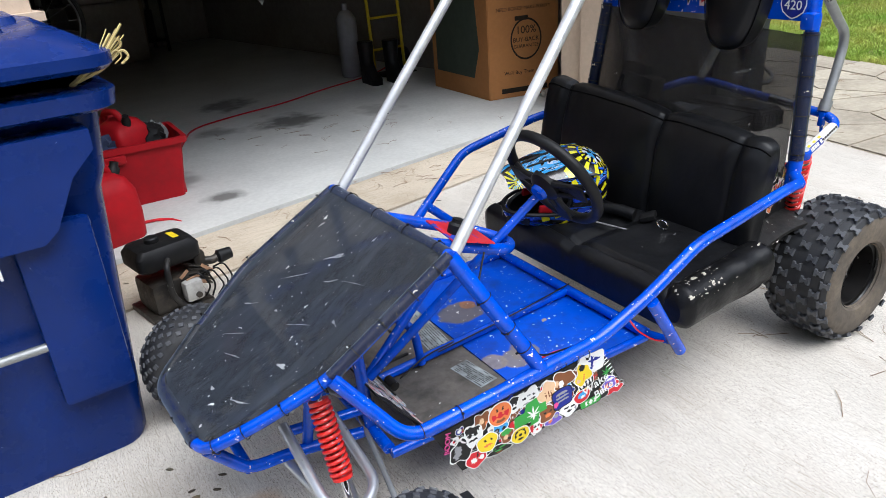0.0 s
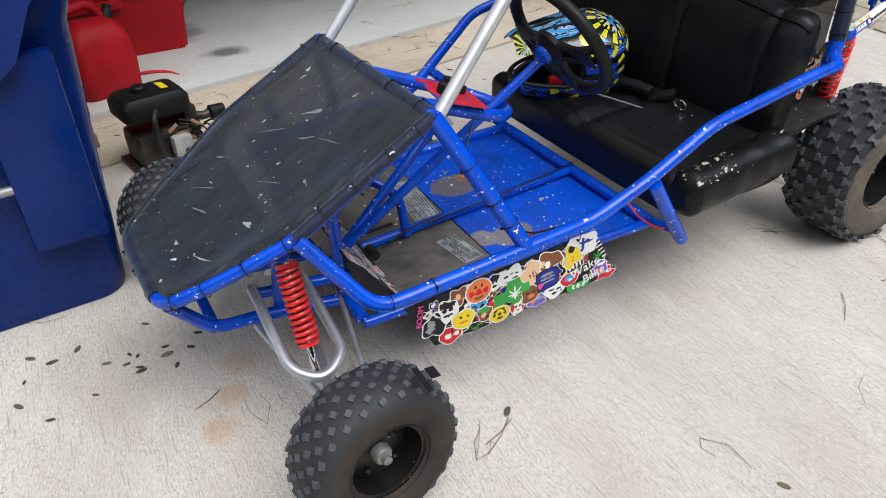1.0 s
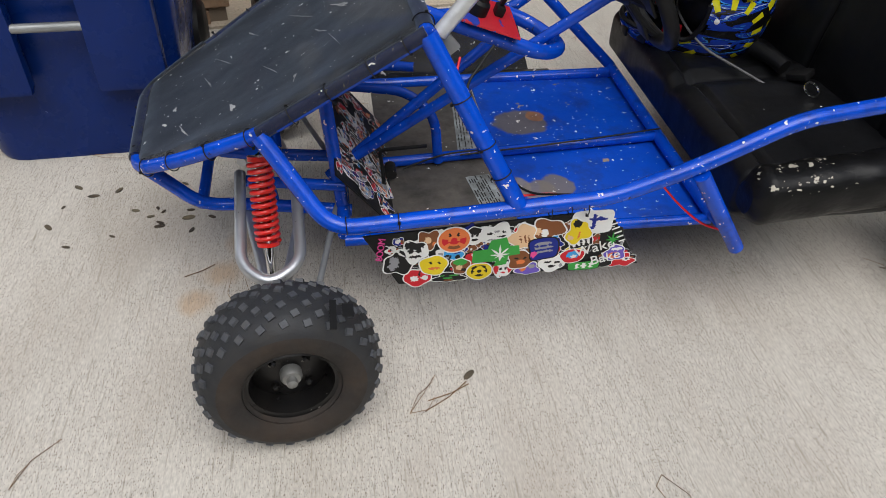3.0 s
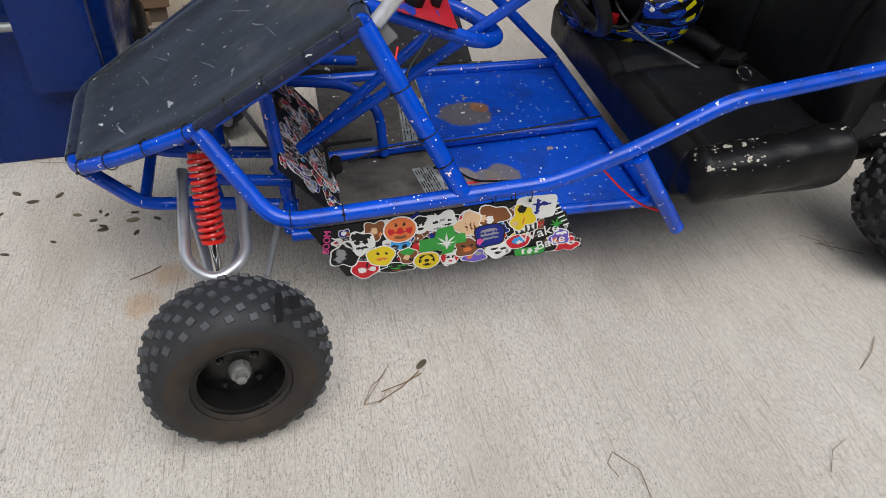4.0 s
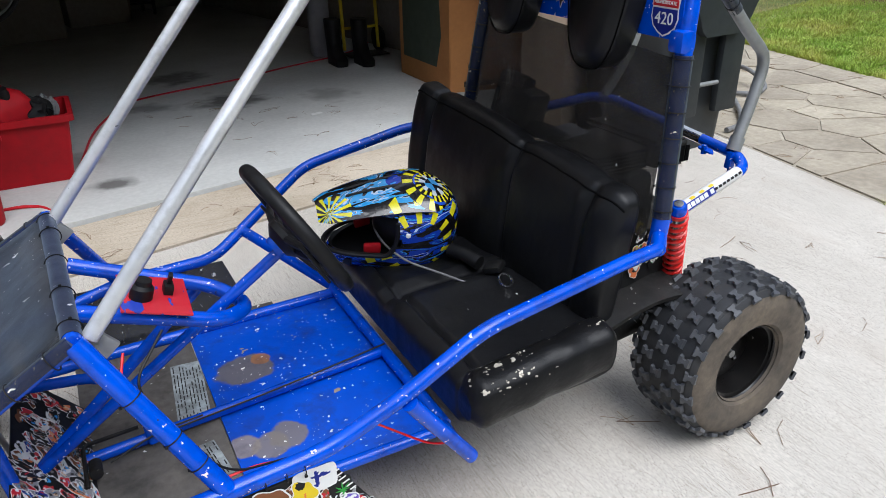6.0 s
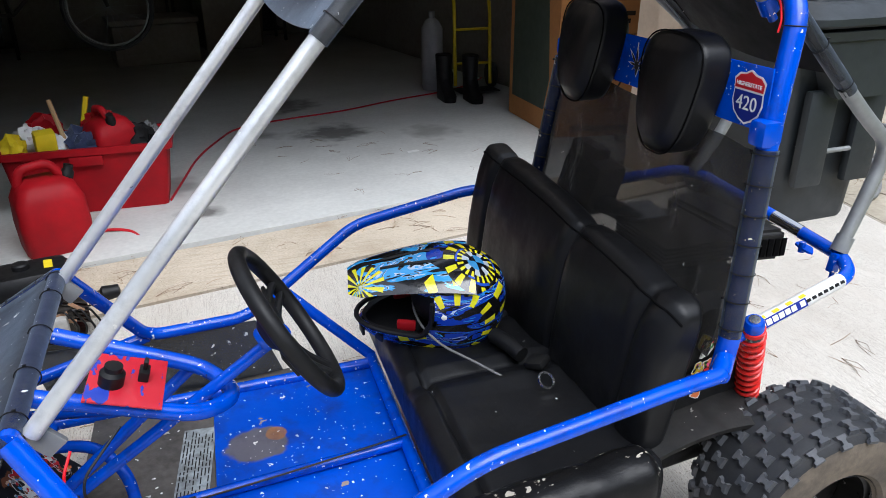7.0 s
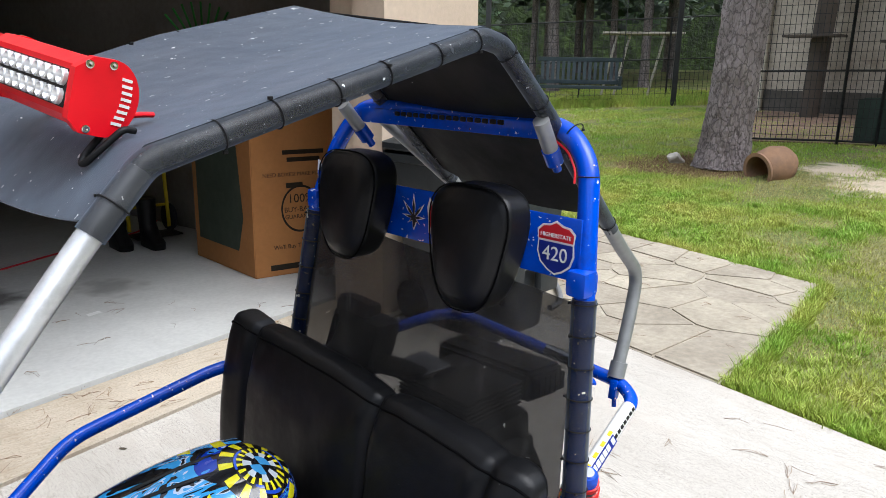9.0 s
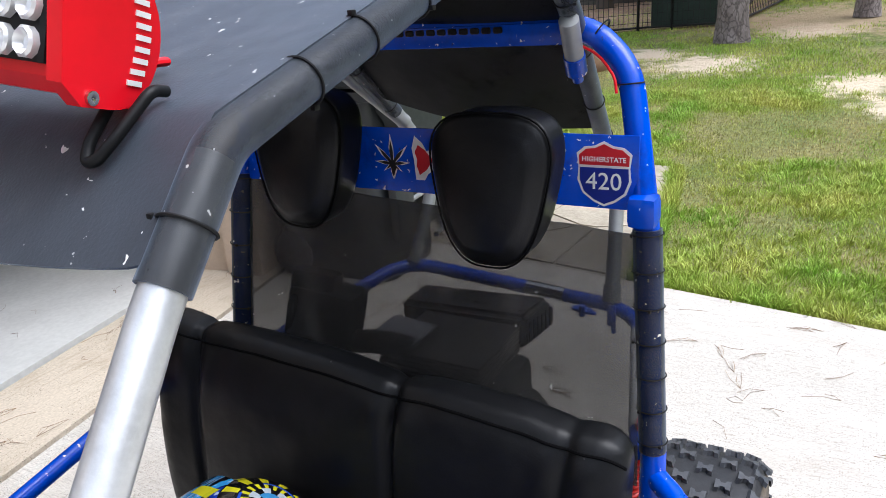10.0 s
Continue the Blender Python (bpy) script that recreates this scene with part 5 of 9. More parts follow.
def screen(u, v):
    p = SC[0].lerp(SC[1], u).lerp(SC[3].lerp(SC[2], u), v)
    p.x += 0.012 * noise.noise((u * 3, v * 3, 4)) + 0.02 * math.sin(math.pi * u) * math.sin(math.pi * v)
    p.x += 0.011 * math.sin(26 * (u + 0.35 * v)) * max(0.0, u - 0.55) * 2.2 * min(1, 6 * (1 - u)) + 0.008 * math.sin(30 * (u - 0.5 * v)) * max(0.0, 0.35 - u) * 2.5 * min(1, 8 * u)
    return p


part("back_screen", add_sheet(B(), screen, 60, 24, 0.002), M_SCREEN, kart, "see-through black mesh screen behind the seat")
# sign plate
px = hoop_x(1.12) - 0.012
bm = B()
add_box(bm, (0.004, 0.80, 0.115), Matrix.Translation((px, 0.752, 1.115)), 0.001)
sign = part("sign_plate", bm, M_BLUE, kart, "blue steel cross plate with stickers")


def on_sign(y, z, d=0.0026):
    return facing((px - d, y, z), (0, -1, 0), (0, 0, 1))


def shield(w, hgt):
    return [(-w, 0.62 * hgt), (-w * 0.72, 0.82 * hgt), (-w * 0.35, 0.86 * hgt), (0, hgt), (w * 0.35, 0.86 * hgt), (w * 0.72, 0.82 * hgt), (w, 0.62 * hgt), (w * 0.93, 0.2 * hgt), (w * 0.98, -0.2 * hgt),
            (w * 0.8, -0.6 * hgt), (w * 0.4, -0.86 * hgt), (0, -hgt), (-w * 0.4, -0.86 * hgt), (-w * 0.8, -0.6 * hgt), (-w * 0.98, -0.2 * hgt), (-w * 0.93, 0.2 * hgt)]


bm = B()
add_plate(bm, shield(0.043, 0.051), 0.0006, on_sign(0.405, 1.112, 0.0022), 0)
o = [(x * 0.91, y * 0.92) for x, y in shield(0.043, 0.051)]
add_plate(bm, [p for p in o if p[1] > 0.014] + [(0.0385, 0.014), (-0.0385, 0.014)], 0.0004, on_sign(0.405, 1.112, 0.003), 1)
add_plate(bm, [(-0.0375, 0.010), (0.0375, 0.010)] + [p for p in o if p[1] < 0.009 and p[0] > -1], 0.0004, on_sign(0.405, 1.112, 0.003), 2)
add_text(bm, "420", 0.038, on_sign(0.405, 1.100, 0.0046), 0)
add_text(bm, "HIGHERSTATE", 0.0108, on_sign(0.405, 1.135, 0.0046), 0)
part("shield_sticker", bm, (M_WHITE, M_SIGNRED, M_SIGNBLUE), sign, "red white and blue shield sticker reading 420", 0)
bm = B()
add_plate(bm, leaf_outline(0.054), 0.0005, on_sign(0.79, 1.108, 0.0024), 0)
add_plate(bm, [(x * 0.82, y * 0.88) for x, y in leaf_outline(0.05)], 0.0005, on_sign(0.79, 1.108, 0.003), 1)
part("leaf_sticker", bm, (M_WHITE, M_BLACKPRINT), sign, "black leaf sticker with white outline", 0)
bm = B()
add_plate(bm, blob(random.Random(3), 0.028, 12, 0.4, 0.9, 1.2), 0.0005, on_sign(0.725, 1.118, 0.0024), 0)
add_plate(bm, blob(random.Random(4), 0.02, 10, 0.5), 0.0005, on_sign(0.725, 1.118, 0.003), 1)
part("sticker", bm, (M_WHITE, M_SIGNRED), sign, smooth=0)
bm = B()
add_plate(bm, blob(random.Random(8), 0.03, 12, 0.5, 0.5, 1.2), 0.0006, facing((hoop_x(1.16) - 0.021, 1.148, 1.16), (0, -1, 0), (0, 0, 1)), 0)
add_plate(bm, blob(random.Random(9), 0.018, 10, 0.6, 0.5, 1.2), 0.0006, facing((hoop_x(1.16) - 0.0225, 1.148, 1.16), (0, -1, 0), (0, 0, 1)), 1)
part("sticker", bm, (M_WHITE, M_BLACKPRINT), sign, smooth=0)


def headrest(at):
    at = Vector(at)

    def fn(u, v):
        w = (v - 0.5) * 2
        y, z = superloop(u, 0.096, 0.122, 3.0)
        y *= 1.0 + 0.27 * (z / 0.132)
        k = 1 - 0.32 * max(0, abs(w) - 0.55) / 0.45
        return at + Vector((w * 0.055 + 0.10 * z, y * k, z * k))

    bm = B()
    cushion(bm, fn, 48, 14)
    ob = part("headrest", bm, M_VINYL, kart, "black vinyl headrest cushion", 60)
    bm = B()
    pts = [at + Vector((-0.034 + 0.1 * superloop(k / 40, 0.096, 0.122, 3.0)[1], superloop(k / 40, 0.096, 0.122, 3.0)[0] * (1 + 0.27 * superloop(k / 40, 0.096, 0.122, 3.0)[1] / 0.132) * 1.0, superloop(k / 40, 0.096, 0.122, 3.0)[1])) for k in range(40)]
    add_tube(bm, pts, 0.0018, 0, 6, closed=True)
    part("piping", bm, M_SEAM, ob)
    return ob


headrest((1.525, 0.568, 1.092))
headrest((1.525, 0.95, 1.122))
# perforated strip under the cross bar
bm = B()
add_box(bm, (0.03, 0.56, 0.035), Matrix.Translation((hoop_x(1.335) - 0.01, 0.77, 1.315)), 0.004)
strip = part("light_strip", bm, M_BLUE, kart, "blue strip with a row of small black lamps")
for k in range(16):
    bm = B()
    add_box(bm, (0.006, 0.016, 0.010), Matrix.Translation((hoop_x(1.335) - 0.026, 0.60 + k * 0.021, 1.324)), 0.002, segs=1)
    part("lamp", bm, M_BLACKPL, strip)
for y, dy in ((0.462, 1), (1.055, -1)):
    bm = B()
    add_lathe(bm, [(0.010, 0.0), (0.0155, 0.0), (0.0155, 0.075), (0.0, 0.075)], along((1.572, y, 1.338), (1.640, y + 0.012 * dy, 1.252)), 14)
    part("tube_clamp", bm, M_GALV, kart, "bare steel tube stub")
    bm = B()
    add_lathe(bm, [(0.0, 0.07), (0.0175, 0.07), (0.0175, 0.105), (0.009, 0.107), (0.009, 0.125), (0.0, 0.125)], along((1.572, y, 1.338), (1.640, y + 0.012 * dy, 1.252)), 14)
    part("tube_collar", bm, M_BLUE, kart)

# ---- front bars, roof tubes, roof cloth ----
BARL = [(0.288, 0.316, 0.715), (0.765, 0.415, 1.244), (0.83, 0.420, 1.314)]
BARR = [(0.255, 0.848, 0.725), (0.725, 0.86, 1.28), (0.785, 0.883, 1.355)]
bar("front_bar", BARL, 0.0146, M_ALU, 0.02, label="bare silver front roof bar", seg=16)
bar("front_bar", BARR, 0.0146, M_ALU, 0.02, label="bare silver front roof bar", seg=16)
for p, y in (((0.30, 0.33, 0.69), 1), ((0.26, 0.845, 0.70), -1)):
    bm = B()
    add_box(bm, (0.04, 0.012, 0.05), pose(*p, 0, -40, 0), 0.004)
    part("bar_bracket", bm, M_GALV, kart)
ROOFL = [Vector(p) for p in ((0.772, 0.416, 1.251), (0.838, 0.420, 1.322), (1.077, 0.430, 1.388), (1.40, 0.452, 1.474), (1.45, 0.455, 1.464), (1.60, 0.468, 1.345), (1.915, 0.514, 1.079))]
ROOFR = [Vector(p) for p in ((0.725, 0.86, 1.280), (0.79, 0.885, 1.362), (1.08, 0.94, 1.455), (1.40, 0.985, 1.530), (1.45, 0.985, 1.520), (1.58, 0.99, 1.405), (1.87, 0.98, 1.14))]
for ch in (ROOFL, ROOFR):
    bm = B()
    add_tube(bm, ch, 0.0172, 0.014, 14)
    part("roof_tube", bm, M_FABRIC, kart, "roof tube wrapped in black mesh cloth")
    for t in (0.03, 0.14, 0.2, 0.27, 0.34, 0.42, 0.49, 0.56, 0.66, 0.76, 0.88, 0.98):
        p = lerp_chain(ch, t)
        zip_tie(p, lerp_chain(ch, min(1, t + 0.02)) - lerp_chain(ch, max(0, t - 0.02)), 0.0174)


def roof(u, v):
    a, b = lerp_chain(ROOFL[:5], u), lerp_chain(ROOFR[:5], u)
    p = a.lerp(b, v)
    p.z += 0.0172 - 0.02 * math.sin(math.pi * v) * (0.4 + 0.6 * math.sin(math.pi * u))
    if u < 0.17:
        p += Vector((-0.012, 0, -0.010)) * (1 - u / 0.17) * math.sin(math.pi * v) ** 0.5
    return p


part("roof_cloth", add_sheet(B(), roof, 30, 24, 0.003), M_FABRIC_LIT, kart, "taut black mesh roof cloth with white paint flecks")


def flap(u, v):
    a, b = lerp_chain(ROOFL[4:], u * 0.9), lerp_chain(ROOFR[4:], u * 0.9)
    p = a.lerp(b, v)
    return p + Vector((0.01, 0, 0.02)) * (1 - u) - Vector((0.02, 0, 0.02)) * math.sin(math.pi * v) * u


part("roof_flap", add_sheet(B(), flap, 12, 16, 0.003), M_FABRIC_SHADED, kart, "black mesh cloth sloping down behind the seats")
bar("rear_strut", [(1.90, 0.512, 1.09), (1.985, 0.525, 1.02), (2.10, 0.541, 0.935), (2.065, 0.535, 0.82), (2.012, 0.527, 0.69)], 0.0165, M_GALV, 0.06, label="bent galvanised rear strut")
bar("rear_strut", [(1.86, 0.98, 1.15), (2.04, 0.99, 0.98), (2.0, 1.0, 0.86), (1.93, 1.01, 0.75)], 0.0165, M_GALV, 0.06, label="bent galvanised rear strut")
bar("rear_brace", [(hoop_x(1.33) + 0.01, 1.05, 1.33), (1.90, 0.975, 1.11)], 0.0165, M_GALV, label="bare steel roof brace")
bm = B()
add_lathe(bm, [(0.0, -0.02), (0.021, -0.02), (0.021, 0.02), (0.0, 0.02)], along((2.018, 0.528, 0.70), (2.04, 0.53, 0.76)), 14)
part("strut_clamp", bm, M_GALV, kart)
bm = B()
add_tube(bm, [(0.850, 0.474, 1.351), (0.836, 0.4695, 1.354), (0.806, 0.478, 1.327), (0.797, 0.485, 1.317), (0.795, 0.492, 1.316), (0.801, 0.4945, 1.326), (0.820, 0.492, 1.347), (0.834, 0.497, 1.358)], 0.0040, 0.007, 12)
part("cable_loop", bm, M_BLACKPL, kart, "loop of black cable")

# ---- light bar on the roof ----
lbm = facing((0.812, 0.586, 1.402), (0.12, -1, -0.14), (0.3, 0, 1)) @ Matrix.Diagonal((0.72, 0.84, 0.84, 1))   # z points forward
lb = B()
add_plate(lb, [(-0.04, -0.035), (-0.03, -0.045), (0.0, -0.046), (0.028, -0.036), (0.034, 0.0), (0.028, 0.032), (0.0, 0.046), (-0.03, 0.044), (-0.046, 0.03)], 0.28,
          lbm @ Matrix(((0, 0, 1, -0.14), (0, 1, 0, 0), (-1, 0, 0, 0), (0, 0, 0, 1))))
light_bar = part("light_bar", lb, M_RED, kart, "red roof light bar with two rows of clear lamps", 25)
bm = B()
add_box(bm, (0.272, 0.05, 0.004), lbm @ Matrix.Translation((0, -0.002, 0.0435)), 0.001)
part("lamp_tray", bm, M_BLACKPL, light_bar)
for row in (-1, 1):
    for k in range(10):
        bm = B()
        add_lathe(bm, [(0.0112, 0.0), (0.0112, 0.006), (0.009, 0.008), (0.005, 0.002), (0.0, 0.001)], lbm @ Matrix.Translation((-0.120 + k * 0.0267, row * 0.0125 - 0.002, 0.045)), 10)
        part("led", bm, M_LENS, light_bar)
for s in (-1, 1):
    bm = B()
    out = [(-0.056, 0.03), (-0.05, -0.042), (-0.03, -0.058)] + [(0.046 * math.cos(radians(a)), 0.057 * math.sin(radians(a))) for a in range(-90, 91, 12)] + [(-0.034, 0.052)]
    out = [(x * (0.84 if s < 0 else 0.90), y * (0.84 if s < 0 else 0.90)) for x, y in out]
    add_plate(bm, out, 0.016, lbm @ Matrix(((0, 0, s, s * 0.140), (0, 1, 0, 0), (-s, 0, 0, 0), (0, 0, 0, 1))) @ (Matrix() if s > 0 else Matrix.Diagonal((-1, 1, 1, 1))))
    cap = part("end_cap", bm, M_RED, light_bar, "", 25)
    for x, y in ((0.035, 0.036), (0.005, 0.043), (0.02, -0.045)):
        bm = B()
        add_lathe(bm, [(0.0055, 0), (0.0055, 0.003), (0.003, 0.0035), (0.0, 0.002)], lbm @ Matrix.Translation((s * 0.156, y, x)) @ pose(0, 0, 0, 0, 90 * s, 0), 10)
        part("bolt", bm, M_CHROME, cap)
    for k in range(8):
        bm = B()
        add_box(bm, (0.002, 0.004, 0.014), lbm @ Matrix.Translation((s * 0.1565, 0.03 - k * 0.0085, -0.018 - 0.005 * math.sin(k * 0.45))), 0)
        part("vent_slot", bm, M_WHITE, cap, "", 0)
    bm = B()
    add_box(bm, (0.022, 0.05, 0.008), lbm @ Matrix.Translation((s * 0.13, -0.052, -0.05)) @ pose(0, 0, 0, 70, 0, 0), 0.002)
    part("mount_foot", bm, M_RED, light_bar)
bm = B()
add_tube(bm, [(0.845, 0.523, 1.360), (0.872, 0.518, 1.3665), (0.890, 0.516, 1.3655)], 0.0062, 0.01, 10)
for v in bm.verts:
    v.co.z = 1.3655 + (v.co.z - 1.3655) * 0.55
part("mount_foot", bm, M_RED, light_bar)

# ---- rear rack, shocks, engine ----
RACK = [(1.565, 0.345, 0.62), (1.98, 0.455, 0.655), (2.02, 0.52, 0.668), (1.955, 1.0, 0.735), (1.90, 1.05, 0.74), (1.56, 1.20, 0.66)]
bar("rear_rack", RACK, 0.0165, fillet=0.07, label="blue tube rear rack with printed sticker")
a, b = Vector((1.62, 0.3595, 0.6246)), Vector((1.94, 0.4445, 0.6516))
bm = B()
add_tube(bm, [a, b], 0.0171, 0, 14)
rs = part("wrap_sticker", bm, M_WHITE, kart, "white printed sticker wrapped round the rack tube")
rd = (b - a).normalized()
bm = B()
add_box(bm, (0.165, 0.019, 0.0008), facing(a.lerp(b, 0.30) + Vector((0.004, -0.0150, 0.0083)), rd, (0, 0.55, 0.83)), 0)
part("print_block", bm, M_SIGNBLUE, rs, "", 0)
for k in range(14):
    bm = B()
    p = a.lerp(b, (0.09 if k < 6 else 0.12) + k * 0.064) + Vector((0.004, -0.0154, 0.0088))
    add_box(bm, (0.017, 0.012, 0.001) if k < 7 else (0.014, 0.007, 0.001), facing(p, rd, (0, 0.55, 0.83)), 0)
    part("print_bar", bm, M_WHITE if k < 7 else M_BLACKPRINT, rs, smooth=0)
for k in range(4):
    bm = B()
    add_box(bm, (0.02, 0.008, 0.001), facing(a.lerp(b, 0.12 + k * 0.14) + Vector((0.001, -0.004, 0.0168)), rd, (0, 1, 0.2)), 0)
    part("print_bar", bm, M_YELLOW, rs, smooth=0)
bm = B()
add_tube(bm, [Vector((2.003, 0.64, 0.686)), Vector((1.99, 0.73, 0.699))], 0.0172, 0, 14)
part("tape_band", bm, M_CHROME, kart, "silver tape round the rack tube")
bm = B()
add_plate(bm, blob(random.Random(2), 0.022, 14, 0.2, 1.3, 0.8), 0.005, pose(1.955, 0.575, 0.675, 8, -4, 80))
add_lathe(bm, [(0.0, -0.012), (0.008, -0.012), (0.008, 0.014), (0.0, 0.014)], Matrix.Translation((1.945, 0.575, 0.68)), 8)
part("mount_tab", bm, M_BLUE, kart, "blue bolted mounting tab")
bm = B()
add_box(bm, (0.026, 0.02, 0.05), pose(2.0, 0.522, 0.655, 0, 8, 8), 0.005)
add_lathe(bm, [(0.0, 0.0), (0.006, 0.0), (0.006, 0.03), (0.0, 0.03)], along((1.998, 0.52, 0.64), (1.994, 0.515, 0.60)), 8)
part("strut_clevis", bm, M_BLUE, kart)
shock((1.618, 0.339, 0.642), (1.727, 0.429, 0.318), 0.0235, 0.68, 11, 0.72)
shock((1.60, 1.16, 0.62), (1.68, 1.08, 0.30), 0.028, 0.62, 9, 0.6)
bm = B()
add_lathe(bm, [(0.0, -0.026), (0.017, -0.026), (0.021, -0.02), (0.021, 0.004), (0.0, 0.004)], along((1.618, 0.339, 0.642), (1.727, 0.429, 0.318)), 16)
part("shock_mount", bm, M_BLUE, kart)
bm = B()
add_lathe(bm, [(0.018, 0.003), (0.024, 0.003), (0.024, 0.020), (0.018, 0.020)], along((1.618, 0.339, 0.642), (1.727, 0.429, 0.318)), 16, close=True)
part("shock_collar", bm, M_CHROME, kart, "silver collar on the shock absorber")
bm = B()
add_tube(bm, [(1.40, 0.40, 0.28), (1.70, 0.46, 0.25)], 0.026, 0, 12)
add_tube(bm, [(1.40, 1.12, 0.28), (1.70, 1.06, 0.25)], 0.026, 0, 12)
add_tube(bm, [(1.70, 0.36, 0.24), (1.70, 1.16, 0.24)], 0.016, 0, 12)
part("swing_arm", bm, M_BLACKMETAL, kart, "greasy black swing arm and axle")
bm = B()
add_sheet(bm, lambda u, v: Vector((1.36 + 0.36 * u, 0.30 + 0.16 * v, 0.37 + 0.05 * math.sin(u * 2.6) + 0.03 * v)), 10, 4, 0.012)
part("mud_guard", bm, M_BLACKMETAL, kart, "scuffed black mud guard above the swing arm")
bm = B()
add_sheet(bm, lambda u, v: Vector((1.475 + 0.24 * u, 0.375 + 0.04 * u, 0.44 + 0.17 * v - 0.06 * u * v)), 4, 4, 0.004)
gp = part("guard_plate", bm, M_BLACKPRINT, kart, "black guard plate with stickers")
gm = facing((1.585, 0.389, 0.535), (1, 0.166, 0), (0, 0, 1))
for k in range(26):
    sticker(gm @ pose(rng.uniform(-0.1, 0.1), rng.uniform(-0.06, 0.06), 0.003 + 0.0006 * (k % 5), 0, 0, rng.uniform(-60, 60)), rng.uniform(0.014, 0.024), rng.uniform(0.012, 0.02),
            rng.choice((WH, BK, OR, YE, RD, WH, NV)), gp, 500 + k, scribble(rng, 6, (BK, BK, WH, RD, GR, PK, GN)), 0.3, rng.choice((0, 0, 1)), 20)
for p, cset in (((1.535, 0.3785, 0.60), YE), ((1.545, 0.380, 0.53), RD)):
    sticker(facing(p, (1, 0.1, 0), (0, 0.1, 1)), 0.019, 0.019, cset, gp, 530 + cset, ((0.1, 0.1, 0.35, 0.3, BK), (-0.3, -0.3, 0.3, 0.2, WH)))
bm = B()
add_tube(bm, [(1.524, 0.309, 0.57), (1.537, 0.3125, 0.655)], 0.0215, 0, 16)
add_tube(bm, [(1.48, 0.258, 0.606), (1.525, 0.302, 0.61)], 0.0195, 0, 12)
part("hoop_gusset", bm, M_BLUE, kart, "blue welded gusset at the foot of the hoop")
# engine behind the seat
bm = B()
add_box(bm, (0.30, 0.30, 0.20), Matrix.Translation((1.74, 0.82, 0.42)), 0.03)
add_box(bm, (0.24, 0.30, 0.10), Matrix.Translation((1.72, 0.80, 0.56)), 0.03)
add_lathe(bm, [(0.0, -0.06), (0.11, -0.06), (0.12, 0.0), (0.09, 0.04), (0.0, 0.05)], along((1.74, 0.64, 0.44), (1.74, 0.5, 0.44)), 24)
engine = part("engine", bm, M_BLACKMETAL, kart, "dark air-cooled engine behind the seats")
for k in range(6):
    bm = B()
    add_box(bm, (0.20, 0.24, 0.006), Matrix.Translation((1.73, 0.80, 0.618 + 0.011 * k)), 0.001, segs=1)
    part("cooling_fin", bm, M_OILY, engine)
bm = B()
prism(bm, [(1.86, 0.68), (1.985, 0.665), (1.955, 1.0), (1.84, 1.0)], 0.60, 0.685)
bmesh.ops.bevel(bm, geom=bm.edges[:], offset=0.012, segments=3, affect="EDGES")
part("silencer_box", bm, M_BLACKMETAL, engine, "black slotted silencer guard")
bm = B()
add_tube(bm, [(1.70, 0.95, 0.50), (1.76, 1.02, 0.54), (1.86, 0.97, 0.62)], 0.02, 0.05, 12)
part("exhaust_pipe", bm, M_OILY, engine)
bm = B()
add_box(bm, (0.085, 0.12, 0.004), pose(1.70, 0.90, 0.69, 0, -6, -8), 0.001)
part("engine_label", bm, M_GREYPR, engine, "grey label on the engine top")
for k in range(9):
    bm = B()
    add_box(bm, (0.005, 0.011, 0.004), Matrix.Translation((1.888 + 0.002 * k, 0.70 + 0.03 * k, 0.686)), 0.001, segs=1)
    part("slot", bm, M_SEAM, engine)
for k in range(6):
    bm = B()
    add_box(bm, (0.014, 0.004, 0.05), pose(1.88 + 0.019 * k, 0.6745 - 0.0023 * k, 0.64, 0, 0, -7), 0.001, segs=1)
    part("slot", bm, M_SEAM, engine)
# black air box on a bracket beside the far hoop leg
bm = B()
add_box(bm, (0.11, 0.15, 0.15), pose(1.60, 1.03, 0.745, 12, 8, 14), 0.022)
add_box(bm, (0.07, 0.10, 0.05), pose(1.60, 1.04, 0.83, 12, 14, 20), 0.016)
add_tube(bm, [(1.60, 0.97, 0.70), (1.62, 0.90, 0.70), (1.68, 0.86, 0.66)], 0.026, 0.03, 12)
add_tube(bm, [(1.59, 1.05, 0.68), (1.57, 1.12, 0.56), (1.55, 1.18, 0.50)], 0.012, 0.03, 8)
part("air_box", bm, M_BLACKPL, kart, "black plastic air filter box")
bm = B()
add_tube(bm, [(1.60, 0.92, 0.685), (1.60, 0.86, 0.70), (1.645, 0.84, 0.70), (1.66, 0.86, 0.69)], 0.004, 0.03, 6)
part("cable", bm, M_BLACKPL, kart)

# seat belt and buckle on the bench
bm = B()
add_tube(bm, [(1.225, 0.80, 0.435), (1.245, 0.745, 0.436), (1.262, 0.70, 0.428)], 0.021, 0, 12)
add_box(bm, (0.055, 0.045, 0.02), pose(1.285, 0.66, 0.428, 10, -20, -60), 0.006)
part("belt_buckle", bm, M_BLACKPL, kart)
bm = B()
add_tube(bm, [Vector((1.275 + 0.018 * math.cos(t), 0.585 + 0.018 * math.sin(t), 0.425 + 0.01 * math.sin(t))) for t in [2 * math.pi * i / 18 for i in range(18)]], 0.0035, 0, 6, closed=True)
part("steel_ring", bm, M_CHROME, kart)

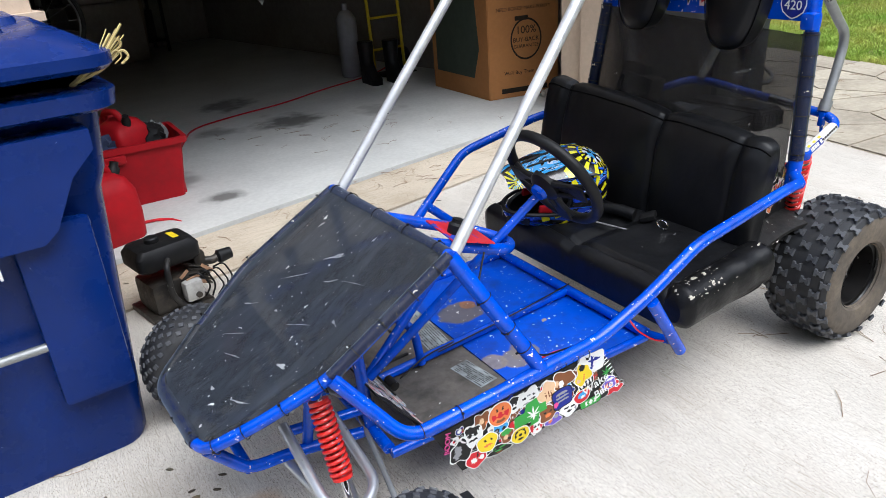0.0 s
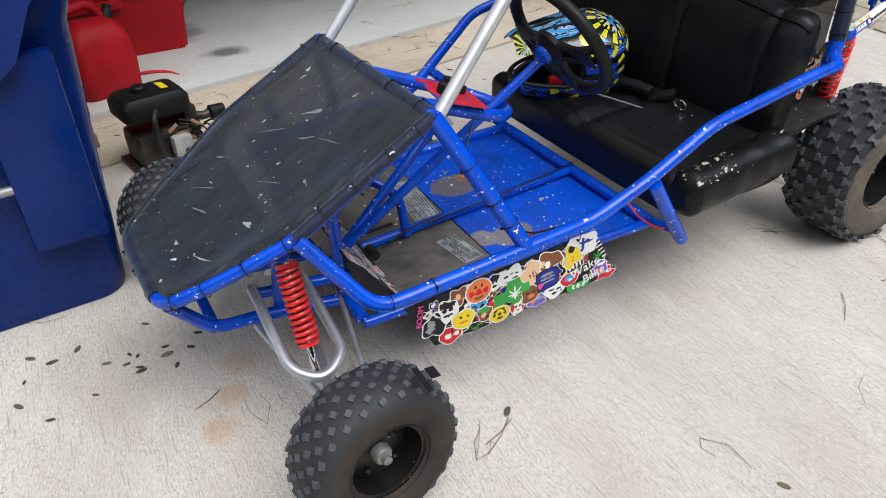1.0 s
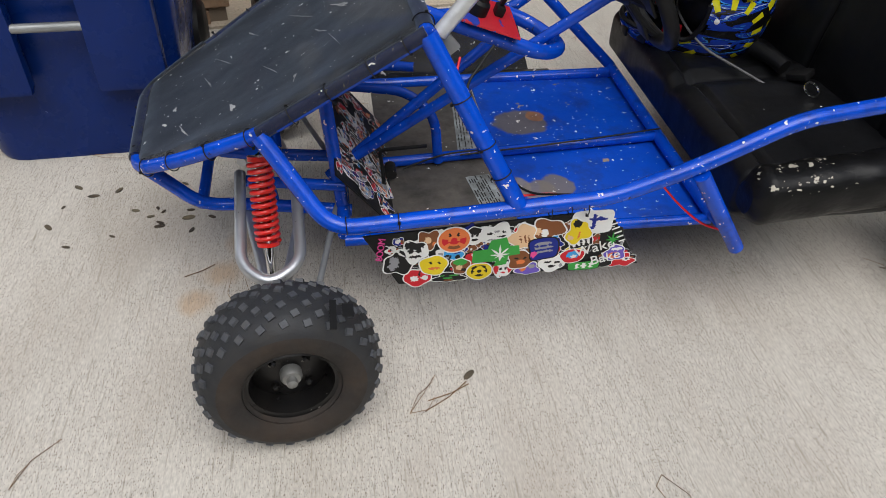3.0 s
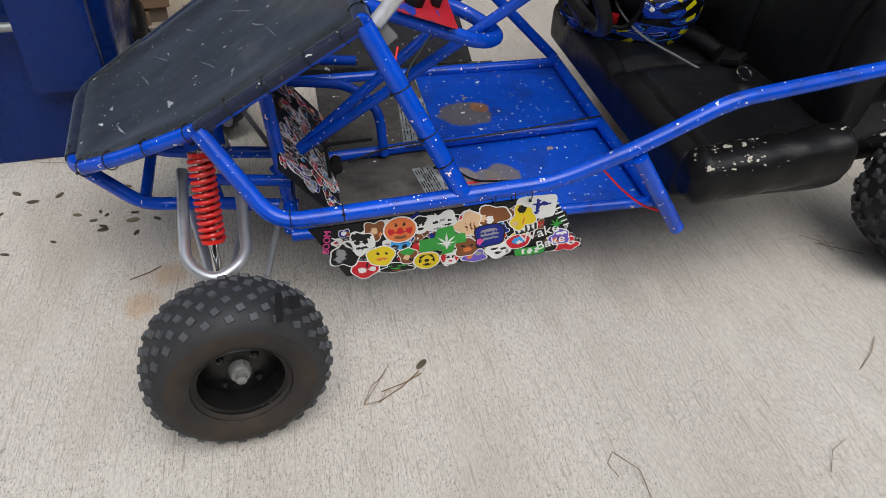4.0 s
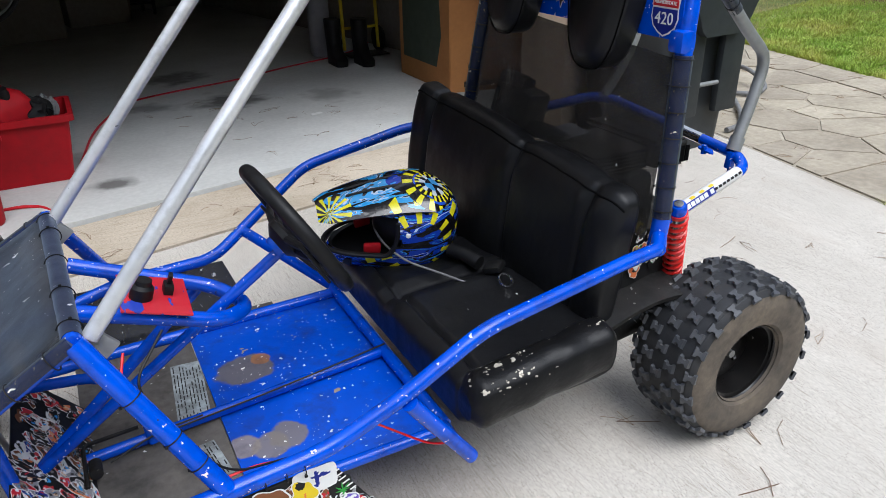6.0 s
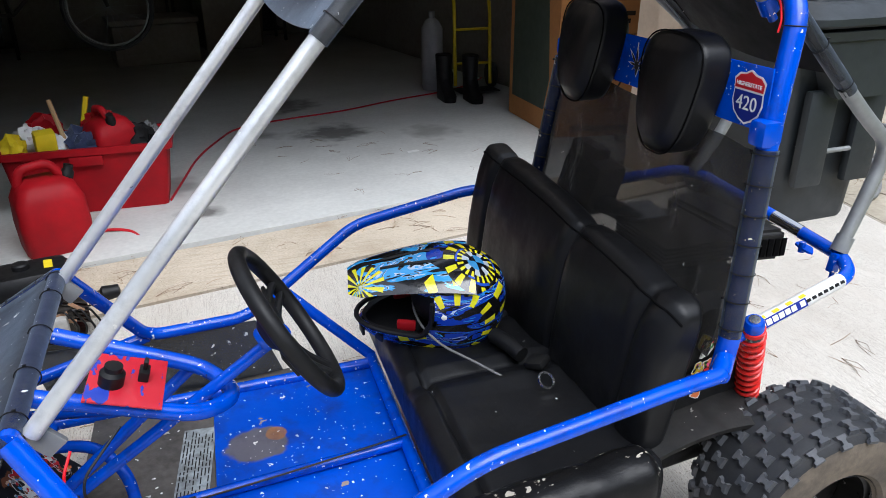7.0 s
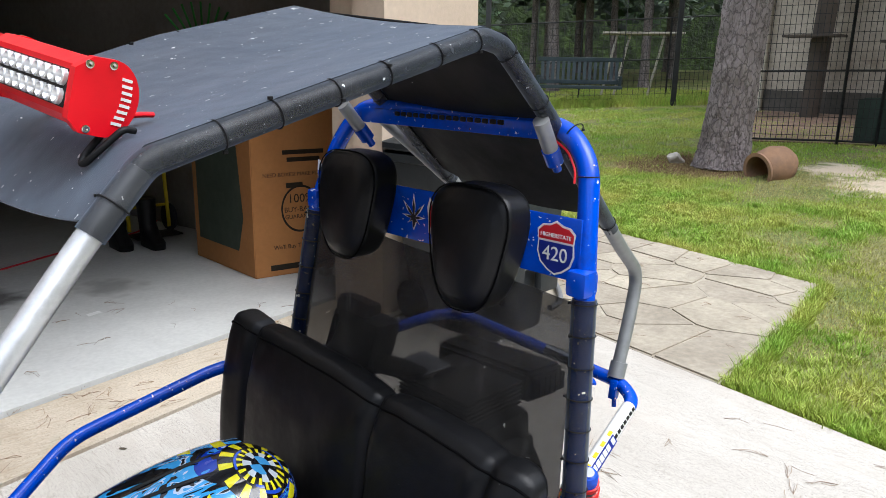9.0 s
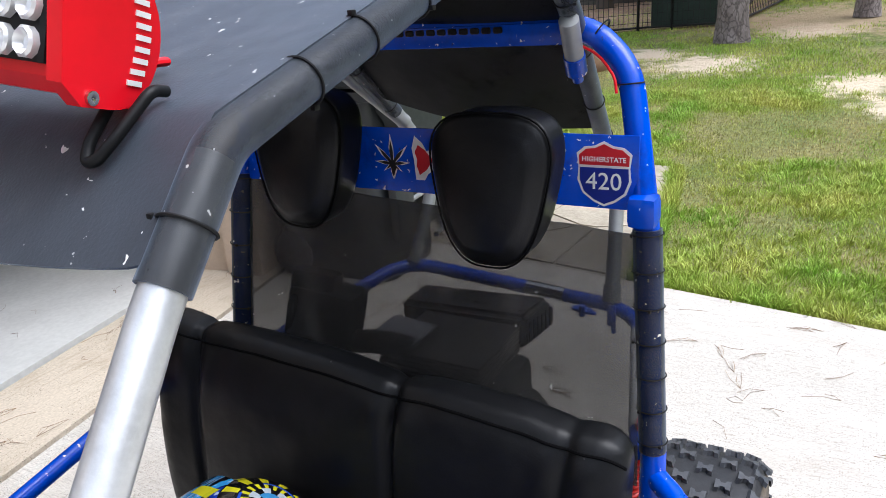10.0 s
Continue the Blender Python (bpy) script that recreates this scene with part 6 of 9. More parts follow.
# scrapes of white paint on the bonnet
for k, (u, v, ln, wd, spin) in enumerate(((0.22, 0.52, 0.075, 0.012, 35), (0.30, 0.42, 0.05, 0.006, 35), (0.62, 0.22, 0.035, 0.016, 10), (0.80, 0.2, 0.07, 0.006, 25), (0.55, 0.75, 0.055, 0.005, 30), (0.72, 0.55, 0.06, 0.004, 20), (0.4, 0.2, 0.03, 0.008, -10), (0.15, 0.8, 0.025, 0.008, 60), (0.35, 0.62, 0.11, 0.0024, 40), (0.48, 0.35, 0.09, 0.002, 28), (0.66, 0.66, 0.10, 0.0022, 33), (0.26, 0.3, 0.08, 0.002, 15), (0.85, 0.45, 0.018, 0.009, 0), (0.5, 0.55, 0.012, 0.008, 20), (0.1, 0.4, 0.02, 0.007, 70))):
    p = bonnet(u, v)
    du, dv = bonnet(u + 0.02, v) - p, bonnet(u, v + 0.02) - p
    up = du.cross(dv).normalized()
    up = up if up.z > 0 else -up
    m = facing(p + up * 0.0024, dv, up.cross(dv))
    bm = B()
    add_plate(bm, blob(random.Random(80 + k), 1.0, 14, 0.7, ln / 2.6, wd / 2.8), 0.0006, m @ pose(0, 0, 0, 0, 0, spin))
    part("paint_mark", bm, M_SCUFF, kart, smooth=0)
# board below the right rail, black for its shade; worn strip beside the floor
bm = B()
add_sheet(bm, lambda u, v: Vector((0.06 + 0.58 * u + 0.06 * (1 - v), 1.135 - 0.05 * (1 - v) * (1 - u), 0.225 + 0.175 * v)), 6, 3, 0.003)
part("side_cloth", bm, M_FABRIC, kart, "board below the far side rail, its shade put in as black")
bm = B()
add_box(bm, (0.62, 0.075, 0.004), Matrix.Translation((0.46, 1.11, 0.216)), 0.001)
part("side_board", bm, M_WORN, kart, "worn grey strip beside the floor")


# ---- helmet on the bench ----
def helmet_paint(name, first, second_c, third, turn_by, size=15.0, low=0.515):
    """A sunburst print over three ground colours."""
    m = surface(name, (0.012, 0.012, 0.014), (0.015, 0.015, 0.018), 6, (0.2, 0.3), coat=0.6)
    n, l = m.node_tree.nodes, m.node_tree.links
    b = n["Principled BSDF"]
    tc = n.new("ShaderNodeTexCoord")

    def rays(at, count, share, near, far, flat=False):
        off = n.new("ShaderNodeVectorMath")
        off.operation = "SUBTRACT"
        off.inputs[1].default_value = at
        l.new(tc.outputs["Object"], off.inputs[0])
        s = n.new("ShaderNodeSeparateXYZ")
        l.new(off.outputs[0], s.inputs[0])

        def op(kind, a, c=None):
            x = n.new("ShaderNodeMath")
            x.operation = kind
            for k, val in enumerate((a, c)):
                if val is None:
                    continue
                if isinstance(val, (int, float)):
                    x.inputs[k].default_value = val
                else:
                    l.new(val, x.inputs[k])
            return x.outputs[0]

        second = s.outputs[1] if flat else s.outputs[2]
        turn = op("MULTIPLY", op("ARCTAN2", second, s.outputs[0]), count / 6.2832)
        wedge = op("LESS_THAN", op("FRACT", turn), share)
        rad = op("SQRT", op("ADD", op("MULTIPLY", second, second), op("MULTIPLY", s.outputs[0], s.outputs[0])))
        if flat:
            wedge = op("MULTIPLY", wedge, op("GREATER_THAN", s.outputs[2], -0.055))
        return op("MULTIPLY", op("MULTIPLY", wedge, op("GREATER_THAN", rad, near)), op("LESS_THAN", rad, far))

    def over(fac, base, c):
        x = n.new("ShaderNodeMix")
        x.data_type = "RGBA"
        l.new(fac, x.inputs[0])
        if isinstance(base, tuple):
            x.inputs[6].default_value = (*base, 1)
        else:
            l.new(base, x.inputs[6])
        x.inputs[7].default_value = (*c, 1)
        return x.outputs[2]

    # feathered strokes of the three colours
    mp = n.new("ShaderNodeMapping")
    mp.inputs["Rotation"].default_value, mp.inputs["Scale"].default_value = turn_by, (0.45, 1.2, 2.4)
    l.new(tc.outputs["Object"], mp.inputs[0])
    w = n.new("ShaderNodeTexNoise")
    w.inputs["Scale"].default_value, w.inputs["Detail"].default_value, w.inputs["Roughness"].default_value, w.inputs["Distortion"].default_value = size, 3.0, 0.5, 1.2
    l.new(mp.outputs[0], w.inputs["Vector"])
    cr = n.new("ShaderNodeValToRGB")
    cr.color_ramp.interpolation = "CONSTANT"
    stops = ((0.0, first), (low, second_c), (0.555, third), (0.575, first), (0.595, second_c), (0.64, (0.55, 0.65, 0.8)), (0.655, second_c), (0.69, first))
    cr.color_ramp.elements[0].position, cr.color_ramp.elements[0].color = 0.0, (*first, 1)
    cr.color_ramp.elements[1].position, cr.color_ramp.elements[1].color = stops[1][0], (*second_c, 1)
    for pos, c in stops[2:]:
        e = cr.color_ramp.elements.new(pos)
        e.color = (*c, 1)
    l.new(w.outputs["Fac"], cr.inputs[0])
    col = cr.outputs[0]
    yel = (0.8, 0.74, 0.01)
    col = over(rays((0.0, -0.1, -0.03), 13, 0.36, 0.078, 0.108), col, yel)
    col = over(rays((0.0, -0.1, -0.03), 13, 0.36, 0.125, 0.15), col, yel)
    crown = (0.06, -0.03, 0.12)
    col = over(rays(crown, 16, 1.1, 0.0, 0.085, True), col, (0.006, 0.006, 0.008))
    col = over(rays(crown, 13, 0.42, 0.055, 0.083, True), col, yel)
    col = over(rays(crown, 19, 0.45, 0.034, 0.05, True), col, yel)
    col = over(rays(crown, 3, 0.55, 0.048, 0.053, True), col, (0.02, 0.09, 0.6))
    col = over(rays(crown, 7, 0.5, 0.018, 0.036, True), col, (0.55, 0.6, 0.66))
    col = over(rays(crown, 2, 0.6, 0.0, 0.022, True), col, (0.06, 0.3, 0.62))
    col = over(rays((-0.235, -0.055, 0.07), 15, 0.42, 0.0, 0.062, True), col, yel)
    l.new(col, b.inputs["Base Color"])
    return m


M_HELMET = helmet_paint("helmet_print", (0.006, 0.006, 0.008), (0.008, 0.045, 0.42), (0.05, 0.3, 0.75), (0, 1.2, 0.3), 11.0, 0.465)
M_PEAK = helmet_paint("peak_print", (0.006, 0.006, 0.008), (0.05, 0.36, 0.75), (0.5, 0.6, 0.75), (0, 0, 0.25), 12.0, 0.50)
helmet = holder("helmet", (1.165, 0.945, 0.41), "black, blue and yellow motocross helmet on the bench seat", "helmet")
HM = Matrix.Translation((1.137, 0.902, 0.528)) @ pose(0, 0, 0, 12, 0, -10)


def hpart(name, bm, mats, label="", smooth=40):
    ob = new(name, mesh_of(name, bm, mats, smooth))
    ob.parent = helmet
    ob.matrix_parent_inverse = Matrix.Translation(-Vector(helmet.location))
    ob.matrix_basis = HM
    return tagged(ob, label)


def shell_point(th, ph):
    """The outer shell: egg-shaped crown, upright cheeks, a long jaw."""
    x, y, z = math.sin(ph) * math.cos(th), math.sin(ph) * math.sin(th), math.cos(ph)
    if z < 0:
        k = (1 - abs(z) ** 3.5) ** (1 / 3.5) / max(1e-4, math.sqrt(1 - z * z))
        x, y = x * (1 + (k - 1) * 0.95), y * (1 + (k - 1) * 0.95)
    p = Vector((x * (0.15 if x > 0 else 0.158), y * 0.125, z * (0.13 if z > 0 else 0.146)))
    if x < 0 and z < 0.1:
        jaw = min(1, (0.1 - z) * 1.6) * min(1, -x * 1.3)
        p.x *= 1 + 0.62 * jaw
        p.y *= 1 - 0.24 * jaw * min(1, -x)
    return p


bm = B()
NU, NV = 64, 40
vg = {}
for i in range(NU):
    for j in range(NV + 1):
        vg[i, j] = bm.verts.new(shell_point(2 * math.pi * i / NU, math.pi * (j / NV) * 0.9))
for i in range(NU):
    for j in range(NV):
        k = (i + 1) % NU
        c = sum((vg[q].co for q in ((i, j), (k, j), (k, j + 1), (i, j + 1))), Vector()) / 4
        if c.x < -0.055 - 0.3 * max(0, -0.01 - c.z) and -0.058 < c.z < 0.066:
            continue
        bm.faces.new((vg[i, j], vg[i, j + 1], vg[k, j + 1], vg[k, j]))
bmesh.ops.remove_doubles(bm, verts=bm.verts[:], dist=0.0005)
bmesh.ops.solidify(bm, geom=bm.faces[:], thickness=0.012)
bm.normal_update()
for f in bm.faces:
    if f.normal.dot(f.calc_center_median() - Vector((-0.03 if f.calc_center_median().x < 0 else 0, 0, 0))) < 0:
        f.material_index = 1
hpart("shell", bm, (M_HELMET, M_BLACKPL), "glossy sunburst printed shell")
bm = B()


def peak(u, v):
    x = 0.05 - 0.312 * u
    w = (0.112 - 0.045 * u ** 1.5) * (1 - 0.25 * max(0, u - 0.92) / 0.08)
    side = abs(v - 0.5) * 2
    return Vector((x, (v - 0.5) * 2 * w, 0.130 - 0.015 * (1 - u) ** 4 - 0.02 * u - 0.032 * u * u - 0.040 * side ** 2.6 * (1 - 0.35 * u)))


add_sheet(bm, peak, 22, 18, 0.006)
hpart("peak", bm, M_PEAK, "long blue and yellow peak")
bm = B()
for y in (-0.028, 0.028):
    add_tube(bm, [Vector((0.02 - 0.2 * k / 10, y * (1 - 0.04 * k), peak(0.1 + 0.064 * k, 0.5).z + 0.004)) for k in range(11)], 0.004, 0, 6)
hpart("peak_rib", bm, M_BLACKPL)
bm = B()
ring = [Vector((-0.06, -0.12, 0.06)), Vector((-0.062, -0.122, 0.0)), Vector((-0.085, -0.116, -0.05))]
ring += [Vector((-0.258 * math.cos(radians(a)) + 0.01, 0.112 * math.sin(radians(a)), -0.055)) for a in range(-55, 56, 10)]
ring += [Vector((p.x, -p.y, p.z)) for p in ring[2::-1]]
add_tube(bm, ring, 0.007, 0.02, 8)
hpart("port_trim", bm, M_BLACKPL, "dark rubber trim round the eye port")
for a in (-38, -16, 16, 38):
    bm = B()
    t = radians(a)
    add_box(bm, (0.008, 0.03, 0.026), Matrix.Translation((-0.248 * math.cos(t) + 0.004, 0.095 * math.sin(t), -0.088)) @ pose(0, 0, 0, 0, 0, -a), 0.004)
    hpart("chin_vent", bm, M_BLACKPL)
bm = B()
t = bmesh.new()
bmesh.ops.create_uvsphere(t, u_segments=28, v_segments=18, radius=1)
put(bm, t, Matrix.Translation((0.015, 0, 0)) @ Matrix.Diagonal((0.118, 0.1, 0.105, 1)))
hpart("lining", bm, M_BLACKPL, "black foam lining")
for s in (-1, 1):
    bm = B()
    add_box(bm, (0.05, 0.016, 0.03), pose(-0.12, s * 0.066, -0.05, 0, 0, s * 12), 0.007)
    hpart("cheek_pad", bm, M_REDCAN, "red cheek pad")
bm = B()
add_tube(bm, [(-0.09, 0.05, -0.04), (-0.10, -0.02, -0.03), (-0.085, -0.09, -0.035), (-0.04, -0.145, -0.055), (0.04, -0.2, -0.068), (0.12, -0.27, -0.075)], 0.0032, 0.05, 8)
hpart("chin_strap", bm, M_RUBBERGREY, "grey chin strap hanging out")
bm = B()
add_lathe(bm, [(0.0, 0), (0.008, 0), (0.008, 0.004), (0.005, 0.006), (0, 0.006)], along((-0.03, -0.118, 0.015), (-0.03, -0.14, 0.02)), 8)
hpart("screw", bm, M_WHITE)


# ---- wheeled bins ----
def rounded(w, d, r, k=5):
    pts = []
    for cx, cy, a0 in ((w / 2 - r, d / 2 - r, 0), (-w / 2 + r, d / 2 - r, 90), (-w / 2 + r, -d / 2 + r, 180), (w / 2 - r, -d / 2 + r, 270)):
        pts += [(cx + r * math.cos(radians(a0 + 90 * i / k)), cy + r * math.sin(radians(a0 + 90 * i / k))) for i in range(k + 1)]
    return pts


def loft(bm, rings, mat=0, cap=True):
    V = [[bm.verts.new(p) for p in ring] for ring in rings]
    n = len(rings[0])
    for a, b in zip(V, V[1:]):
        for i in range(n):
            bm.faces.new((a[i], a[(i + 1) % n], b[(i + 1) % n], b[i])).material_index = mat
    if cap:
        bm.faces.new(V[0][::-1]).material_index = mat
        bm.faces.new(V[-1]).material_index = mat


def wheeled_bin(name, m, mat, label, hgt, wb, db, wt, dt, lidded=0.0):
    """A two-wheeled bin about z of pose m; its front towards -y."""
    ob = holder(name, m.translation, label, "bin")

    def bp(n2, bm, mt, lab="", par=None, smooth=40):
        for v in bm.verts:
            v.co = m @ v.co
        return part(n2, bm, mt, par or ob, lab, smooth)

    def ring(w, d, z, r=0.07, dy=0.0):
        return [Vector((x, y + dy, z)) for x, y in rounded(w, d, r)]

    def at(k):
        return wb + (wt - wb) * k, db + (dt - db) * k

    bm = B()
    rings = []
    for z, extra in ((0.0, -0.012), (0.02, 0.0), (0.30, 0.0), (0.6, 0.0), (0.74, 0.0), (0.79, 0.03), (0.95, 0.045), (1.0, 0.045)):
        k = z
        w, d = at(k)
        rings.append(ring(w + extra, d + extra, z * (hgt - 0.1), 0.08 - 0.02 * k, (d - db) * 0.5))
    loft(bm, rings)
    body = bp("body", bm, mat)
    w, d = at(1)
    bm = B()
    z = hgt - 0.1
    loft(bm, [ring(w + 0.05, d + 0.05, z - 0.055, 0.07), ring(w + 0.09, d + 0.09, z - 0.045, 0.07), ring(w + 0.10, d + 0.10, z - 0.005, 0.07), ring(w + 0.05, d + 0.05, z + 0.0, 0.07)])
    bp("rim", bm, mat)
    bm = B()
    zl = z + 0.012 + lidded
    loft(bm, [ring(w + 0.09, d + 0.11, zl, 0.08), ring(w + 0.12, d + 0.14, zl + 0.012, 0.09), ring(w + 0.12, d + 0.14, zl + 0.04, 0.09), ring(w + 0.06, d + 0.08, zl + 0.055, 0.09), ring(w - 0.03, d - 0.02, zl + 0.085, 0.1),
              ring(w - 0.14, d - 0.14, zl + 0.10, 0.1), ring(w - 0.17, d - 0.17, zl + 0.094, 0.1)])
    lid = bp("lid", bm, mat, "hinged lid with raised panel")
    bm = B()
    loft(bm, [ring(w * 0.62, 0.16, zl + 0.088, 0.03, -d * 0.24), ring(w * 0.60, 0.15, zl + 0.106, 0.03, -d * 0.24), ring(w * 0.54, 0.11, zl + 0.106, 0.03, -d * 0.24), ring(w * 0.53, 0.10, zl + 0.097, 0.03, -d * 0.24)])
    bp("lid_panel", bm, mat, "", lid)
    bm = B()
    loft(bm, [ring(w * 0.80, d * 0.40, zl + 0.086, 0.05, d * 0.16), ring(w * 0.77, d * 0.38, zl + 0.112, 0.05, d * 0.16), ring(w * 0.72, d * 0.33, zl + 0.118, 0.05, d * 0.16), ring(w * 0.40, d * 0.14, zl + 0.120, 0.04, d * 0.16), ring(w * 0.38, d * 0.12, zl + 0.110, 0.04, d * 0.16)])
    bp("lid_panel", bm, mat, "", lid)
    # recessed front with a lift bar between two cheeks
    k0 = 0.46
    wf, df = at(k0)
    yf = -df / 2
    bm = B()
    for s in (-1, 1):
        add_box(bm, (wf * 0.30, 0.05, hgt * 0.44), Matrix.Translation((s * wf * 0.28, yf - 0.012, hgt * 0.43)), 0.018)
    add_plate(bm, [(-wf * 0.24, 0), (wf * 0.24, 0), (wf * 0.30, 0.03), (wf * 0.40, 0.15), (wf * 0.50, 0.21), (wf * 0.50, 0.26), (-wf * 0.50, 0.26), (-wf * 0.50, 0.21), (-wf * 0.40, 0.15), (-wf * 0.30, 0.03)], 0.09, Matrix(((1, 0, 0, 0), (0, 0, 1, -d / 2 - 0.035), (0, 1, 0, hgt * 0.62), (0, 0, 0, 1))))
    bp("front_panel", bm, mat, "", body)
    bm = B()
    add_tube(bm, [(-wf * 0.15, yf - 0.02, hgt * 0.37), (wf * 0.15, yf - 0.02, hgt * 0.37)], 0.0125, 0, 12)
    bp("lift_bar", bm, M_GALV, "galvanised lift bar")
    for s in (-1, 1):
        bm = B()
        add_lathe(bm, [(0.0, -0.025), (0.10, -0.025), (0.12, -0.01), (0.12, 0.01), (0.10, 0.025), (0.0, 0.025)], Matrix.Translation((s * (wb / 2 + 0.02), db / 2 - 0.02, 0.12)) @ pose(0, 0, 0, 0, 90, 0), 24)
        bp("bin_wheel", bm, M_BLACKPL, "black wheel")
    bm = B()
    add_tube(bm, [(-w * 0.4, d / 2 + 0.02, z - 0.03), (-w * 0.4, d / 2 + 0.09, z + 0.01), (w * 0.4, d / 2 + 0.09, z + 0.01), (w * 0.4, d / 2 + 0.02, z - 0.03)], 0.014, 0.03, 10)
    bp("handle", bm, mat, "", None)
    return ob, m


blue, bmx = wheeled_bin("recycling_bin", pose(-0.66, 1.40, 0, 0, 0, 4), M_BINBLUE, "blue plastic wheeled bin with straw under its lid", 1.18, 0.56, 0.62, 0.72, 0.80, 0.03)
grey, gmx = wheeled_bin("waste_bin", pose(3.47, 2.33, 0, 0, 0, 3), M_BINGREY, "charcoal plastic wheeled bin with closed lid", 1.08, 0.50, 0.60, 0.66, 0.78)
bm = B()
for k in range(16):
    r2 = random.Random(k)
    p = Vector((-0.325 + 0.01 * r2.random(), 1.035 + 0.012 * r2.random(), 1.088))
    e = Vector((0.10 + 0.05 * r2.random(), -0.02 + 0.05 * r2.random(), 0.07 + 0.06 * r2.random()))
    q = p + e
    add_tube(bm, [p, p + e * 0.5 + Vector((0.01, 0, -0.008)), q] + ([q + Vector((0.012, 0.0, -0.02)), q + Vector((-0.01, 0.0, -0.035))] if k % 4 == 0 else []), 0.0022 if k % 3 else 0.0042, 0.012, 6, taper=0.8)
thing("straw_wisp", bm, M_STRAW, "dry yellow straw sticking out of the blue bin", "straw", kind="stuff")
bm = B()
for k, hh in ((-2, 0.036), (-1, 0.036), (0, 0.036), (1, 0.036)):
    add_box(bm, (0.007, 0.002, hh), pose(-0.605 + k * 0.016, 0.972, 0.69, 0, 0, 4), 0.001)
part("print_bars", bm, M_WHITE, blue)
# hose behind the grey bin
bm = B()
add_tube(bm, [(5.13, 3.19, 0.1), (5.04, 2.98, 0.12), (5.0, 2.81, 0.08), (4.99, 2.75, 0.03), (4.84, 2.68, 0.02), (4.74, 2.71, 0.02), (4.68, 2.8, 0.02), (4.46, 2.84, 0.02), (4.74, 2.89, 0.02), (4.52, 2.63, 0.03), (4.31, 2.39, 0.03), (4.19, 2.27, 0.02), (4.05, 2.17, 0.02), (3.92, 2.15, 0.02)], 0.017, 0.08, 10)
thing("garden_hose", bm, M_RUBBERGREY, "grey rubber hose looped behind the bin", "hose")

# ---- spare engine on the ground ----
eng = holder("small_engine", (-0.10, 1.95, 0), "small black petrol engine with yellow warning label on the ground", "engine")
em = pose(-0.10, 1.95, 0, 0, 0, 12) @ Matrix.Scale(0.87, 4)


def epart(name, bm, mt, lab="", par=None):
    for v in bm.verts:
        v.co = em @ v.co
    return part(name, bm, mt, par or eng, lab)


bm = B()
add_box(bm, (0.24, 0.22, 0.16), Matrix.Translation((0, 0, 0.10)), 0.03)
add_box(bm, (0.30, 0.26, 0.03), Matrix.Translation((0, 0, 0.015)), 0.005)
add_lathe(bm, [(0.0, 0), (0.05, 0), (0.05, 0.05), (0.014, 0.055), (0.014, 0.11), (0, 0.11)], along((0.06, -0.08, 0.10), (0.06, -0.3, 0.10)), 20)
crank = epart("crankcase", bm, M_OILY, "oily cast metal crankcase")
for k in range(6):
    bm = B()
    add_box(bm, (0.10, 0.13, 0.005), pose(0.13, -0.02, 0.10 + 0.018 * k, 0, 20, 0), 0.001, segs=1)
    epart("cooling_fin", bm, M_OILY, "", crank)
bm = B()
loft(bm, [[Vector((x, y, z)) for x, y in rounded(w, d, 0.035)] for w, d, z in ((0.27, 0.19, 0.24), (0.30, 0.22, 0.26), (0.30, 0.22, 0.315), (0.26, 0.18, 0.345), (0.2, 0.13, 0.35))])
tank = epart("fuel_tank", bm, M_BLACKPL, "black fuel tank")
bm = B()
add_lathe(bm, [(0, 0), (0.034, 0), (0.034, 0.02), (0.028, 0.026), (0, 0.026)], Matrix.Translation((-0.03, 0.0, 0.348)), 20)
epart("fuel_cap", bm, M_BLACKPL, "", tank)
bm = B()
add_box(bm, (0.065, 0.085, 0.002), pose(0.085, 0.0, 0.349, 0, 6, 0), 0)
epart("warning_label", bm, M_YELLOW, "yellow warning label", tank)
bm = B()
add_box(bm, (0.03, 0.085, 0.002), pose(0.128, 0.0, 0.338, 0, 24, 0), 0)
epart("white_label", bm, M_DULLWHITE, "dusty white label", tank)
for k in range(4):
    bm = B()
    add_box(bm, (0.05 + 0.02 * (k % 2), 0.006, 0.016), pose(0.03 + 0.035 * k, -0.135 - 0.006 * k, 0.20 - 0.03 * (k % 3), 0, 25 * k - 30, 8), 0.001, segs=1)
    epart("linkage", bm, M_TERRA, "rusty brown throttle linkage", crank)
bm = B()
add_box(bm, (0.012, 0.07, 0.002), pose(0.072, 0.0, 0.352, 0, 6, 0), 0)
add_box(bm, (0.02, 0.03, 0.002), pose(0.098, 0.01, 0.350, 0, 6, 0), 0)
part("print_bars", bm, M_BLACKPRINT, tank)
bm = B()
add_tube(bm, [(-0.02, -0.12, 0.29), (-0.05, -0.16, 0.27), (-0.055, -0.17, 0.13), (0.0, -0.15, 0.05), (0.08, -0.13, 0.03)], 0.014, 0.05, 10)
epart("exhaust_pipe", bm, M_BLACKMETAL, "bent black exhaust pipe")
bm = B()
add_tube(bm, [(0.13, -0.03, 0.20), (0.21, -0.05, 0.18), (0.24, -0.05, 0.185)], 0.02, 0.03, 12)
add_box(bm, (0.06, 0.06, 0.07), Matrix.Translation((0.15, -0.03, 0.21)), 0.012)
epart("carburettor", bm, M_OILY)
bm = B()
add_box(bm, (0.09, 0.06, 0.10), Matrix.Translation((0.05, -0.15, 0.12)), 0.02)
epart("float_bowl", bm, M_DULLWHITE, "dusty pale housing")
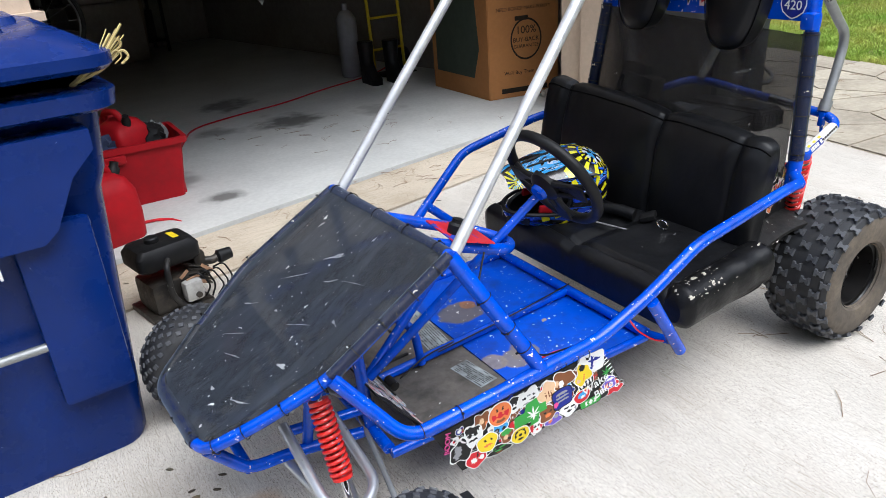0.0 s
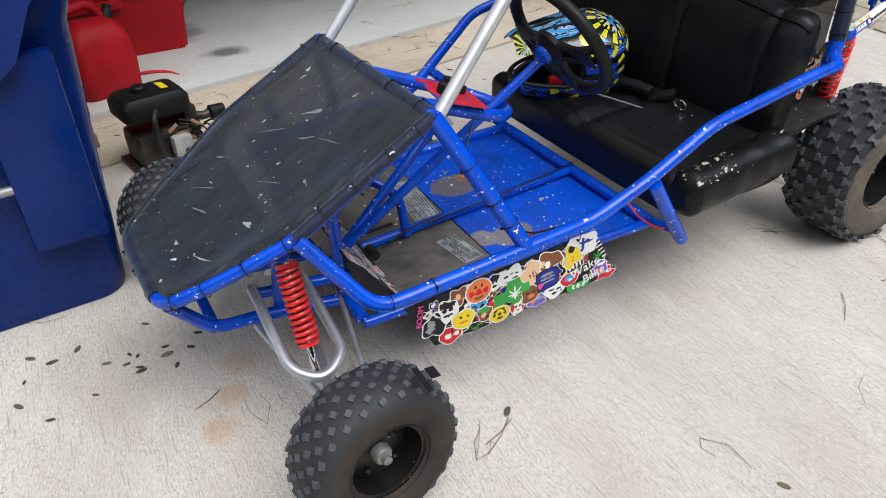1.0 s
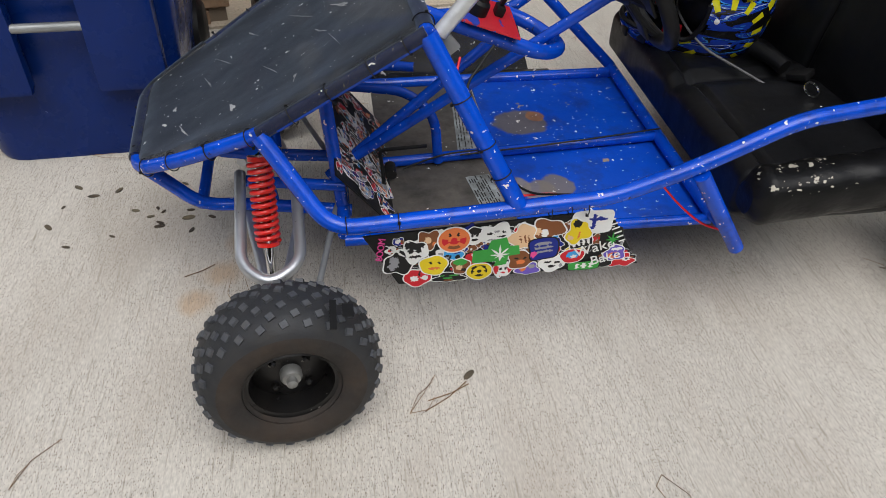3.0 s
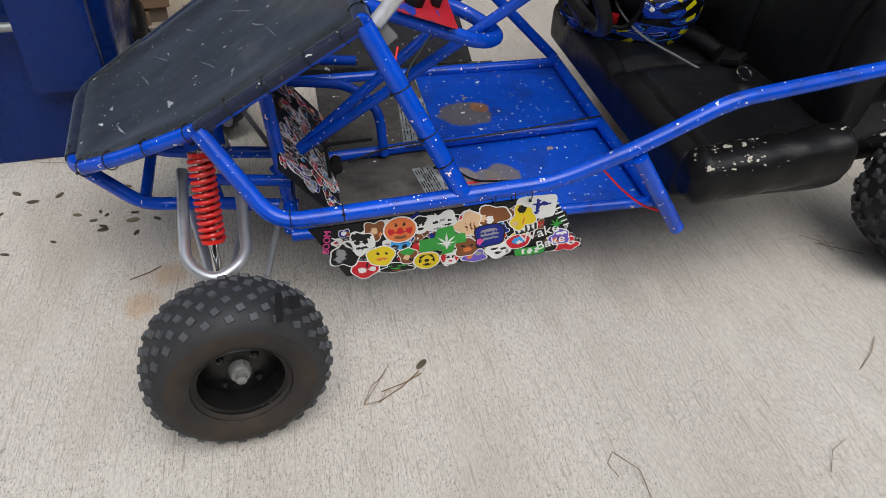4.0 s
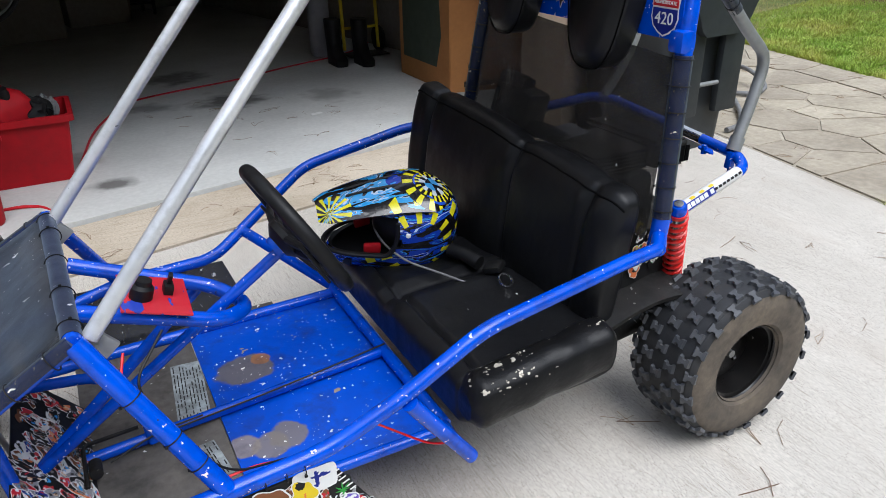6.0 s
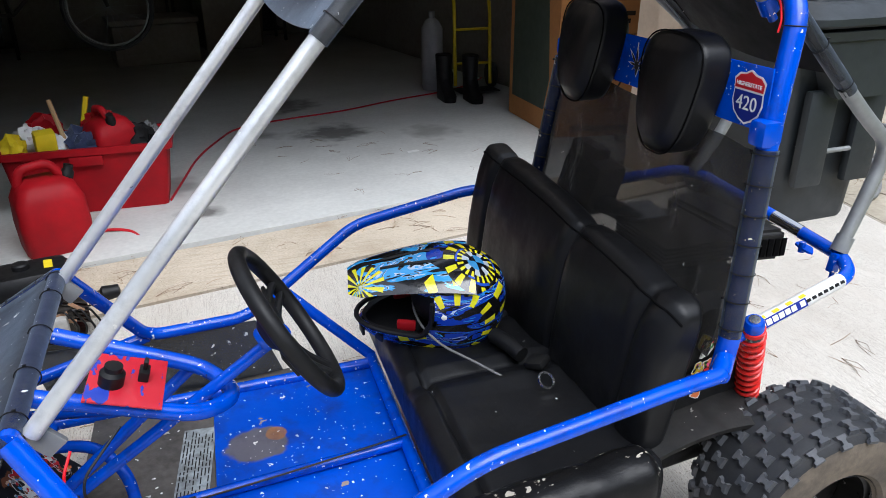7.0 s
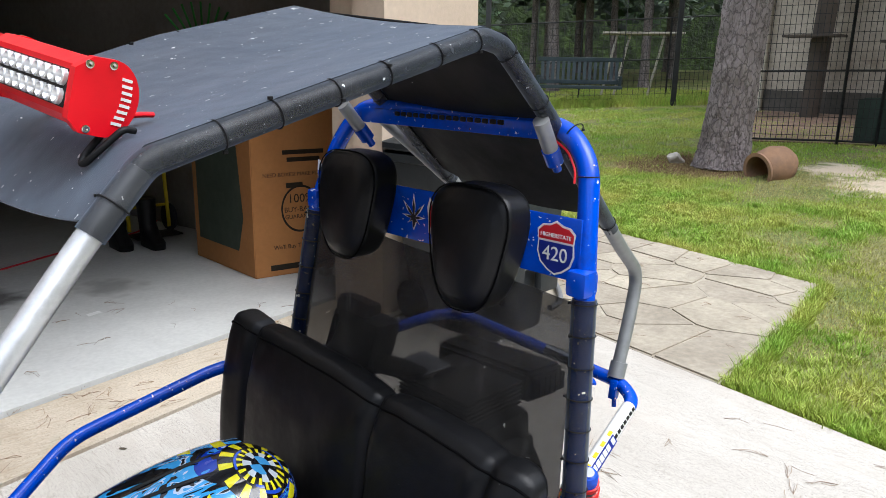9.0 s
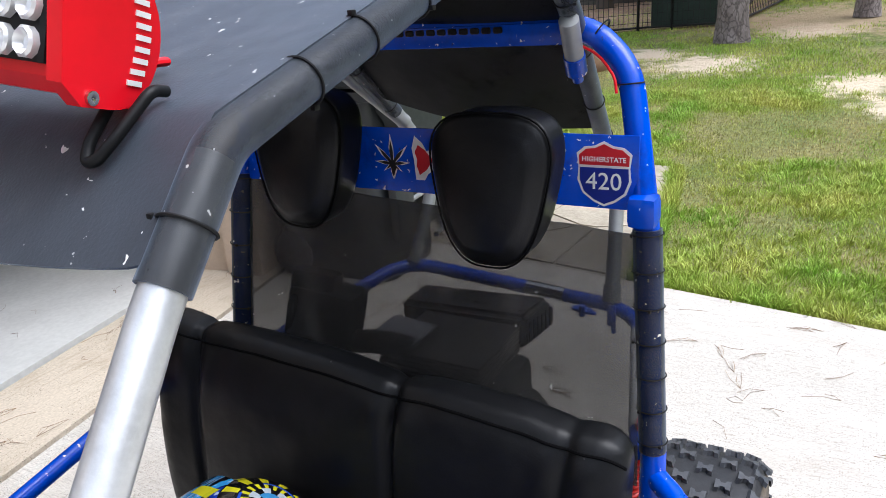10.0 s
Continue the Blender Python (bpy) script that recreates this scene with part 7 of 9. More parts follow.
for k in range(5):
    bm = B()
    r2 = random.Random(70 + k)
    a = Vector((0.06 + 0.03 * k, -0.12, 0.16 + 0.02 * r2.random()))
    add_tube(bm, [a, a + Vector((0.03, -0.05, 0.06 * r2.random())), a + Vector((0.07, -0.04 - 0.03 * r2.random(), -0.06)), a + Vector((0.05, -0.02, -0.12))], 0.0045, 0.03, 6)
    epart("hose", bm, M_BLACKPL)
bm = B()
add_lathe(bm, [(0.0, 0), (0.022, 0), (0.034, 0.01), (0.028, 0.075), (0.0, 0.08)], along((0.235, -0.05, 0.185), (0.40, -0.06, 0.19)), 20)
epart("air_filter", bm, M_BLACKPL, "cone air filter")

# ---- garage shell ----
ROOM = 2.6
bm = B()
hbox(bm, -2.2, -0.40, -0.48, -0.25, 1.19, 2.9)
hbox(bm, -2.2, -0.425, -0.462, -0.25, -0.05, 1.17, 1)
hbox(bm, -0.46, -0.40, -0.25, 0.0, -0.05, 2.9)
wall_w = thing("wall_1", bm, (M_STUCCO, M_JOINT), "beige stucco garage front over brick", "wall", kind="structure", smooth=0)
bm = B()
hbox(bm, 3.06, 4.0, -0.48, -0.25, 1.40, 2.9)
hbox(bm, 3.06, 3.30, -0.462, -0.25, -0.05, 1.38)
hbox(bm, 3.30, 3.98, -0.462, -0.25, -0.05, 1.38, 1)
hbox(bm, 3.82, 4.0, -0.25, 7.2, -0.05, 2.9)
hbox(bm, 3.10, 3.20, -0.25, -0.05, -0.05, 2.9)
wall_e = thing("wall_2", bm, (M_STUCCO, M_JOINT), "beige stucco garage corner over brick", "wall", kind="structure", smooth=0)
bm = B()
hbox(bm, -0.40, 3.06, -0.46, -0.25, 2.12, 2.9)
thing("wall_3", bm, M_STUCCO, "stucco lintel above the open garage door", "wall", kind="structure", smooth=0)
bm = B()
hbox(bm, -2.25, -2.15, -0.25, 7.2, -0.05, 2.6)
hbox(bm, -2.15, 3.82, 7.1, 7.2, -0.05, 2.6)
hbox(bm, 3.79, 3.815, -0.2, 7.1, 0.02, 2.5)
hbox(bm, -2.15, -0.46, -0.245, -0.2, 0.02, 2.5)
thing("wall_4", bm, M_INWALL, "dim unpainted garage inner walls", "wall", kind="structure", smooth=0)
bm = B()
hbox(bm, -2.3, 4.05, -0.25, 7.25, ROOM, ROOM + 0.1)
thing("ceiling", bm, M_INWALL, "dim garage ceiling", "ceiling", kind="structure", smooth=0)
bm = B()
hbox(bm, -2.6, 4.4, -0.6, 7.5, 2.9, 3.0)
thing("roof_slab", bm, M_WOODDARK, "brown roof edge above the garage", "roof", kind="structure", smooth=0)
bm = B()
add_tube(bm, [house(3.215, -0.1, 0.0), house(3.215, -0.1, 2.1)], 0.02, 0, 8)
thing("door_track", bm, M_GALV, "galvanised garage door track", "door track", kind="structure")
# a metal bracket on the stucco
bm = B()
hbox(bm, 3.80, 3.83, -0.495, -0.478, 1.46, 1.66)
thing("wall_bracket", bm, M_BLACKMETAL, "rusty iron strap on the stucco wall", "bracket")
# stucco ledge strips above the brick
bm = B()
hbox(bm, 3.04, 4.03, -0.52, -0.25, 1.375, 1.405)
thing("trim", bm, M_STUCCO, "stucco band above the brick course", "trim", kind="structure", smooth=0)
bm = B()
hbox(bm, -2.2, -0.37, -0.52, -0.25, 1.165, 1.195)
thing("trim", bm, M_STUCCO, "stucco band above the brick course", "trim", kind="structure", smooth=0)

# ---- cardboard box ----
box_at = Vector((2.895, 3.86, 0.018))
cb = holder("cardboard_box", (3.2, 4.25, 0.018), "tall brown cardboard moving box with dark print", "box")
ux, uy = Vector((0.985, -0.17, 0)).normalized(), Vector((0.0, 1, 0))
BW, BD, BH = 0.64, 0.86, 1.30


def bx(a, b, z):
    return box_at + ux * a + uy * b + Vector((0, 0, z))


bm = B()
loft(bm, [[bx(0, 0, z), bx(BW, 0, z), bx(BW, BD, z), bx(0, BD, z)] for z in (0.0, BH)])
bmesh.ops.bevel(bm, geom=bm.edges[:], offset=0.006, segments=2, affect="EDGES")
cbody = part("carton", bm, M_CARD, cb)
bm = B()
add_sheet(bm, lambda u, v: bx(BW * u, -0.0 - 0.05 * v, BH + 0.24 * v) + Vector((0, 0.10 * v, 0.03 * u * v)), 3, 3, 0.006)
part("flap", bm, M_CARD, cb, "open cardboard flap")
bm = B()
add_sheet(bm, lambda u, v: bx(-0.10 * v, 0.05 + (BD - 0.1) * u, BH + 0.16 * v), 3, 3, 0.006)
part("flap", bm, M_CARD, cb, "open cardboard flap")
bm = B()
fm = facing(bx(-0.0005, BD / 2, 0.70), -uy, (0, 0, 1))
add_plate(bm, [(-0.36, -0.54), (0.22, -0.54), (0.30, -0.3), (0.22, 0.42), (-0.36, 0.5)], 0.002, fm, 0)
part("print_block", bm, M_CARDGREEN, cbody, "dark green printed panel", 0)
fm = facing(bx(BW / 2, -0.001, 0.0), ux, (0, 0, 1))


def on_box(x, z, spin=0):
    return fm @ pose(x, z, 0.001, 0, 0, spin)


bm = B()
add_text(bm, "100%", 0.085, on_box(0.02, 0.53, 0))
add_text(bm, "BUY-BACK", 0.05, on_box(0.02, 0.455, 0))
add_text(bm, "GUARANTEE", 0.04, on_box(0.02, 0.405, 0))
add_text(bm, "NEED BOXES? MAKE PLENTY", 0.038, on_box(0.0, 0.70, 0))
add_text(bm, "We'll Buy Them Back", 0.042, on_box(0.0, 0.20, 0))
add_box(bm, (0.42, 0.04, 0.001), on_box(0.0, 0.06))
add_box(bm, (0.30, 0.03, 0.001), on_box(0.05, 0.85))
add_box(bm, (0.24, 0.03, 0.001), on_box(0.05, 0.80))
for r0, r1 in ((0.165, 0.150),):
    t2 = [2 * math.pi * i / 40 for i in range(40)]
    a1 = [bm.verts.new(on_box(0.02, 0.46) @ Vector((r0 * 0.86 * math.cos(t), r0 * math.sin(t), 0.0006))) for t in t2]
    a2 = [bm.verts.new(on_box(0.02, 0.46) @ Vector((r1 * 0.86 * math.cos(t), r1 * math.sin(t), 0.0006))) for t in t2]
    for i in range(40):
        j = (i + 1) % 40
        bm.faces.new((a1[i], a1[j], a2[j], a2[i]))
add_box(bm, (0.12, 0.035, 0.001), on_box(-0.02, 0.625))
part("box_print", bm, M_INK, cbody, "dark printed lettering and round guarantee stamp", 0)
bm = B()
for k in range(7):
    r2 = random.Random(40 + k)
    t = bmesh.new()
    bmesh.ops.create_icosphere(t, subdivisions=2, radius=0.05)
    for v in t.verts:
        v.co *= 0.7 + 0.6 * noise.noise(v.co * 30 + Vector((k, 0, 0)))
    put(bm, t, Matrix.Translation((3.30 + 0.06 * k, 3.64 - 0.05 * (k % 2), 0.05)))
thing("crumpled_rags", bm, M_STONE, "crumpled pale rags beside the box", "rag")

# ---- red crate, petrol cans, cord ----
crate = holder("storage_crate", (0.03, 3.47, 0.018), "red plastic storage crate full of tools and cans", "crate")
bm = B()
W0, D0, HC2 = 0.80, 0.40, 0.34
cx, cy = -0.07, 3.48


def cring(w, d, z):
    return [Vector((cx + x, cy + y, z)) for x, y in rounded(w, d, 0.03)]


loft(bm, [cring(W0 * 0.9, D0 * 0.9, 0.02), cring(W0, D0, HC2), cring(W0 + 0.05, D0 + 0.05, HC2), cring(W0 + 0.05, D0 + 0.05, HC2 + 0.035), cring(W0, D0, HC2 + 0.035), cring(W0 - 0.01, D0 - 0.01, HC2), cring(W0 * 0.88, D0 * 0.88, 0.05)], cap=False)
bm.faces.new([v for v in bm.verts][-24:])
bm.faces.new([v for v in bm.verts][:24][::-1])
part("tub", bm, M_REDCAN, crate)
bm = B()
add_box(bm, (0.16, 0.02, 0.05), Matrix.Translation((cx, cy - D0 / 2 - 0.018, HC2 - 0.03)), 0.006)
part("grip", bm, M_REDCAN, crate)


def petrol_can(at, yaw, mt, s=1.0, lean=0.0, label="red plastic petrol can with black cap"):
    m = pose(*at, lean, 0, yaw) @ Matrix.Scale(s, 4)
    ob = holder("petrol_can", at, label, "petrol can")

    def cp(n2, bm, mt2, lab="", par=None):
        for v in bm.verts:
            v.co = m @ v.co
        return part(n2, bm, mt2, par or ob, lab)

    bm = B()
    loft(bm, [[Vector((x, y, z)) for x, y in rounded(w, d, 0.045)] for w, d, z in ((0.24, 0.22, 0.0), (0.27, 0.25, 0.03), (0.28, 0.26, 0.14), (0.27, 0.25, 0.25), (0.22, 0.20, 0.31), (0.14, 0.13, 0.335))])
    body = cp("can_body", bm, mt)
    bm = B()
    add_tube(bm, [(-0.10, 0, 0.29), (-0.09, 0, 0.38), (0.03, 0, 0.395), (0.07, 0, 0.33)], 0.02, 0.05, 10)
    cp("can_handle", bm, mt)
    bm = B()
    add_lathe(bm, [(0, 0), (0.028, 0), (0.028, 0.045), (0.02, 0.055), (0.02, 0.075), (0, 0.075)], pose(0.085, 0, 0.30, 0, 20, 0), 16)
    cp("cap", bm, M_BLACKPL)
    return ob


petrol_can((-0.20, 2.87, 0.0), 20, M_REDCAN, 1.08)
petrol_can((0.08, 3.46, 0.20), -60, M_REDCAN, 0.9, 12, "red petrol can lying in the crate")
for k, (p, s, mt, lab) in enumerate((((-0.12, 3.5, 0.36), (0.12, 0.14, 0.10), M_CLOTH, "crumpled navy cloth in the crate"), ((0.24, 3.5, 0.36), (0.06, 0.08, 0.09), M_RUBBERGREY, "grey tool bag in the crate"),
                                    ((-0.22, 3.42, 0.36), (0.08, 0.09, 0.08), M_WHITE, "white printed bag in the crate"), ((-0.36, 3.5, 0.38), (0.09, 0.1, 0.10), M_WHITE, "white striped cloth in the crate"),
                                    ((-0.02, 3.56, 0.42), (0.10, 0.09, 0.11), M_REDCAN, "red cloth bag in the crate"), ((0.18, 3.42, 0.37), (0.10, 0.08, 0.10), M_BLACKPL, "black tool pouch in the crate"),
                                    ((-0.30, 3.58, 0.42), (0.12, 0.08, 0.11), M_REDCAN, "red folded jacket in the crate"), ((-0.05, 3.36, 0.36), (0.09, 0.07, 0.09), M_CLOTH, "navy work shirt in the crate"),
                                    ((-0.42, 3.40, 0.36), (0.07, 0.08, 0.09), M_YELLOW, "yellow rag in the crate"))):
    bm = B()
    t = bmesh.new()
    bmesh.ops.create_icosphere(t, subdivisions=3, radius=1)
    for v in t.verts:
        v.co *= 0.8 + 0.45 * noise.noise(v.co * 2.2 + Vector((k * 7, 0, 0)))
        v.co = Vector((v.co.x * s[0], v.co.y * s[1], v.co.z * s[2]))
    put(bm, t, Matrix.Translation(p))
    thing("rag", bm, mt, lab, "bundle")
bm = B()
add_tube(bm, [(-0.17, 3.42, 0.34), (-0.22, 3.45, 0.60)], 0.012, 0, 8)
thing("hammer_handle", bm, surface("ash_wood", (0.45, 0.3, 0.15), (0.38, 0.24, 0.12), 9, (0.6, 0.8), stretch=(1, 1, 0.2)), "wooden tool handle standing in the crate", "tool")
bm = B()
add_tube(bm, [(-0.12, 3.56, 0.36), (-0.06, 3.58, 0.58)], 0.014, 0, 8)
thing("yellow_tool", bm, M_YELLOW, "yellow tool handle standing in the crate", "tool")
bm = B()
add_box(bm, (0.10, 0.08, 0.12), pose(-0.26, 3.36, 0.40, 10, 0, 20), 0.012)
thing("yellow_bottle", bm, M_YELLOW, "yellow plastic oil bottle in the crate", "bottle")
bm = B()
add_tube(bm, [(0.30, 3.35, 0.024), (0.45, 4.2, 0.024), (0.71, 4.86, 0.024), (1.1, 5.02, 0.024), (1.58, 5.14, 0.024), (2.1, 5.42, 0.024), (2.6, 5.6, 0.024), (2.95, 5.83, 0.024), (3.2, 6.15, 0.024)], 0.007, 0.25, 8)
thing("extension_cord", bm, M_SIGNRED, "red extension cord lying across the garage floor", "cord")
bm = B()
add_tube(bm, [(-0.05, 2.98, 0.025), (0.04, 2.97, 0.03), (0.12, 2.95, 0.02), (0.16, 2.88, 0.012)], 0.008, 0.05, 8)
thing("red_strap", bm, M_SIGNRED, "red strap lying by the petrol can", "strap")
bm = B()
add_plate(bm, [(0, 0), (0.09, 0.01), (0.085, 0.05), (0.01, 0.045)], 0.001, pose(1.80, 3.82, 0.0185, 0, 0, 10))
thing("paper_scrap", bm, M_WHITE, "white paper scrap on the garage floor", "paper")


# ---- dark things deep in the garage ----
def bicycle(m):
    ob = holder("bicycle", m.translation, "dark bicycle hung on cords from the garage ceiling", "bicycle")

    def p2(n2, bm, mt, lab=""):
        for v in bm.verts:
            v.co = m @ v.co
        return part(n2, bm, mt, ob, lab)

    for x in (-0.52, 0.52):
        bm = B()
        add_tube(bm, [Vector((x + 0.31 * math.cos(t), 0, 0.33 + 0.31 * math.sin(t))) for t in [2 * math.pi * i / 40 for i in range(40)]], 0.02, 0, 8, closed=True)
        w2 = p2("tyre", bm, M_TYRE)
        bm = B()
        add_tube(bm, [Vector((x + 0.285 * math.cos(t), 0, 0.33 + 0.285 * math.sin(t))) for t in [2 * math.pi * i / 40 for i in range(40)]], 0.009, 0, 8, closed=True)
        for k in range(14):
            a = 2 * math.pi * k / 14
            add_tube(bm, [(x, 0, 0.33), (x + 0.285 * math.cos(a), 0, 0.33 + 0.285 * math.sin(a))], 0.0018, 0, 4)
        p2("rim", bm, M_GALV)
    bm = B()
    for pts in (((-0.52, 0, 0.33), (-0.12, 0, 0.30), (0.38, 0, 0.78)), ((-0.52, 0, 0.33), (-0.20, 0, 0.74), (0.36, 0, 0.82)), ((-0.12, 0, 0.30), (-0.22, 0, 0.86)), ((0.34, 0, 0.9), (0.52, 0, 0.33))):
        add_tube(bm, pts, 0.015, 0, 8)
    p2("bicycle_frame", bm, M_BLACKMETAL)
    bm = B()
    add_tube(bm, [(0.30, -0.28, 0.98), (0.36, -0.1, 0.94), (0.36, 0.1, 0.94), (0.30, 0.28, 0.98)], 0.012, 0.05, 8)
    p2("handlebar", bm, M_BLACKMETAL)
    bm = B()
    add_box(bm, (0.25, 0.13, 0.05), Matrix.Translation((-0.24, 0, 0.88)), 0.02)
    p2("saddle", bm, M_BLACKPL)
    for x, z in ((-0.22, 0.80), (0.35, 0.86)):
        bm = B()
        add_tube(bm, [(x, 0, z), (x, 0, ROOM - m.translation.z)], 0.005, 0, 6)
        p2("hanging_cord", bm, M_BLACKPL)


def hpose(u, v, z, yaw=0):
    p = house(u, v, z)
    return pose(p.x, p.y, p.z, 0, 0, 11 + yaw)


bicycle(hpose(-0.05, 2.85, 0.54, 0))
# steel shelf unit at the back wall with dark boxes
def shelf_unit(u, v, w, d, hgt):
    m = hpose(u, v, 0.018)
    ob = holder("shelf_unit", m.translation, "dark steel shelf unit loaded with boxes", "shelf")

    def p2(n2, bm, mt, lab=""):
        for q in bm.verts:
            q.co = m @ q.co
        return part(n2, bm, mt, ob, lab)

    for sx in (-1, 1):
        for sy in (-1, 1):
            bm = B()
            add_box(bm, (0.035, 0.035, hgt), Matrix.Translation((sx * w / 2, sy * d / 2, hgt / 2)), 0.003, segs=1)
            p2("post", bm, M_BLACKMETAL)
    for k in range(4):
        bm = B()
        add_box(bm, (w, d, 0.025), Matrix.Translation((0, 0, 0.15 + k * (hgt - 0.2) / 3)), 0.003, segs=1)
        p2("shelf", bm, M_BLACKMETAL)


shelf_unit(-1.0, 6.7, 1.4, 0.45, 1.9)
shelf_unit(2.2, 6.7, 1.4, 0.45, 1.9)
r3 = random.Random(77)
for u0 in (-1.0, 2.2):
    for k in range(3):
        for q in range(3):
            w, d, g = r3.uniform(0.25, 0.4), r3.uniform(0.25, 0.38), r3.uniform(0.2, 0.4)
            bm = B()
            add_box(bm, (w, d, g), hpose(u0 - 0.45 + q * 0.45, 6.7, 0.018 + 0.165 + k * 0.567 + g / 2), 0.006, segs=1)
            thing("carton", bm, r3.choice((M_BLACKPL, M_INWALL, M_BLACKMETAL, M_BLACKPL)), "closed dark storage box on a steel shelf", "box", "boxes on the garage shelves")
# boards and a rake leaning at the back of the garage
M_BOARD = surface("dusty_board", (0.2, 0.16, 0.12), (0.14, 0.11, 0.08), 5, (0.75, 0.9), stretch=(1, 1, 0.15), bump=(30, 0.3, 0.004))
for u, v, wd, hh, lean in ((1.95, 6.2, 0.09, 2.0, 5), (2.5, 6.1, 0.12, 2.25, 4)):
    bm = B()
    add_box(bm, (wd, 0.03, hh), hpose(u, v, 0.03 + hh / 2) @ pose(0, 0, 0, 0, lean, 0), 0.004, segs=1)
    thing("plank", bm, M_BOARD, "dusty wooden plank leaning in the garage", "plank", "planks in the garage")
rk = holder("leaf_rake", house(3.5, 1.66, 0.018), "green leaf rake standing head up in the garage", "rake")
rp = house(3.5, 1.66, 0.018)
bm = B()
add_tube(bm, [rp, rp + Vector((0.05, 0.05, 1.45))], 0.013, 0, 8)
part("handle", bm, M_BOARD, rk)
for k in range(9):
    a = radians(-42 + k * 10.5)
    bm = B()
    add_tube(bm, [rp + Vector((0.05, 0.05, 1.45)), rp + Vector((0.05 + 0.42 * math.sin(a), 0.05, 1.45 + 0.42 * math.cos(a)))], 0.008, 0, 6)
    part("tine", bm, M_GREEN, rk)
# hand truck, boots and a tall white bottle beside the box
ht = holder("hand_truck", house(3.40, 2.35, 0.018), "yellow hand truck standing behind the box", "hand truck")
hm = hpose(3.40, 2.35, 0.018, -10)


def hp2(n2, bm, mt, lab=""):
    for q in bm.verts:
        q.co = hm @ q.co
    return part(n2, bm, mt, ht, lab)


for s in (-1, 1):
    bm = B()
    add_tube(bm, [(s * 0.17, 0, 0.06), (s * 0.17, 0.04, 0.7), (s * 0.15, 0.16, 1.25)], 0.016, 0.1, 8)
    hp2("side_tube", bm, M_YELLOW)
    bm = B()
    add_lathe(bm, [(0, -0.025), (0.11, -0.025), (0.125, 0), (0.11, 0.025), (0, 0.025)], Matrix.Translation((s * 0.22, 0.10, 0.125)) @ pose(0, 0, 0, 0, 90, 0), 20)
    hp2("wheel", bm, M_TYRE)
for z in (0.25, 0.55, 0.85, 1.1):
    bm = B()
    add_tube(bm, [(-0.17, 0.02 + 0.05 * z, z), (0.17, 0.02 + 0.05 * z, z)], 0.012, 0, 8)
    hp2("cross_bar", bm, M_YELLOW)
bm = B()
add_box(bm, (0.38, 0.22, 0.012), Matrix.Translation((0, -0.10, 0.03)), 0.002)
hp2("toe_plate", bm, M_BLACKMETAL)
for k, (u, v) in enumerate(((3.02, 2.2), (3.2, 2.05))):
    bm = B()
    p = house(u, v, 0.018)
    loft(bm, [[p + Vector((x, y + dy, z)) for x, y in rounded(w, d, min(w, d) * 0.45)] for w, d, z, dy in ((0.11, 0.29, 0, -0.06), (0.115, 0.30, 0.05, -0.06), (0.11, 0.2, 0.11, -0.01), (0.12, 0.14, 0.18, 0.02), (0.14, 0.16, 0.38, 0.02), (0.13, 0.15, 0.385, 0.02))])
    thing("rubber_boot", bm, M_BLACKPL, "black rubber boot on the garage floor", "boot", "boots in the garage")
bm = B()
p = house(3.12, 2.62, 0.018)
add_lathe(bm, [(0, 0), (0.09, 0), (0.1, 0.02), (0.1, 0.55), (0.06, 0.62), (0.03, 0.64), (0.03, 0.70), (0, 0.70)], Matrix.Translation(p), 20)
thing("gas_bottle", bm, M_GREYPR, "tall pale grey bottle standing in the garage", "bottle")
bm = B()
p = house(2.62, 3.3, 0.0)
add_plate(bm, [(-0.09, 0), (0.0, -0.14), (0.10, 0.0), (0.0, 0.13)], 0.002, facing((p.x, p.y, 0.88), (0.98, 0.19, 0), (0, 0, 1)))
thing("hanging_card", bm, M_WHITE, "white card hung among the garage things", "card")
for u, v, w, d, g, mt, lab in ((2.1, 6.3, 0.7, 0.6, 0.85, M_BLACKPL, "black lidded storage tote in the garage"), (-1.5, 3.2, 0.7, 0.9, 1.1, M_BLACKMETAL, "dark tool cabinet against the garage wall"),
                               (1.1, 5.6, 0.9, 0.6, 0.5, M_BLACKPL, "black storage trunk on the garage floor")):
    bm = B()
    tote = holder("storage_tote", hpose(u, v, 0.018).translation, lab, "tote")
    add_box(bm, (w, d, g * 0.86), hpose(u, v, 0.018 + g * 0.43), 0.03)
    part("tub", bm, M_INWALL, tote)
    bm = B()
    add_box(bm, (w + 0.04, d + 0.04, g * 0.12), hpose(u, v, 0.018 + g * 0.93), 0.02)
    part("lid", bm, M_INWALL, tote)


# ---- yard beyond the drive ----
def ground_z(x, y):
    return lift(x, y) - 0.035


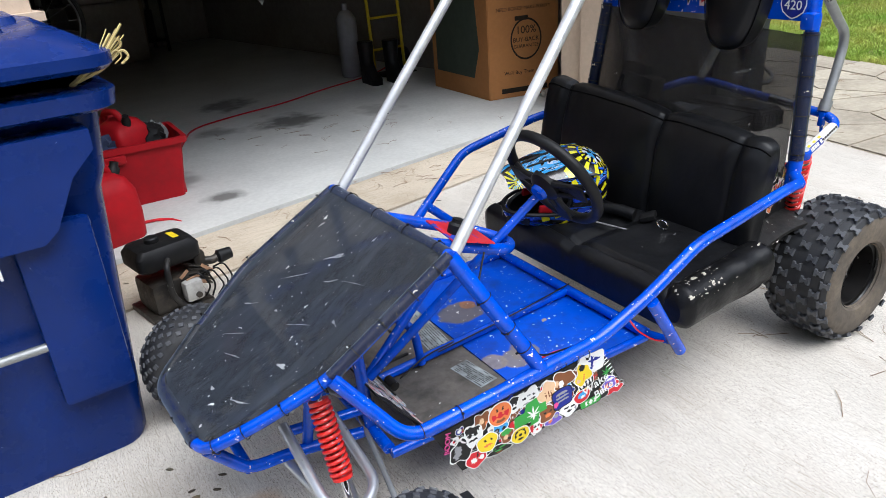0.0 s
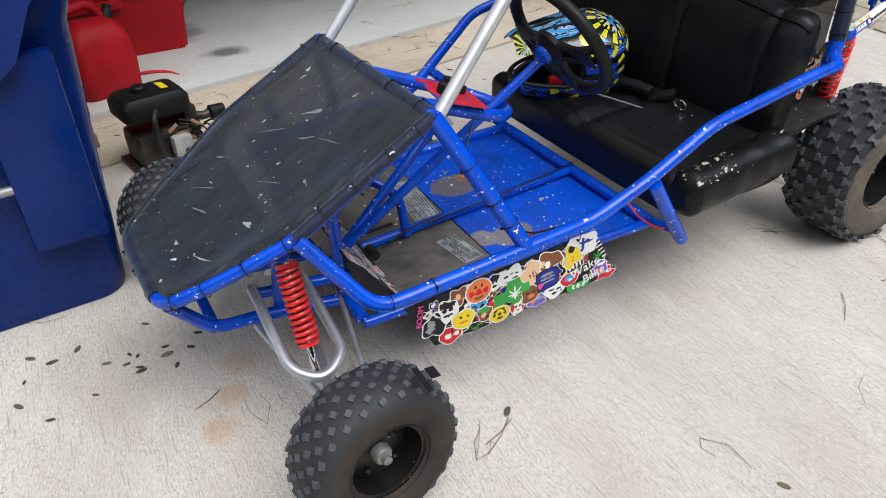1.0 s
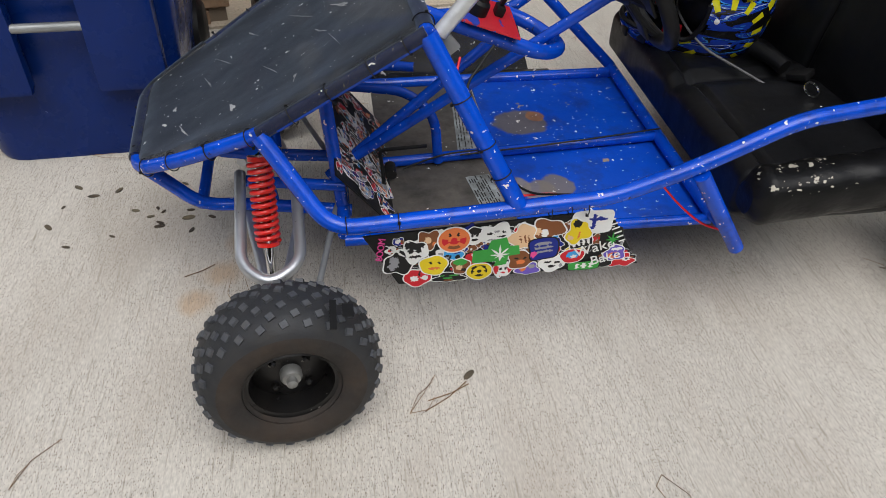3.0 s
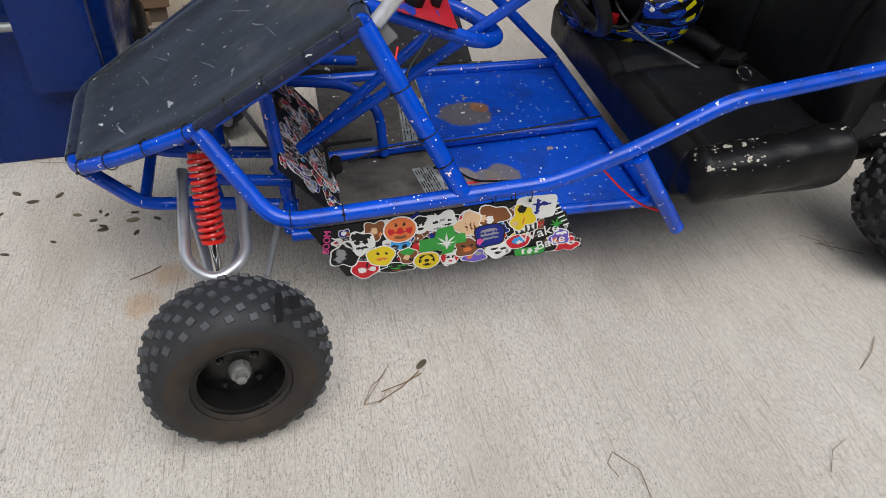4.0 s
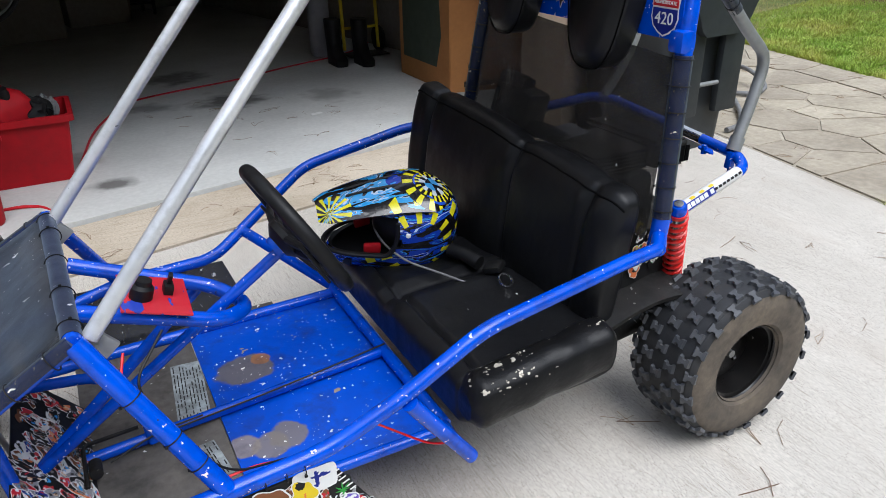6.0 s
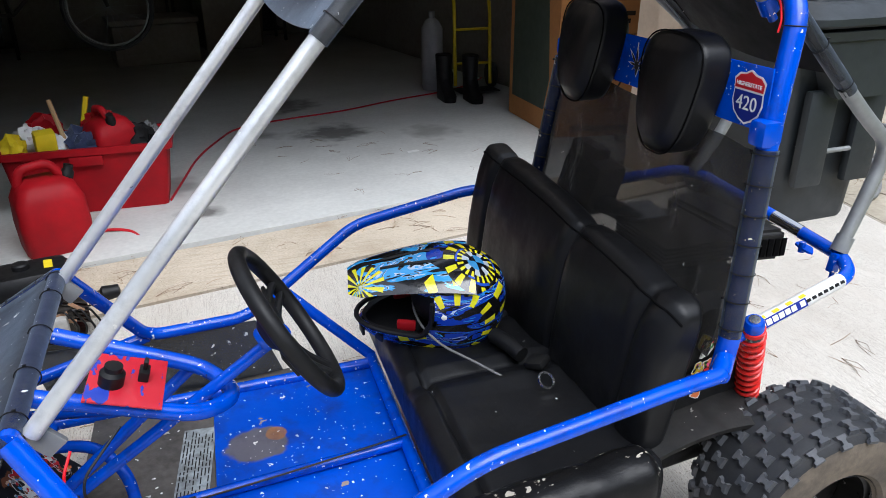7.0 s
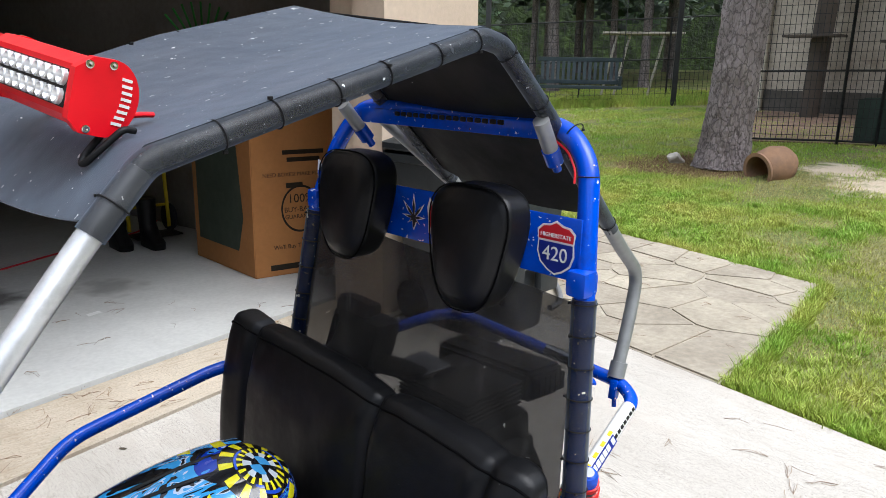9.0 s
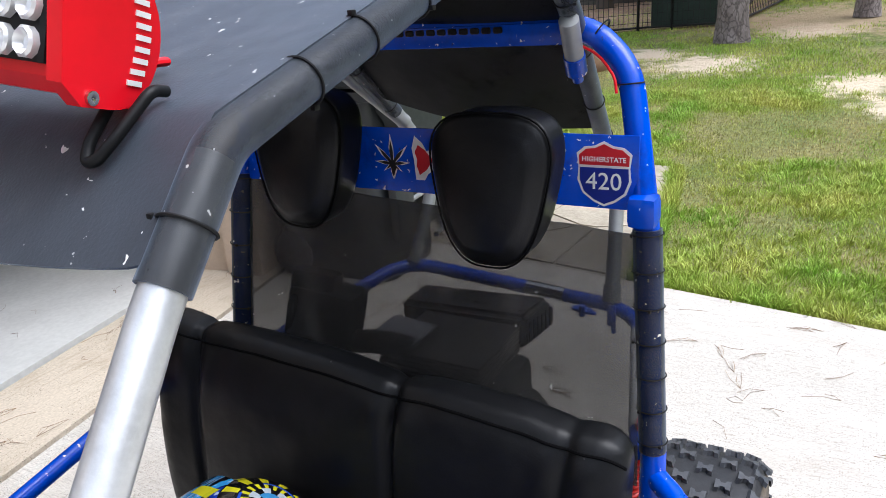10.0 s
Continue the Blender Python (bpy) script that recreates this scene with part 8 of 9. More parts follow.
def blades(name, n, area, hgt, seed, label, mat, w=0.004):
    """Grass blades scattered where area(x, y) allows; area gives bounds and a test."""
    r = random.Random(seed)
    (x0, x1, y0, y1), test = area
    vs, fs = [], []
    while n > 0:
        x, y = r.uniform(x0, x1), r.uniform(y0, y1)
        if not test(x, y, r):
            continue
        n -= 1
        z = ground_z(x, y)
        g = hgt * r.uniform(0.5, 1.3)
        a = r.uniform(0, 6.28)
        ca, sa = math.cos(a), math.sin(a)
        lean = g * r.uniform(0.1, 0.8)
        b = r.uniform(0, 6.28)
        k = len(vs)
        ww = w * r.uniform(0.7, 1.3)
        vs += [(x - ca * ww, y - sa * ww, z), (x + ca * ww, y + sa * ww, z), (x + math.cos(b) * lean, y + math.sin(b) * lean, z + g)]
        fs.append((k, k + 1, k + 2))
    me = bpy.data.meshes.new(name)
    me.from_pydata(vs, [], fs)
    me.materials.append(mat)
    return tagged(new(name, me), label, "grass", kind="stuff")


def poly_in(x, y, pts):
    ins = False
    for (x1, y1), (x2, y2) in zip(pts, pts[1:] + pts[:1]):
        if (y1 > y) != (y2 > y) and x < (x2 - x1) * (y - y1) / (y2 - y1) + x1:
            ins = not ins
    return ins


def off_path(x, y):
    return x > edge_x(y) + 0.03 and not poly_in(x, y, FLAG) and not (x < 4.25 and y > 0.99)


def patchy(x, y, r, cut):
    return noise.noise((x * 0.6, y * 0.6, 0.3)) + 0.6 * noise.noise((x * 2.4, y * 2.4, 5)) > cut + r.uniform(-0.3, 0.3)


def bare(x, y, r):
    return any(math.hypot(x - sx, y - sy) < sr * (r.uniform(0.35, 1.25) + 0.5 * noise.noise((x * 3, y * 3, 2))) for sx, sy, sr in SAND)


def tufts(name, n, per, area, hgt, seed, label, mat, w):
    """Clumps of longer blades that lean outward from their crown."""
    r = random.Random(seed)
    (x0, x1, y0, y1), test = area
    vs, fs = [], []
    while n > 0:
        cx, cy = r.uniform(x0, x1), r.uniform(y0, y1)
        if not test(cx, cy, r):
            continue
        n -= 1
        g0, rad = hgt * r.uniform(0.6, 1.3), r.uniform(0.02, 0.06)
        turn, pull = r.uniform(0, 6.28), r.uniform(0.0, 0.5)
        for q in range(per):
            b, d = r.uniform(0, 6.28), rad * r.random() ** 0.5
            x, y = cx + math.cos(b) * d, cy + math.sin(b) * d
            z, g, ww = ground_z(x, y), g0 * r.uniform(0.5, 1.2), w * r.uniform(0.7, 1.3)
            a, out = r.uniform(0, 6.28), g * r.uniform(0.3, 1.1)
            tip = (x + math.cos(b) * out + math.cos(turn) * pull * g, y + math.sin(b) * out + math.sin(turn) * pull * g, z + g)
            mid = (x + (tip[0] - x) * 0.35, y + (tip[1] - y) * 0.35, z + g * 0.65)
            k = len(vs)
            ca, sa = math.cos(a) * ww, math.sin(a) * ww
            vs += [(x - ca, y - sa, z), (x + ca, y + sa, z), (mid[0] + ca * 0.8, mid[1] + sa * 0.8, mid[2]), (mid[0] - ca * 0.8, mid[1] - sa * 0.8, mid[2]), tip]
            fs += [(k, k + 1, k + 2, k + 3), (k + 3, k + 2, k + 4)]
    me = bpy.data.meshes.new(name)
    me.from_pydata(vs, [], fs)
    me.materials.append(mat)
    return tagged(new(name, me), label, "grass", kind="stuff")


blades("grass_near", 200000, ((3.2, 8.8, -2.5, 5.0), lambda x, y, r: off_path(x, y) and patchy(x, y, r, -0.16) and not bare(x, y, r)), 0.026, 1, "short green lawn grass with thin patches", M_BLADE, 0.0024)
tufts("grass_tufts", 3600, 26, ((3.2, 8.2, -2.0, 4.6), lambda x, y, r: off_path(x, y) and patchy(x, y, r, 0.06) and not bare(x, y, r)), 0.046, 51, "clumps of longer bright green grass", M_BLADE, 0.0024)
tufts("grass_tufts", 650, 22, ((3.3, 6.6, -2.5, 4.8), lambda x, y, r: off_path(x, y) and (x < edge_x(y) + 0.10 or poly_in(x - 0.08, y, FLAG) or poly_in(x, y + 0.08, FLAG))), 0.055, 52, "grass clumps hanging over the concrete edge", M_BLADE, 0.0024)
blades("dry_grass", 70000, ((3.2, 10.0, -2.5, 5.5), lambda x, y, r: off_path(x, y) and not patchy(x, y, r, 0.0) and not bare(x, y, r)), 0.022, 11, "dry straw-coloured grass in the thin patches", M_DRYBLADE, 0.0028)
blades("grass_edge", 9000, ((3.4, 6.6, 0.0, 5.0), lambda x, y, r: off_path(x, y) and (x < edge_x(y) + 0.16 or poly_in(x - 0.1, y, FLAG) or poly_in(x, y + 0.1, FLAG) or poly_in(x - 0.05, y + 0.05, FLAG))), 0.07, 2, "longer grass hanging over the path edge", M_BLADE)
blades("grass_far", 260000, ((8.4, 19.0, -5.0, 14.5), lambda x, y, r: patchy(x, y, r, -0.12) and not bare(x, y, r) and math.hypot(x - 9.6, y - 4.0) > r.uniform(0.35, 0.95) and math.hypot(x - 12.6, y - 0.6) > r.uniform(0.6, 2.0)), 0.036, 3, "rough lawn grass farther off", M_BLADE, 0.0055)
blades("pine_straw", 16000, ((8.5, 10.6, 3.0, 5.3), lambda x, y, r: math.hypot((x - 9.5) * 1.1, y - 4.15) < r.uniform(0.2, 1.0)), 0.018, 13, "brown pine straw round the tree foot", M_NEEDLE, 0.005)
blades("grass_tall", 9000, ((11.5, 17.0, 6.0, 14.0), lambda x, y, r: abs((x - 14.6) + (y - 9.6) * 0.8) < 0.7), 0.2, 4, "tall weeds along the fence", M_BLADE, 0.007)

# flagstones
rng = random.Random(21)
cells = []
for i in range(7):
    for j in range(17):
        if rng.random() < 0.86:
            cells.append((3.95 + i * 0.44 + rng.uniform(-0.19, 0.19) + 0.2 * (j % 2), 1.12 + j * 0.31 + rng.uniform(-0.14, 0.14)))


def clip(poly, px, py, nx, ny):
    out = []
    for (x1, y1), (x2, y2) in zip(poly, poly[1:] + poly[:1]):
        d1, d2 = (x1 - px) * nx + (y1 - py) * ny, (x2 - px) * nx + (y2 - py) * ny
        if d1 <= 0:
            out.append((x1, y1))
        if (d1 < 0 < d2) or (d2 < 0 < d1):
            t = d1 / (d1 - d2)
            out.append((x1 + (x2 - x1) * t, y1 + (y2 - y1) * t))
    return out


for k, (cx0, cy0) in enumerate(cells):
    poly = [(cx0 - 0.6, cy0 - 0.6), (cx0 + 0.6, cy0 - 0.6), (cx0 + 0.6, cy0 + 0.6), (cx0 - 0.6, cy0 + 0.6)]
    for q, (ox, oy) in enumerate(cells):
        if q != k and math.hypot(ox - cx0, oy - cy0) < 1.3:
            dx, dy = ox - cx0, oy - cy0
            ln = math.hypot(dx, dy)
            poly = clip(poly, cx0 + dx / 2 - dx / ln * 0.010, cy0 + dy / 2 - dy / ln * 0.010, dx / ln, dy / ln)
            if len(poly) < 3:
                break
    for (x1, y1), (x2, y2) in zip(FLAG, FLAG[1:] + FLAG[:1]):
        if len(poly) < 3:
            break
        ln = math.hypot(x2 - x1, y2 - y1)
        nx, ny = (y2 - y1) / ln, -(x2 - x1) / ln
        if (x1, y1) == FLAG[-2] or (x1, y1) == FLAG[-3]:
            continue
        poly = clip(poly, x1 - nx * 0.015, y1 - ny * 0.015, nx, ny)
    if len(poly) < 3 or not poly_in(cx0, cy0, FLAG):
        continue
    bm = B()
    prism(bm, poly, -0.03, 0.001 + rng.uniform(-0.004, 0.006))
    part("flagstone", bm, M_FLAG, path_bed, smooth=0)


# pine needles, twigs and leaves on the concrete
def litter(name, n, bounds, seed, zf, label, test=None):
    r = random.Random(seed)
    bm = B()
    for k in range(n):
        x, y = r.uniform(*bounds[:2]), r.uniform(*bounds[2:])
        if test and not test(x, y):
            continue
        a = r.uniform(0, 6.28)
        for q in range(r.choice((1, 2, 3, 3))):
            b, ln = a + r.uniform(-0.35, 0.35), r.uniform(0.05, 0.13)
            bend = r.uniform(-0.02, 0.02)
            p0 = Vector((x, y, zf + 0.0015))
            p2 = p0 + Vector((math.cos(b) * ln, math.sin(b) * ln, r.uniform(0, 0.006)))
            p1 = (p0 + p2) / 2 + Vector((-math.sin(b) * bend, math.cos(b) * bend, r.uniform(0, 0.008)))
            add_tube(bm, [p0, p1, p2], 0.0008, 0, 3)
    me = bpy.data.meshes.new(name)
    bm.to_mesh(me)
    bm.free()
    me.materials.append(M_NEEDLE)
    return tagged(new(name, me), label, "pine needles", kind="stuff")


litter("pine_needles", 55, (-1.6, 3.6, -1.2, 2.0), 5, 0.0, "dry brown pine needles scattered on the concrete", lambda x, y: x < edge_x(y))
litter("pine_needles", 80, (1.5, 3.5, -0.8, 2.4), 6, 0.0, "dry brown pine needles scattered on the concrete")
litter("pine_needles", 110, (-0.3, 3.2, 2.0, 3.1), 7, 0.002, "dry brown pine needles along the garage sill", lambda x, y: abs((Vector((x, y, 0)) - house(0, 0)).dot(HV)) < 0.5)
litter("pine_needles", 26, (0.6, 3.0, 3.2, 4.6), 8, 0.018, "dry needles blown onto the garage floor")
litter("pine_needles", 60, (3.8, 6.0, 1.1, 4.0), 9, 0.003, "dry needles on the flagstones")
bm = B()
for k, (x, y, a, ln) in enumerate(((0.302, 0.08, 0.35, 0.10), (0.295, 0.07, 0.6, 0.12), (1.40, -0.02, 0.7, 0.13), (1.66, -0.01, -0.2, 0.12), (1.7, 0.0, 1.0, 0.1), (2.71, 1.04, 0.3, 0.14), (-0.27, 0.53, 0.5, 0.08))):
    p = Vector((x, y, 0.003))
    d = Vector((math.cos(a), math.sin(a), 0.02))
    add_tube(bm, [p - d * ln / 2, p + Vector((0.006, -0.004, 0.002)), p + d * ln / 2], 0.0011, 0, 4)
tagged(new("twigs", mesh_of("twigs", bm, M_NEEDLE)), "thin dry twigs on the concrete", "twig", kind="stuff")
bm = B()
r = random.Random(12)
for k in range(34):
    x, y = (r.gauss(-0.50, 0.13), r.gauss(0.72, 0.10)) if k < 18 else (r.uniform(-1.2, 3.2), r.uniform(-1.0, 2.6))
    add_plate(bm, [(0.013 * q * math.cos(t), 0.006 * q * math.sin(t)) for q in (r.uniform(0.6, 1.4),) for t in [2 * math.pi * i / 8 for i in range(8)]], 0.001, pose(x, y, 0.002, r.uniform(-8, 8), r.uniform(-8, 8), r.uniform(0, 360)))
tagged(new("dry_leaves", mesh_of("dry_leaves", bm, M_LEAFDRY, 0)), "small dark dry leaves on the concrete", "leaves", kind="stuff")


# trees
def trunk_mesh(at, r0, hgt, seed, lean=(0, 0)):
    bm = B()
    seg, rows = (200, 330) if r0 > 0.28 else (48, 70)
    rings = []
    for j in range(rows + 1):
        t = (j / rows) ** 1.7
        z = hgt * t
        rr = r0 * (1 - 0.35 * t) * (1 + 0.28 * math.exp(-z / 0.18))
        ring = []
        for i in range(seg):
            a = 2 * math.pi * i / seg
            k = 1 + 0.05 * noise.noise((math.cos(a) * 3 + seed, math.sin(a) * 3, z * 1.2)) + 0.09 * abs(noise.noise((math.cos(a) * 7, math.sin(a) * 7 + seed, z * 3))) + 0.04 * noise.noise((math.cos(a) * 16, math.sin(a) * 16 + seed, z * 9))
            if r0 > 0.28 and z < 4.0:
                w = Vector((math.cos(a) * 0.29 * 13, math.sin(a) * 0.29 * 13, z * 7.5 + seed))
                w += Vector((noise.noise(w), noise.noise(w + Vector((7, 0, 0))), noise.noise(w + Vector((0, 7, 0))))) * 0.5
                dist = noise.voronoi(w)[0]
                k += 0.038 * min(1.0, (dist[1] - dist[0]) / 0.16) - 0.02 + 0.02 * noise.cell(w * 0.9)
            ring.append(bm.verts.new((at[0] + lean[0] * z + rr * k * math.cos(a), at[1] + lean[1] * z + rr * k * math.sin(a), at[2] + z)))
        rings.append(ring)
    for a, b in zip(rings, rings[1:]):
        for i in range(seg):
            bm.faces.new((a[i], a[(i + 1) % seg], b[(i + 1) % seg], b[i]))
    bm.faces.new(rings[-1])
    bm.faces.new(rings[0][::-1])
    return bm


def leaf_cloud(clumps, per, size, seed):
    r = random.Random(seed)
    vs, fs = [], []
    for cx0, cy0, cz0, cr in clumps:
        for k in range(per):
            d = Vector((r.gauss(0, 1), r.gauss(0, 1), r.gauss(0, 0.8))).normalized() * cr * (0.35 + 0.65 * r.random() ** 0.5) * (0.8 + 0.4 * noise.noise((cx0, cy0, k * 0.01)))
            p = Vector((cx0, cy0, cz0)) + d
            a = Vector((r.gauss(0, 1), r.gauss(0, 1), r.gauss(0, 0.6))).normalized()
            b = a.orthogonal().normalized()
            s = size * r.uniform(0.6, 1.4)
            q = len(vs)
            vs += [p, p + a * s * 0.5 + b * s * 0.28, p + a * s, p + a * s * 0.5 - b * s * 0.28]
            fs.append((q, q + 1, q + 2, q + 3))
    me = bpy.data.meshes.new("crown")
    me.from_pydata([tuple(v) for v in vs], [], fs)
    me.materials.append(M_LEAF)
    return me


def tree(at, r0, hgt, seed, clumps, label, lean=(0, 0), per=260, size=0.12):
    ob = holder("tree", at, label, "tree")
    part("trunk", trunk_mesh(at, r0, hgt, seed, lean), M_BARK, ob, "rough grey-brown trunk")
    r = random.Random(seed)
    cl = []
    for k in range(clumps):
        a, z = r.uniform(0, 6.28), r.uniform(0.45, 1.1) * hgt
        d = r.uniform(0.4, 2.2)
        c = (at[0] + lean[0] * z + math.cos(a) * d, at[1] + lean[1] * z + math.sin(a) * d, at[2] + z)
        cl.append((*c, r.uniform(0.45, 0.95)))
        if k < 10:
            bm = B()
            z0 = z * 0.85
            add_tube(bm, [(at[0] + lean[0] * z0, at[1] + lean[1] * z0, at[2] + z0), ((at[0] + c[0]) / 2, (at[1] + c[1]) / 2, at[2] + z * 0.97), c], r0 * 0.3, 0.2, 8, taper=0.3)
            part("limb", bm, M_BARK, ob)
    if cl:
        cr = new("crown", leaf_cloud(cl, per, size, seed))
        cr.parent = ob
        cr.matrix_parent_inverse = Matrix.Translation(-Vector(at))
    return ob


TX, TY = 9.63, 3.75
tree((TX, TY, ground_z(TX, TY)), 0.29, 9.0, 3, 26, "tall pine with grey flaking bark on the lawn", (0.04, -0.034), 200)
far_trees = ((11.0, 1.62, 0.19), (12.65, 0.09, 0.14), (19.2, 10.6, 0.13), (20.4, 12.4, 0.11), (22.3, 11.4, 0.15), (18.4, 14.0, 0.1), (21.4, 14.0, 0.13), (23.6, 16.0, 0.16), (15.5, 14.5, 0.14), (17.5, 12.5, 0.16), (13.5, 15.0, 0.10), (20.5, 15.0, 0.2), (22.5, 9.0, 0.2), (19.5, 18.5, 0.18), (25.0, 13.0, 0.22), (18.5, -0.8, 0.22), (21.5, -4.8, 0.2), (24.0, 2.5, 0.22), (27.0, 6.0, 0.25), (16.5, 16.8, 0.1))
for k, (x, y, r0) in enumerate(far_trees):
    tree((x, y, ground_z(x, y)), r0, 6.5 + (k % 3), 20 + k, 30, "leafy yard tree behind the fence", (0.03 * ((k % 3) - 1), 0.02), 170, 0.2)
# thicket behind the fence
r = random.Random(31)
cl = []
for k in range(420):
    a, d = radians(r.uniform(-40, 80)), r.uniform(26, 40)
    x, y = d * math.cos(a), d * math.sin(a)
    cl.append((x, y, 4.4 + 7.0 * r.random() ** 1.2, r.uniform(1.2, 2.2)))
me = leaf_cloud(cl, 150, 0.42, 9)
tagged(new("thicket", me), "dark green thicket closing the yard", "woods", kind="stuff")
cl = []
for k in range(90):
    a, q = radians(r.uniform(22, 68)), r.uniform(19, 24)
    cl.append((q * math.cos(a), q * math.sin(a), 4.3 + r.uniform(0, 4.2), r.uniform(0.8, 1.5)))
tagged(new("thicket", leaf_cloud(cl, 420, 0.15, 19)), "dark tree foliage hanging behind the fence", "woods", kind="stuff")
# unseen leaves added overhead, only to shade the ground behind the fence
cl = []
for k in range(60):
    cl.append((r.uniform(14.5, 26), r.uniform(2.5, 20), r.uniform(5.6, 8.5), r.uniform(1.0, 1.8)))
tagged(new("canopy", leaf_cloud(cl, 170, 0.28, 39)), "unseen leaves added overhead to shade the back of the yard", "woods", kind="stuff")
# added behind the viewer, never in view: blocks low sky light and reflections
cl = []
for k in range(300):
    a, d = radians(r.uniform(165, 325)), r.uniform(13, 20)
    cl.append((d * math.cos(a), d * math.sin(a), 0.6 + 8.5 * r.random(), r.uniform(1.2, 2.2)))
tagged(new("thicket", leaf_cloud(cl, 110, 0.7, 29)), "unseen leaf mass added behind the viewer to cut low sky light", "woods", kind="stuff")
for k, (x, y, s) in enumerate(((11.2, 13.0, 0.5), (12.3, 11.8, 0.45), (17.9, 0.0, 0.4), (18.2, -1.6, 0.35))):
    r = random.Random(60 + k)
    z0 = ground_z(x, y)
    me = leaf_cloud([(x + r.gauss(0, s), y + r.gauss(0, s), z0 + s * r.uniform(0.3, 1.2), s * r.uniform(0.5, 0.9)) for q in range(9)], 150, 0.12, 70 + k)
    tagged(new("shrub", me), "low leafy shrub by the fence", "shrub")

bm = B()
add_sheet(bm, lambda u, v: Vector((46 * math.cos(radians(-45 + 150 * u)), 46 * math.sin(radians(-45 + 150 * u)), 1.0 + (11 + 2.5 * noise.noise((u * 40, 0, 0)) + 1.5 * noise.noise((u * 160, 4, 0))) * v)), 160, 10, 0.3)
thing("backdrop", bm, M_FARWOODS, "distant dark woods beyond the yard", "woods", kind="structure")

# terracotta jar lying beside the pine, stones
bm = B()
jx, jy = 9.19, 3.09
add_lathe(bm, [(0.0, 0.48), (0.12, 0.47), (0.19, 0.38), (0.22, 0.25), (0.20, 0.12), (0.17, 0.05), (0.19, 0.03), (0.195, 0.0), (0.155, 0.0), (0.145, 0.06), (0.16, 0.15), (0.17, 0.25), (0.12, 0.36), (0.0, 0.38)], along((jx - 0.05, jy, ground_z(jx, jy) + 0.10), (jx + 0.45, jy - 0.2, ground_z(jx, jy) + 0.2)) @ Matrix.Scale(1.1, 4), 28)
thing("terracotta_jar", bm, M_TERRA, "large terracotta jar lying on its side by the tree", "jar")
for k, (x, y, s) in enumerate(((9.55, 4.35, 0.13), (4.62, 3.4, 0.1))):
    bm = B()
    t = bmesh.new()
    bmesh.ops.create_icosphere(t, subdivisions=3, radius=s)
    for v in t.verts:
        v.co *= 0.8 + 0.5 * noise.noise(v.co * 9 + Vector((k, 0, 0)))
        v.co.z *= 0.8
    put(bm, t, Matrix.Translation((x, y, ground_z(x, y) + s * 0.45)))
    thing("stone", bm, M_STONE, "pale rough stone on the lawn", "stone")


# fence panels of black wire
def fence_panel(p0, p1, hgt, cols, rows, group):
    a, b = Vector(p0), Vector(p1)
    ob = holder("fence_panel", ((a.x + b.x) / 2, (a.y + b.y) / 2, min(a.z, b.z)), "black wire kennel panel with steel posts", "fence", group)
    up = Vector((0, 0, 1))
    for q in (a, b):
        bm = B()
        add_tube(bm, [q, q + up * hgt], 0.022, 0, 6)
        part("post", bm, M_FENCE, ob)
    for z in (0.06, hgt * 0.5, hgt - 0.02):
        bm = B()
        add_tube(bm, [a + up * z, b + up * z], 0.016, 0, 6)
        part("rail", bm, M_FENCE, ob)
    bm = B()
    for k in range(1, cols):
        p = a.lerp(b, k / cols)
        add_tube(bm, [p + up * 0.06, p + up * hgt], 0.005, 0, 4)
    for k in range(1, rows):
        add_tube(bm, [a + up * hgt * k / rows, b + up * hgt * k / rows], 0.005, 0, 4)
    tagged(part("wire_grid", bm, M_FENCE, ob), kind="stuff")
    return ob


def fz(x, y):
    return (x, y, ground_z(x, y))


line1 = [(10.5, 15.9), (12.3, 13.7), (13.9, 11.8), (15.3, 10.05), (16.5, 8.4), (17.3, 7.0)]
for p, q in zip(line1, line1[1:]):
    fence_panel(fz(*p), fz(*q), 1.9, 16, 12, "panels along the yard")
line2 = [(11.66, 4.28), (12.04, 3.15), (12.12, 2.66), (12.3, 1.75), (14.6, 1.3)]
for p, q in zip(line2, line2[1:]):
    fence_panel(fz(*p), fz(*q), 2.12, max(6, round((Vector(p) - Vector(q)).length / 0.075)), 16, "tall kennel panels")
# kennel: dirt floor, tan shed wall with a grey plinth, perches on trunks
bm = B()
KF = [(11.72, 4.3), (12.1, 3.15), (12.36, 1.8), (14.6, 1.35), (15.3, 1.6), (15.45, 6.2), (13.2, 5.2)]
top = [bm.verts.new((x, y, ground_z(x, y) + 0.02)) for x, y in KF]
low = [bm.verts.new((x, y, ground_z(x, y) - 0.05)) for x, y in KF]
bm.faces.new(top[::-1])
for i in range(len(KF)):
    j = (i + 1) % len(KF)
    bm.faces.new((low[i], low[j], top[j], top[i]))
thing("kennel_floor", bm, M_KENNELDIRT, "trodden brown dirt floor of the kennel", "dirt floor", kind="structure", smooth=0)
shed = holder("kennel_shed", (17.4, 3.8, 0.6), "tan sided kennel shed with a grey plinth", "shed")
bm = B()
prism(bm, [(15.42, 5.75), (19.0, 6.6), (19.6, 0.6), (15.35, 0.4)], 0.5, 3.6)
part("wall", bm, M_SHEDWALL, shed, "", 0)
bm = B()
prism(bm, [(15.385, 5.78), (15.42, 5.78), (15.35, 0.4), (15.315, 0.4)], 0.5, 1.14)
part("plinth", bm, M_PLINTH, shed, "dark grey plinth", 0)
bm = B()
add_box(bm, (0.12, 0.14, 3.1), Matrix.Translation((15.34, 5.72, 2.05)), 0.01, segs=1)
part("corner_board", bm, M_STONE, shed, "pale corner board")
bm = B()
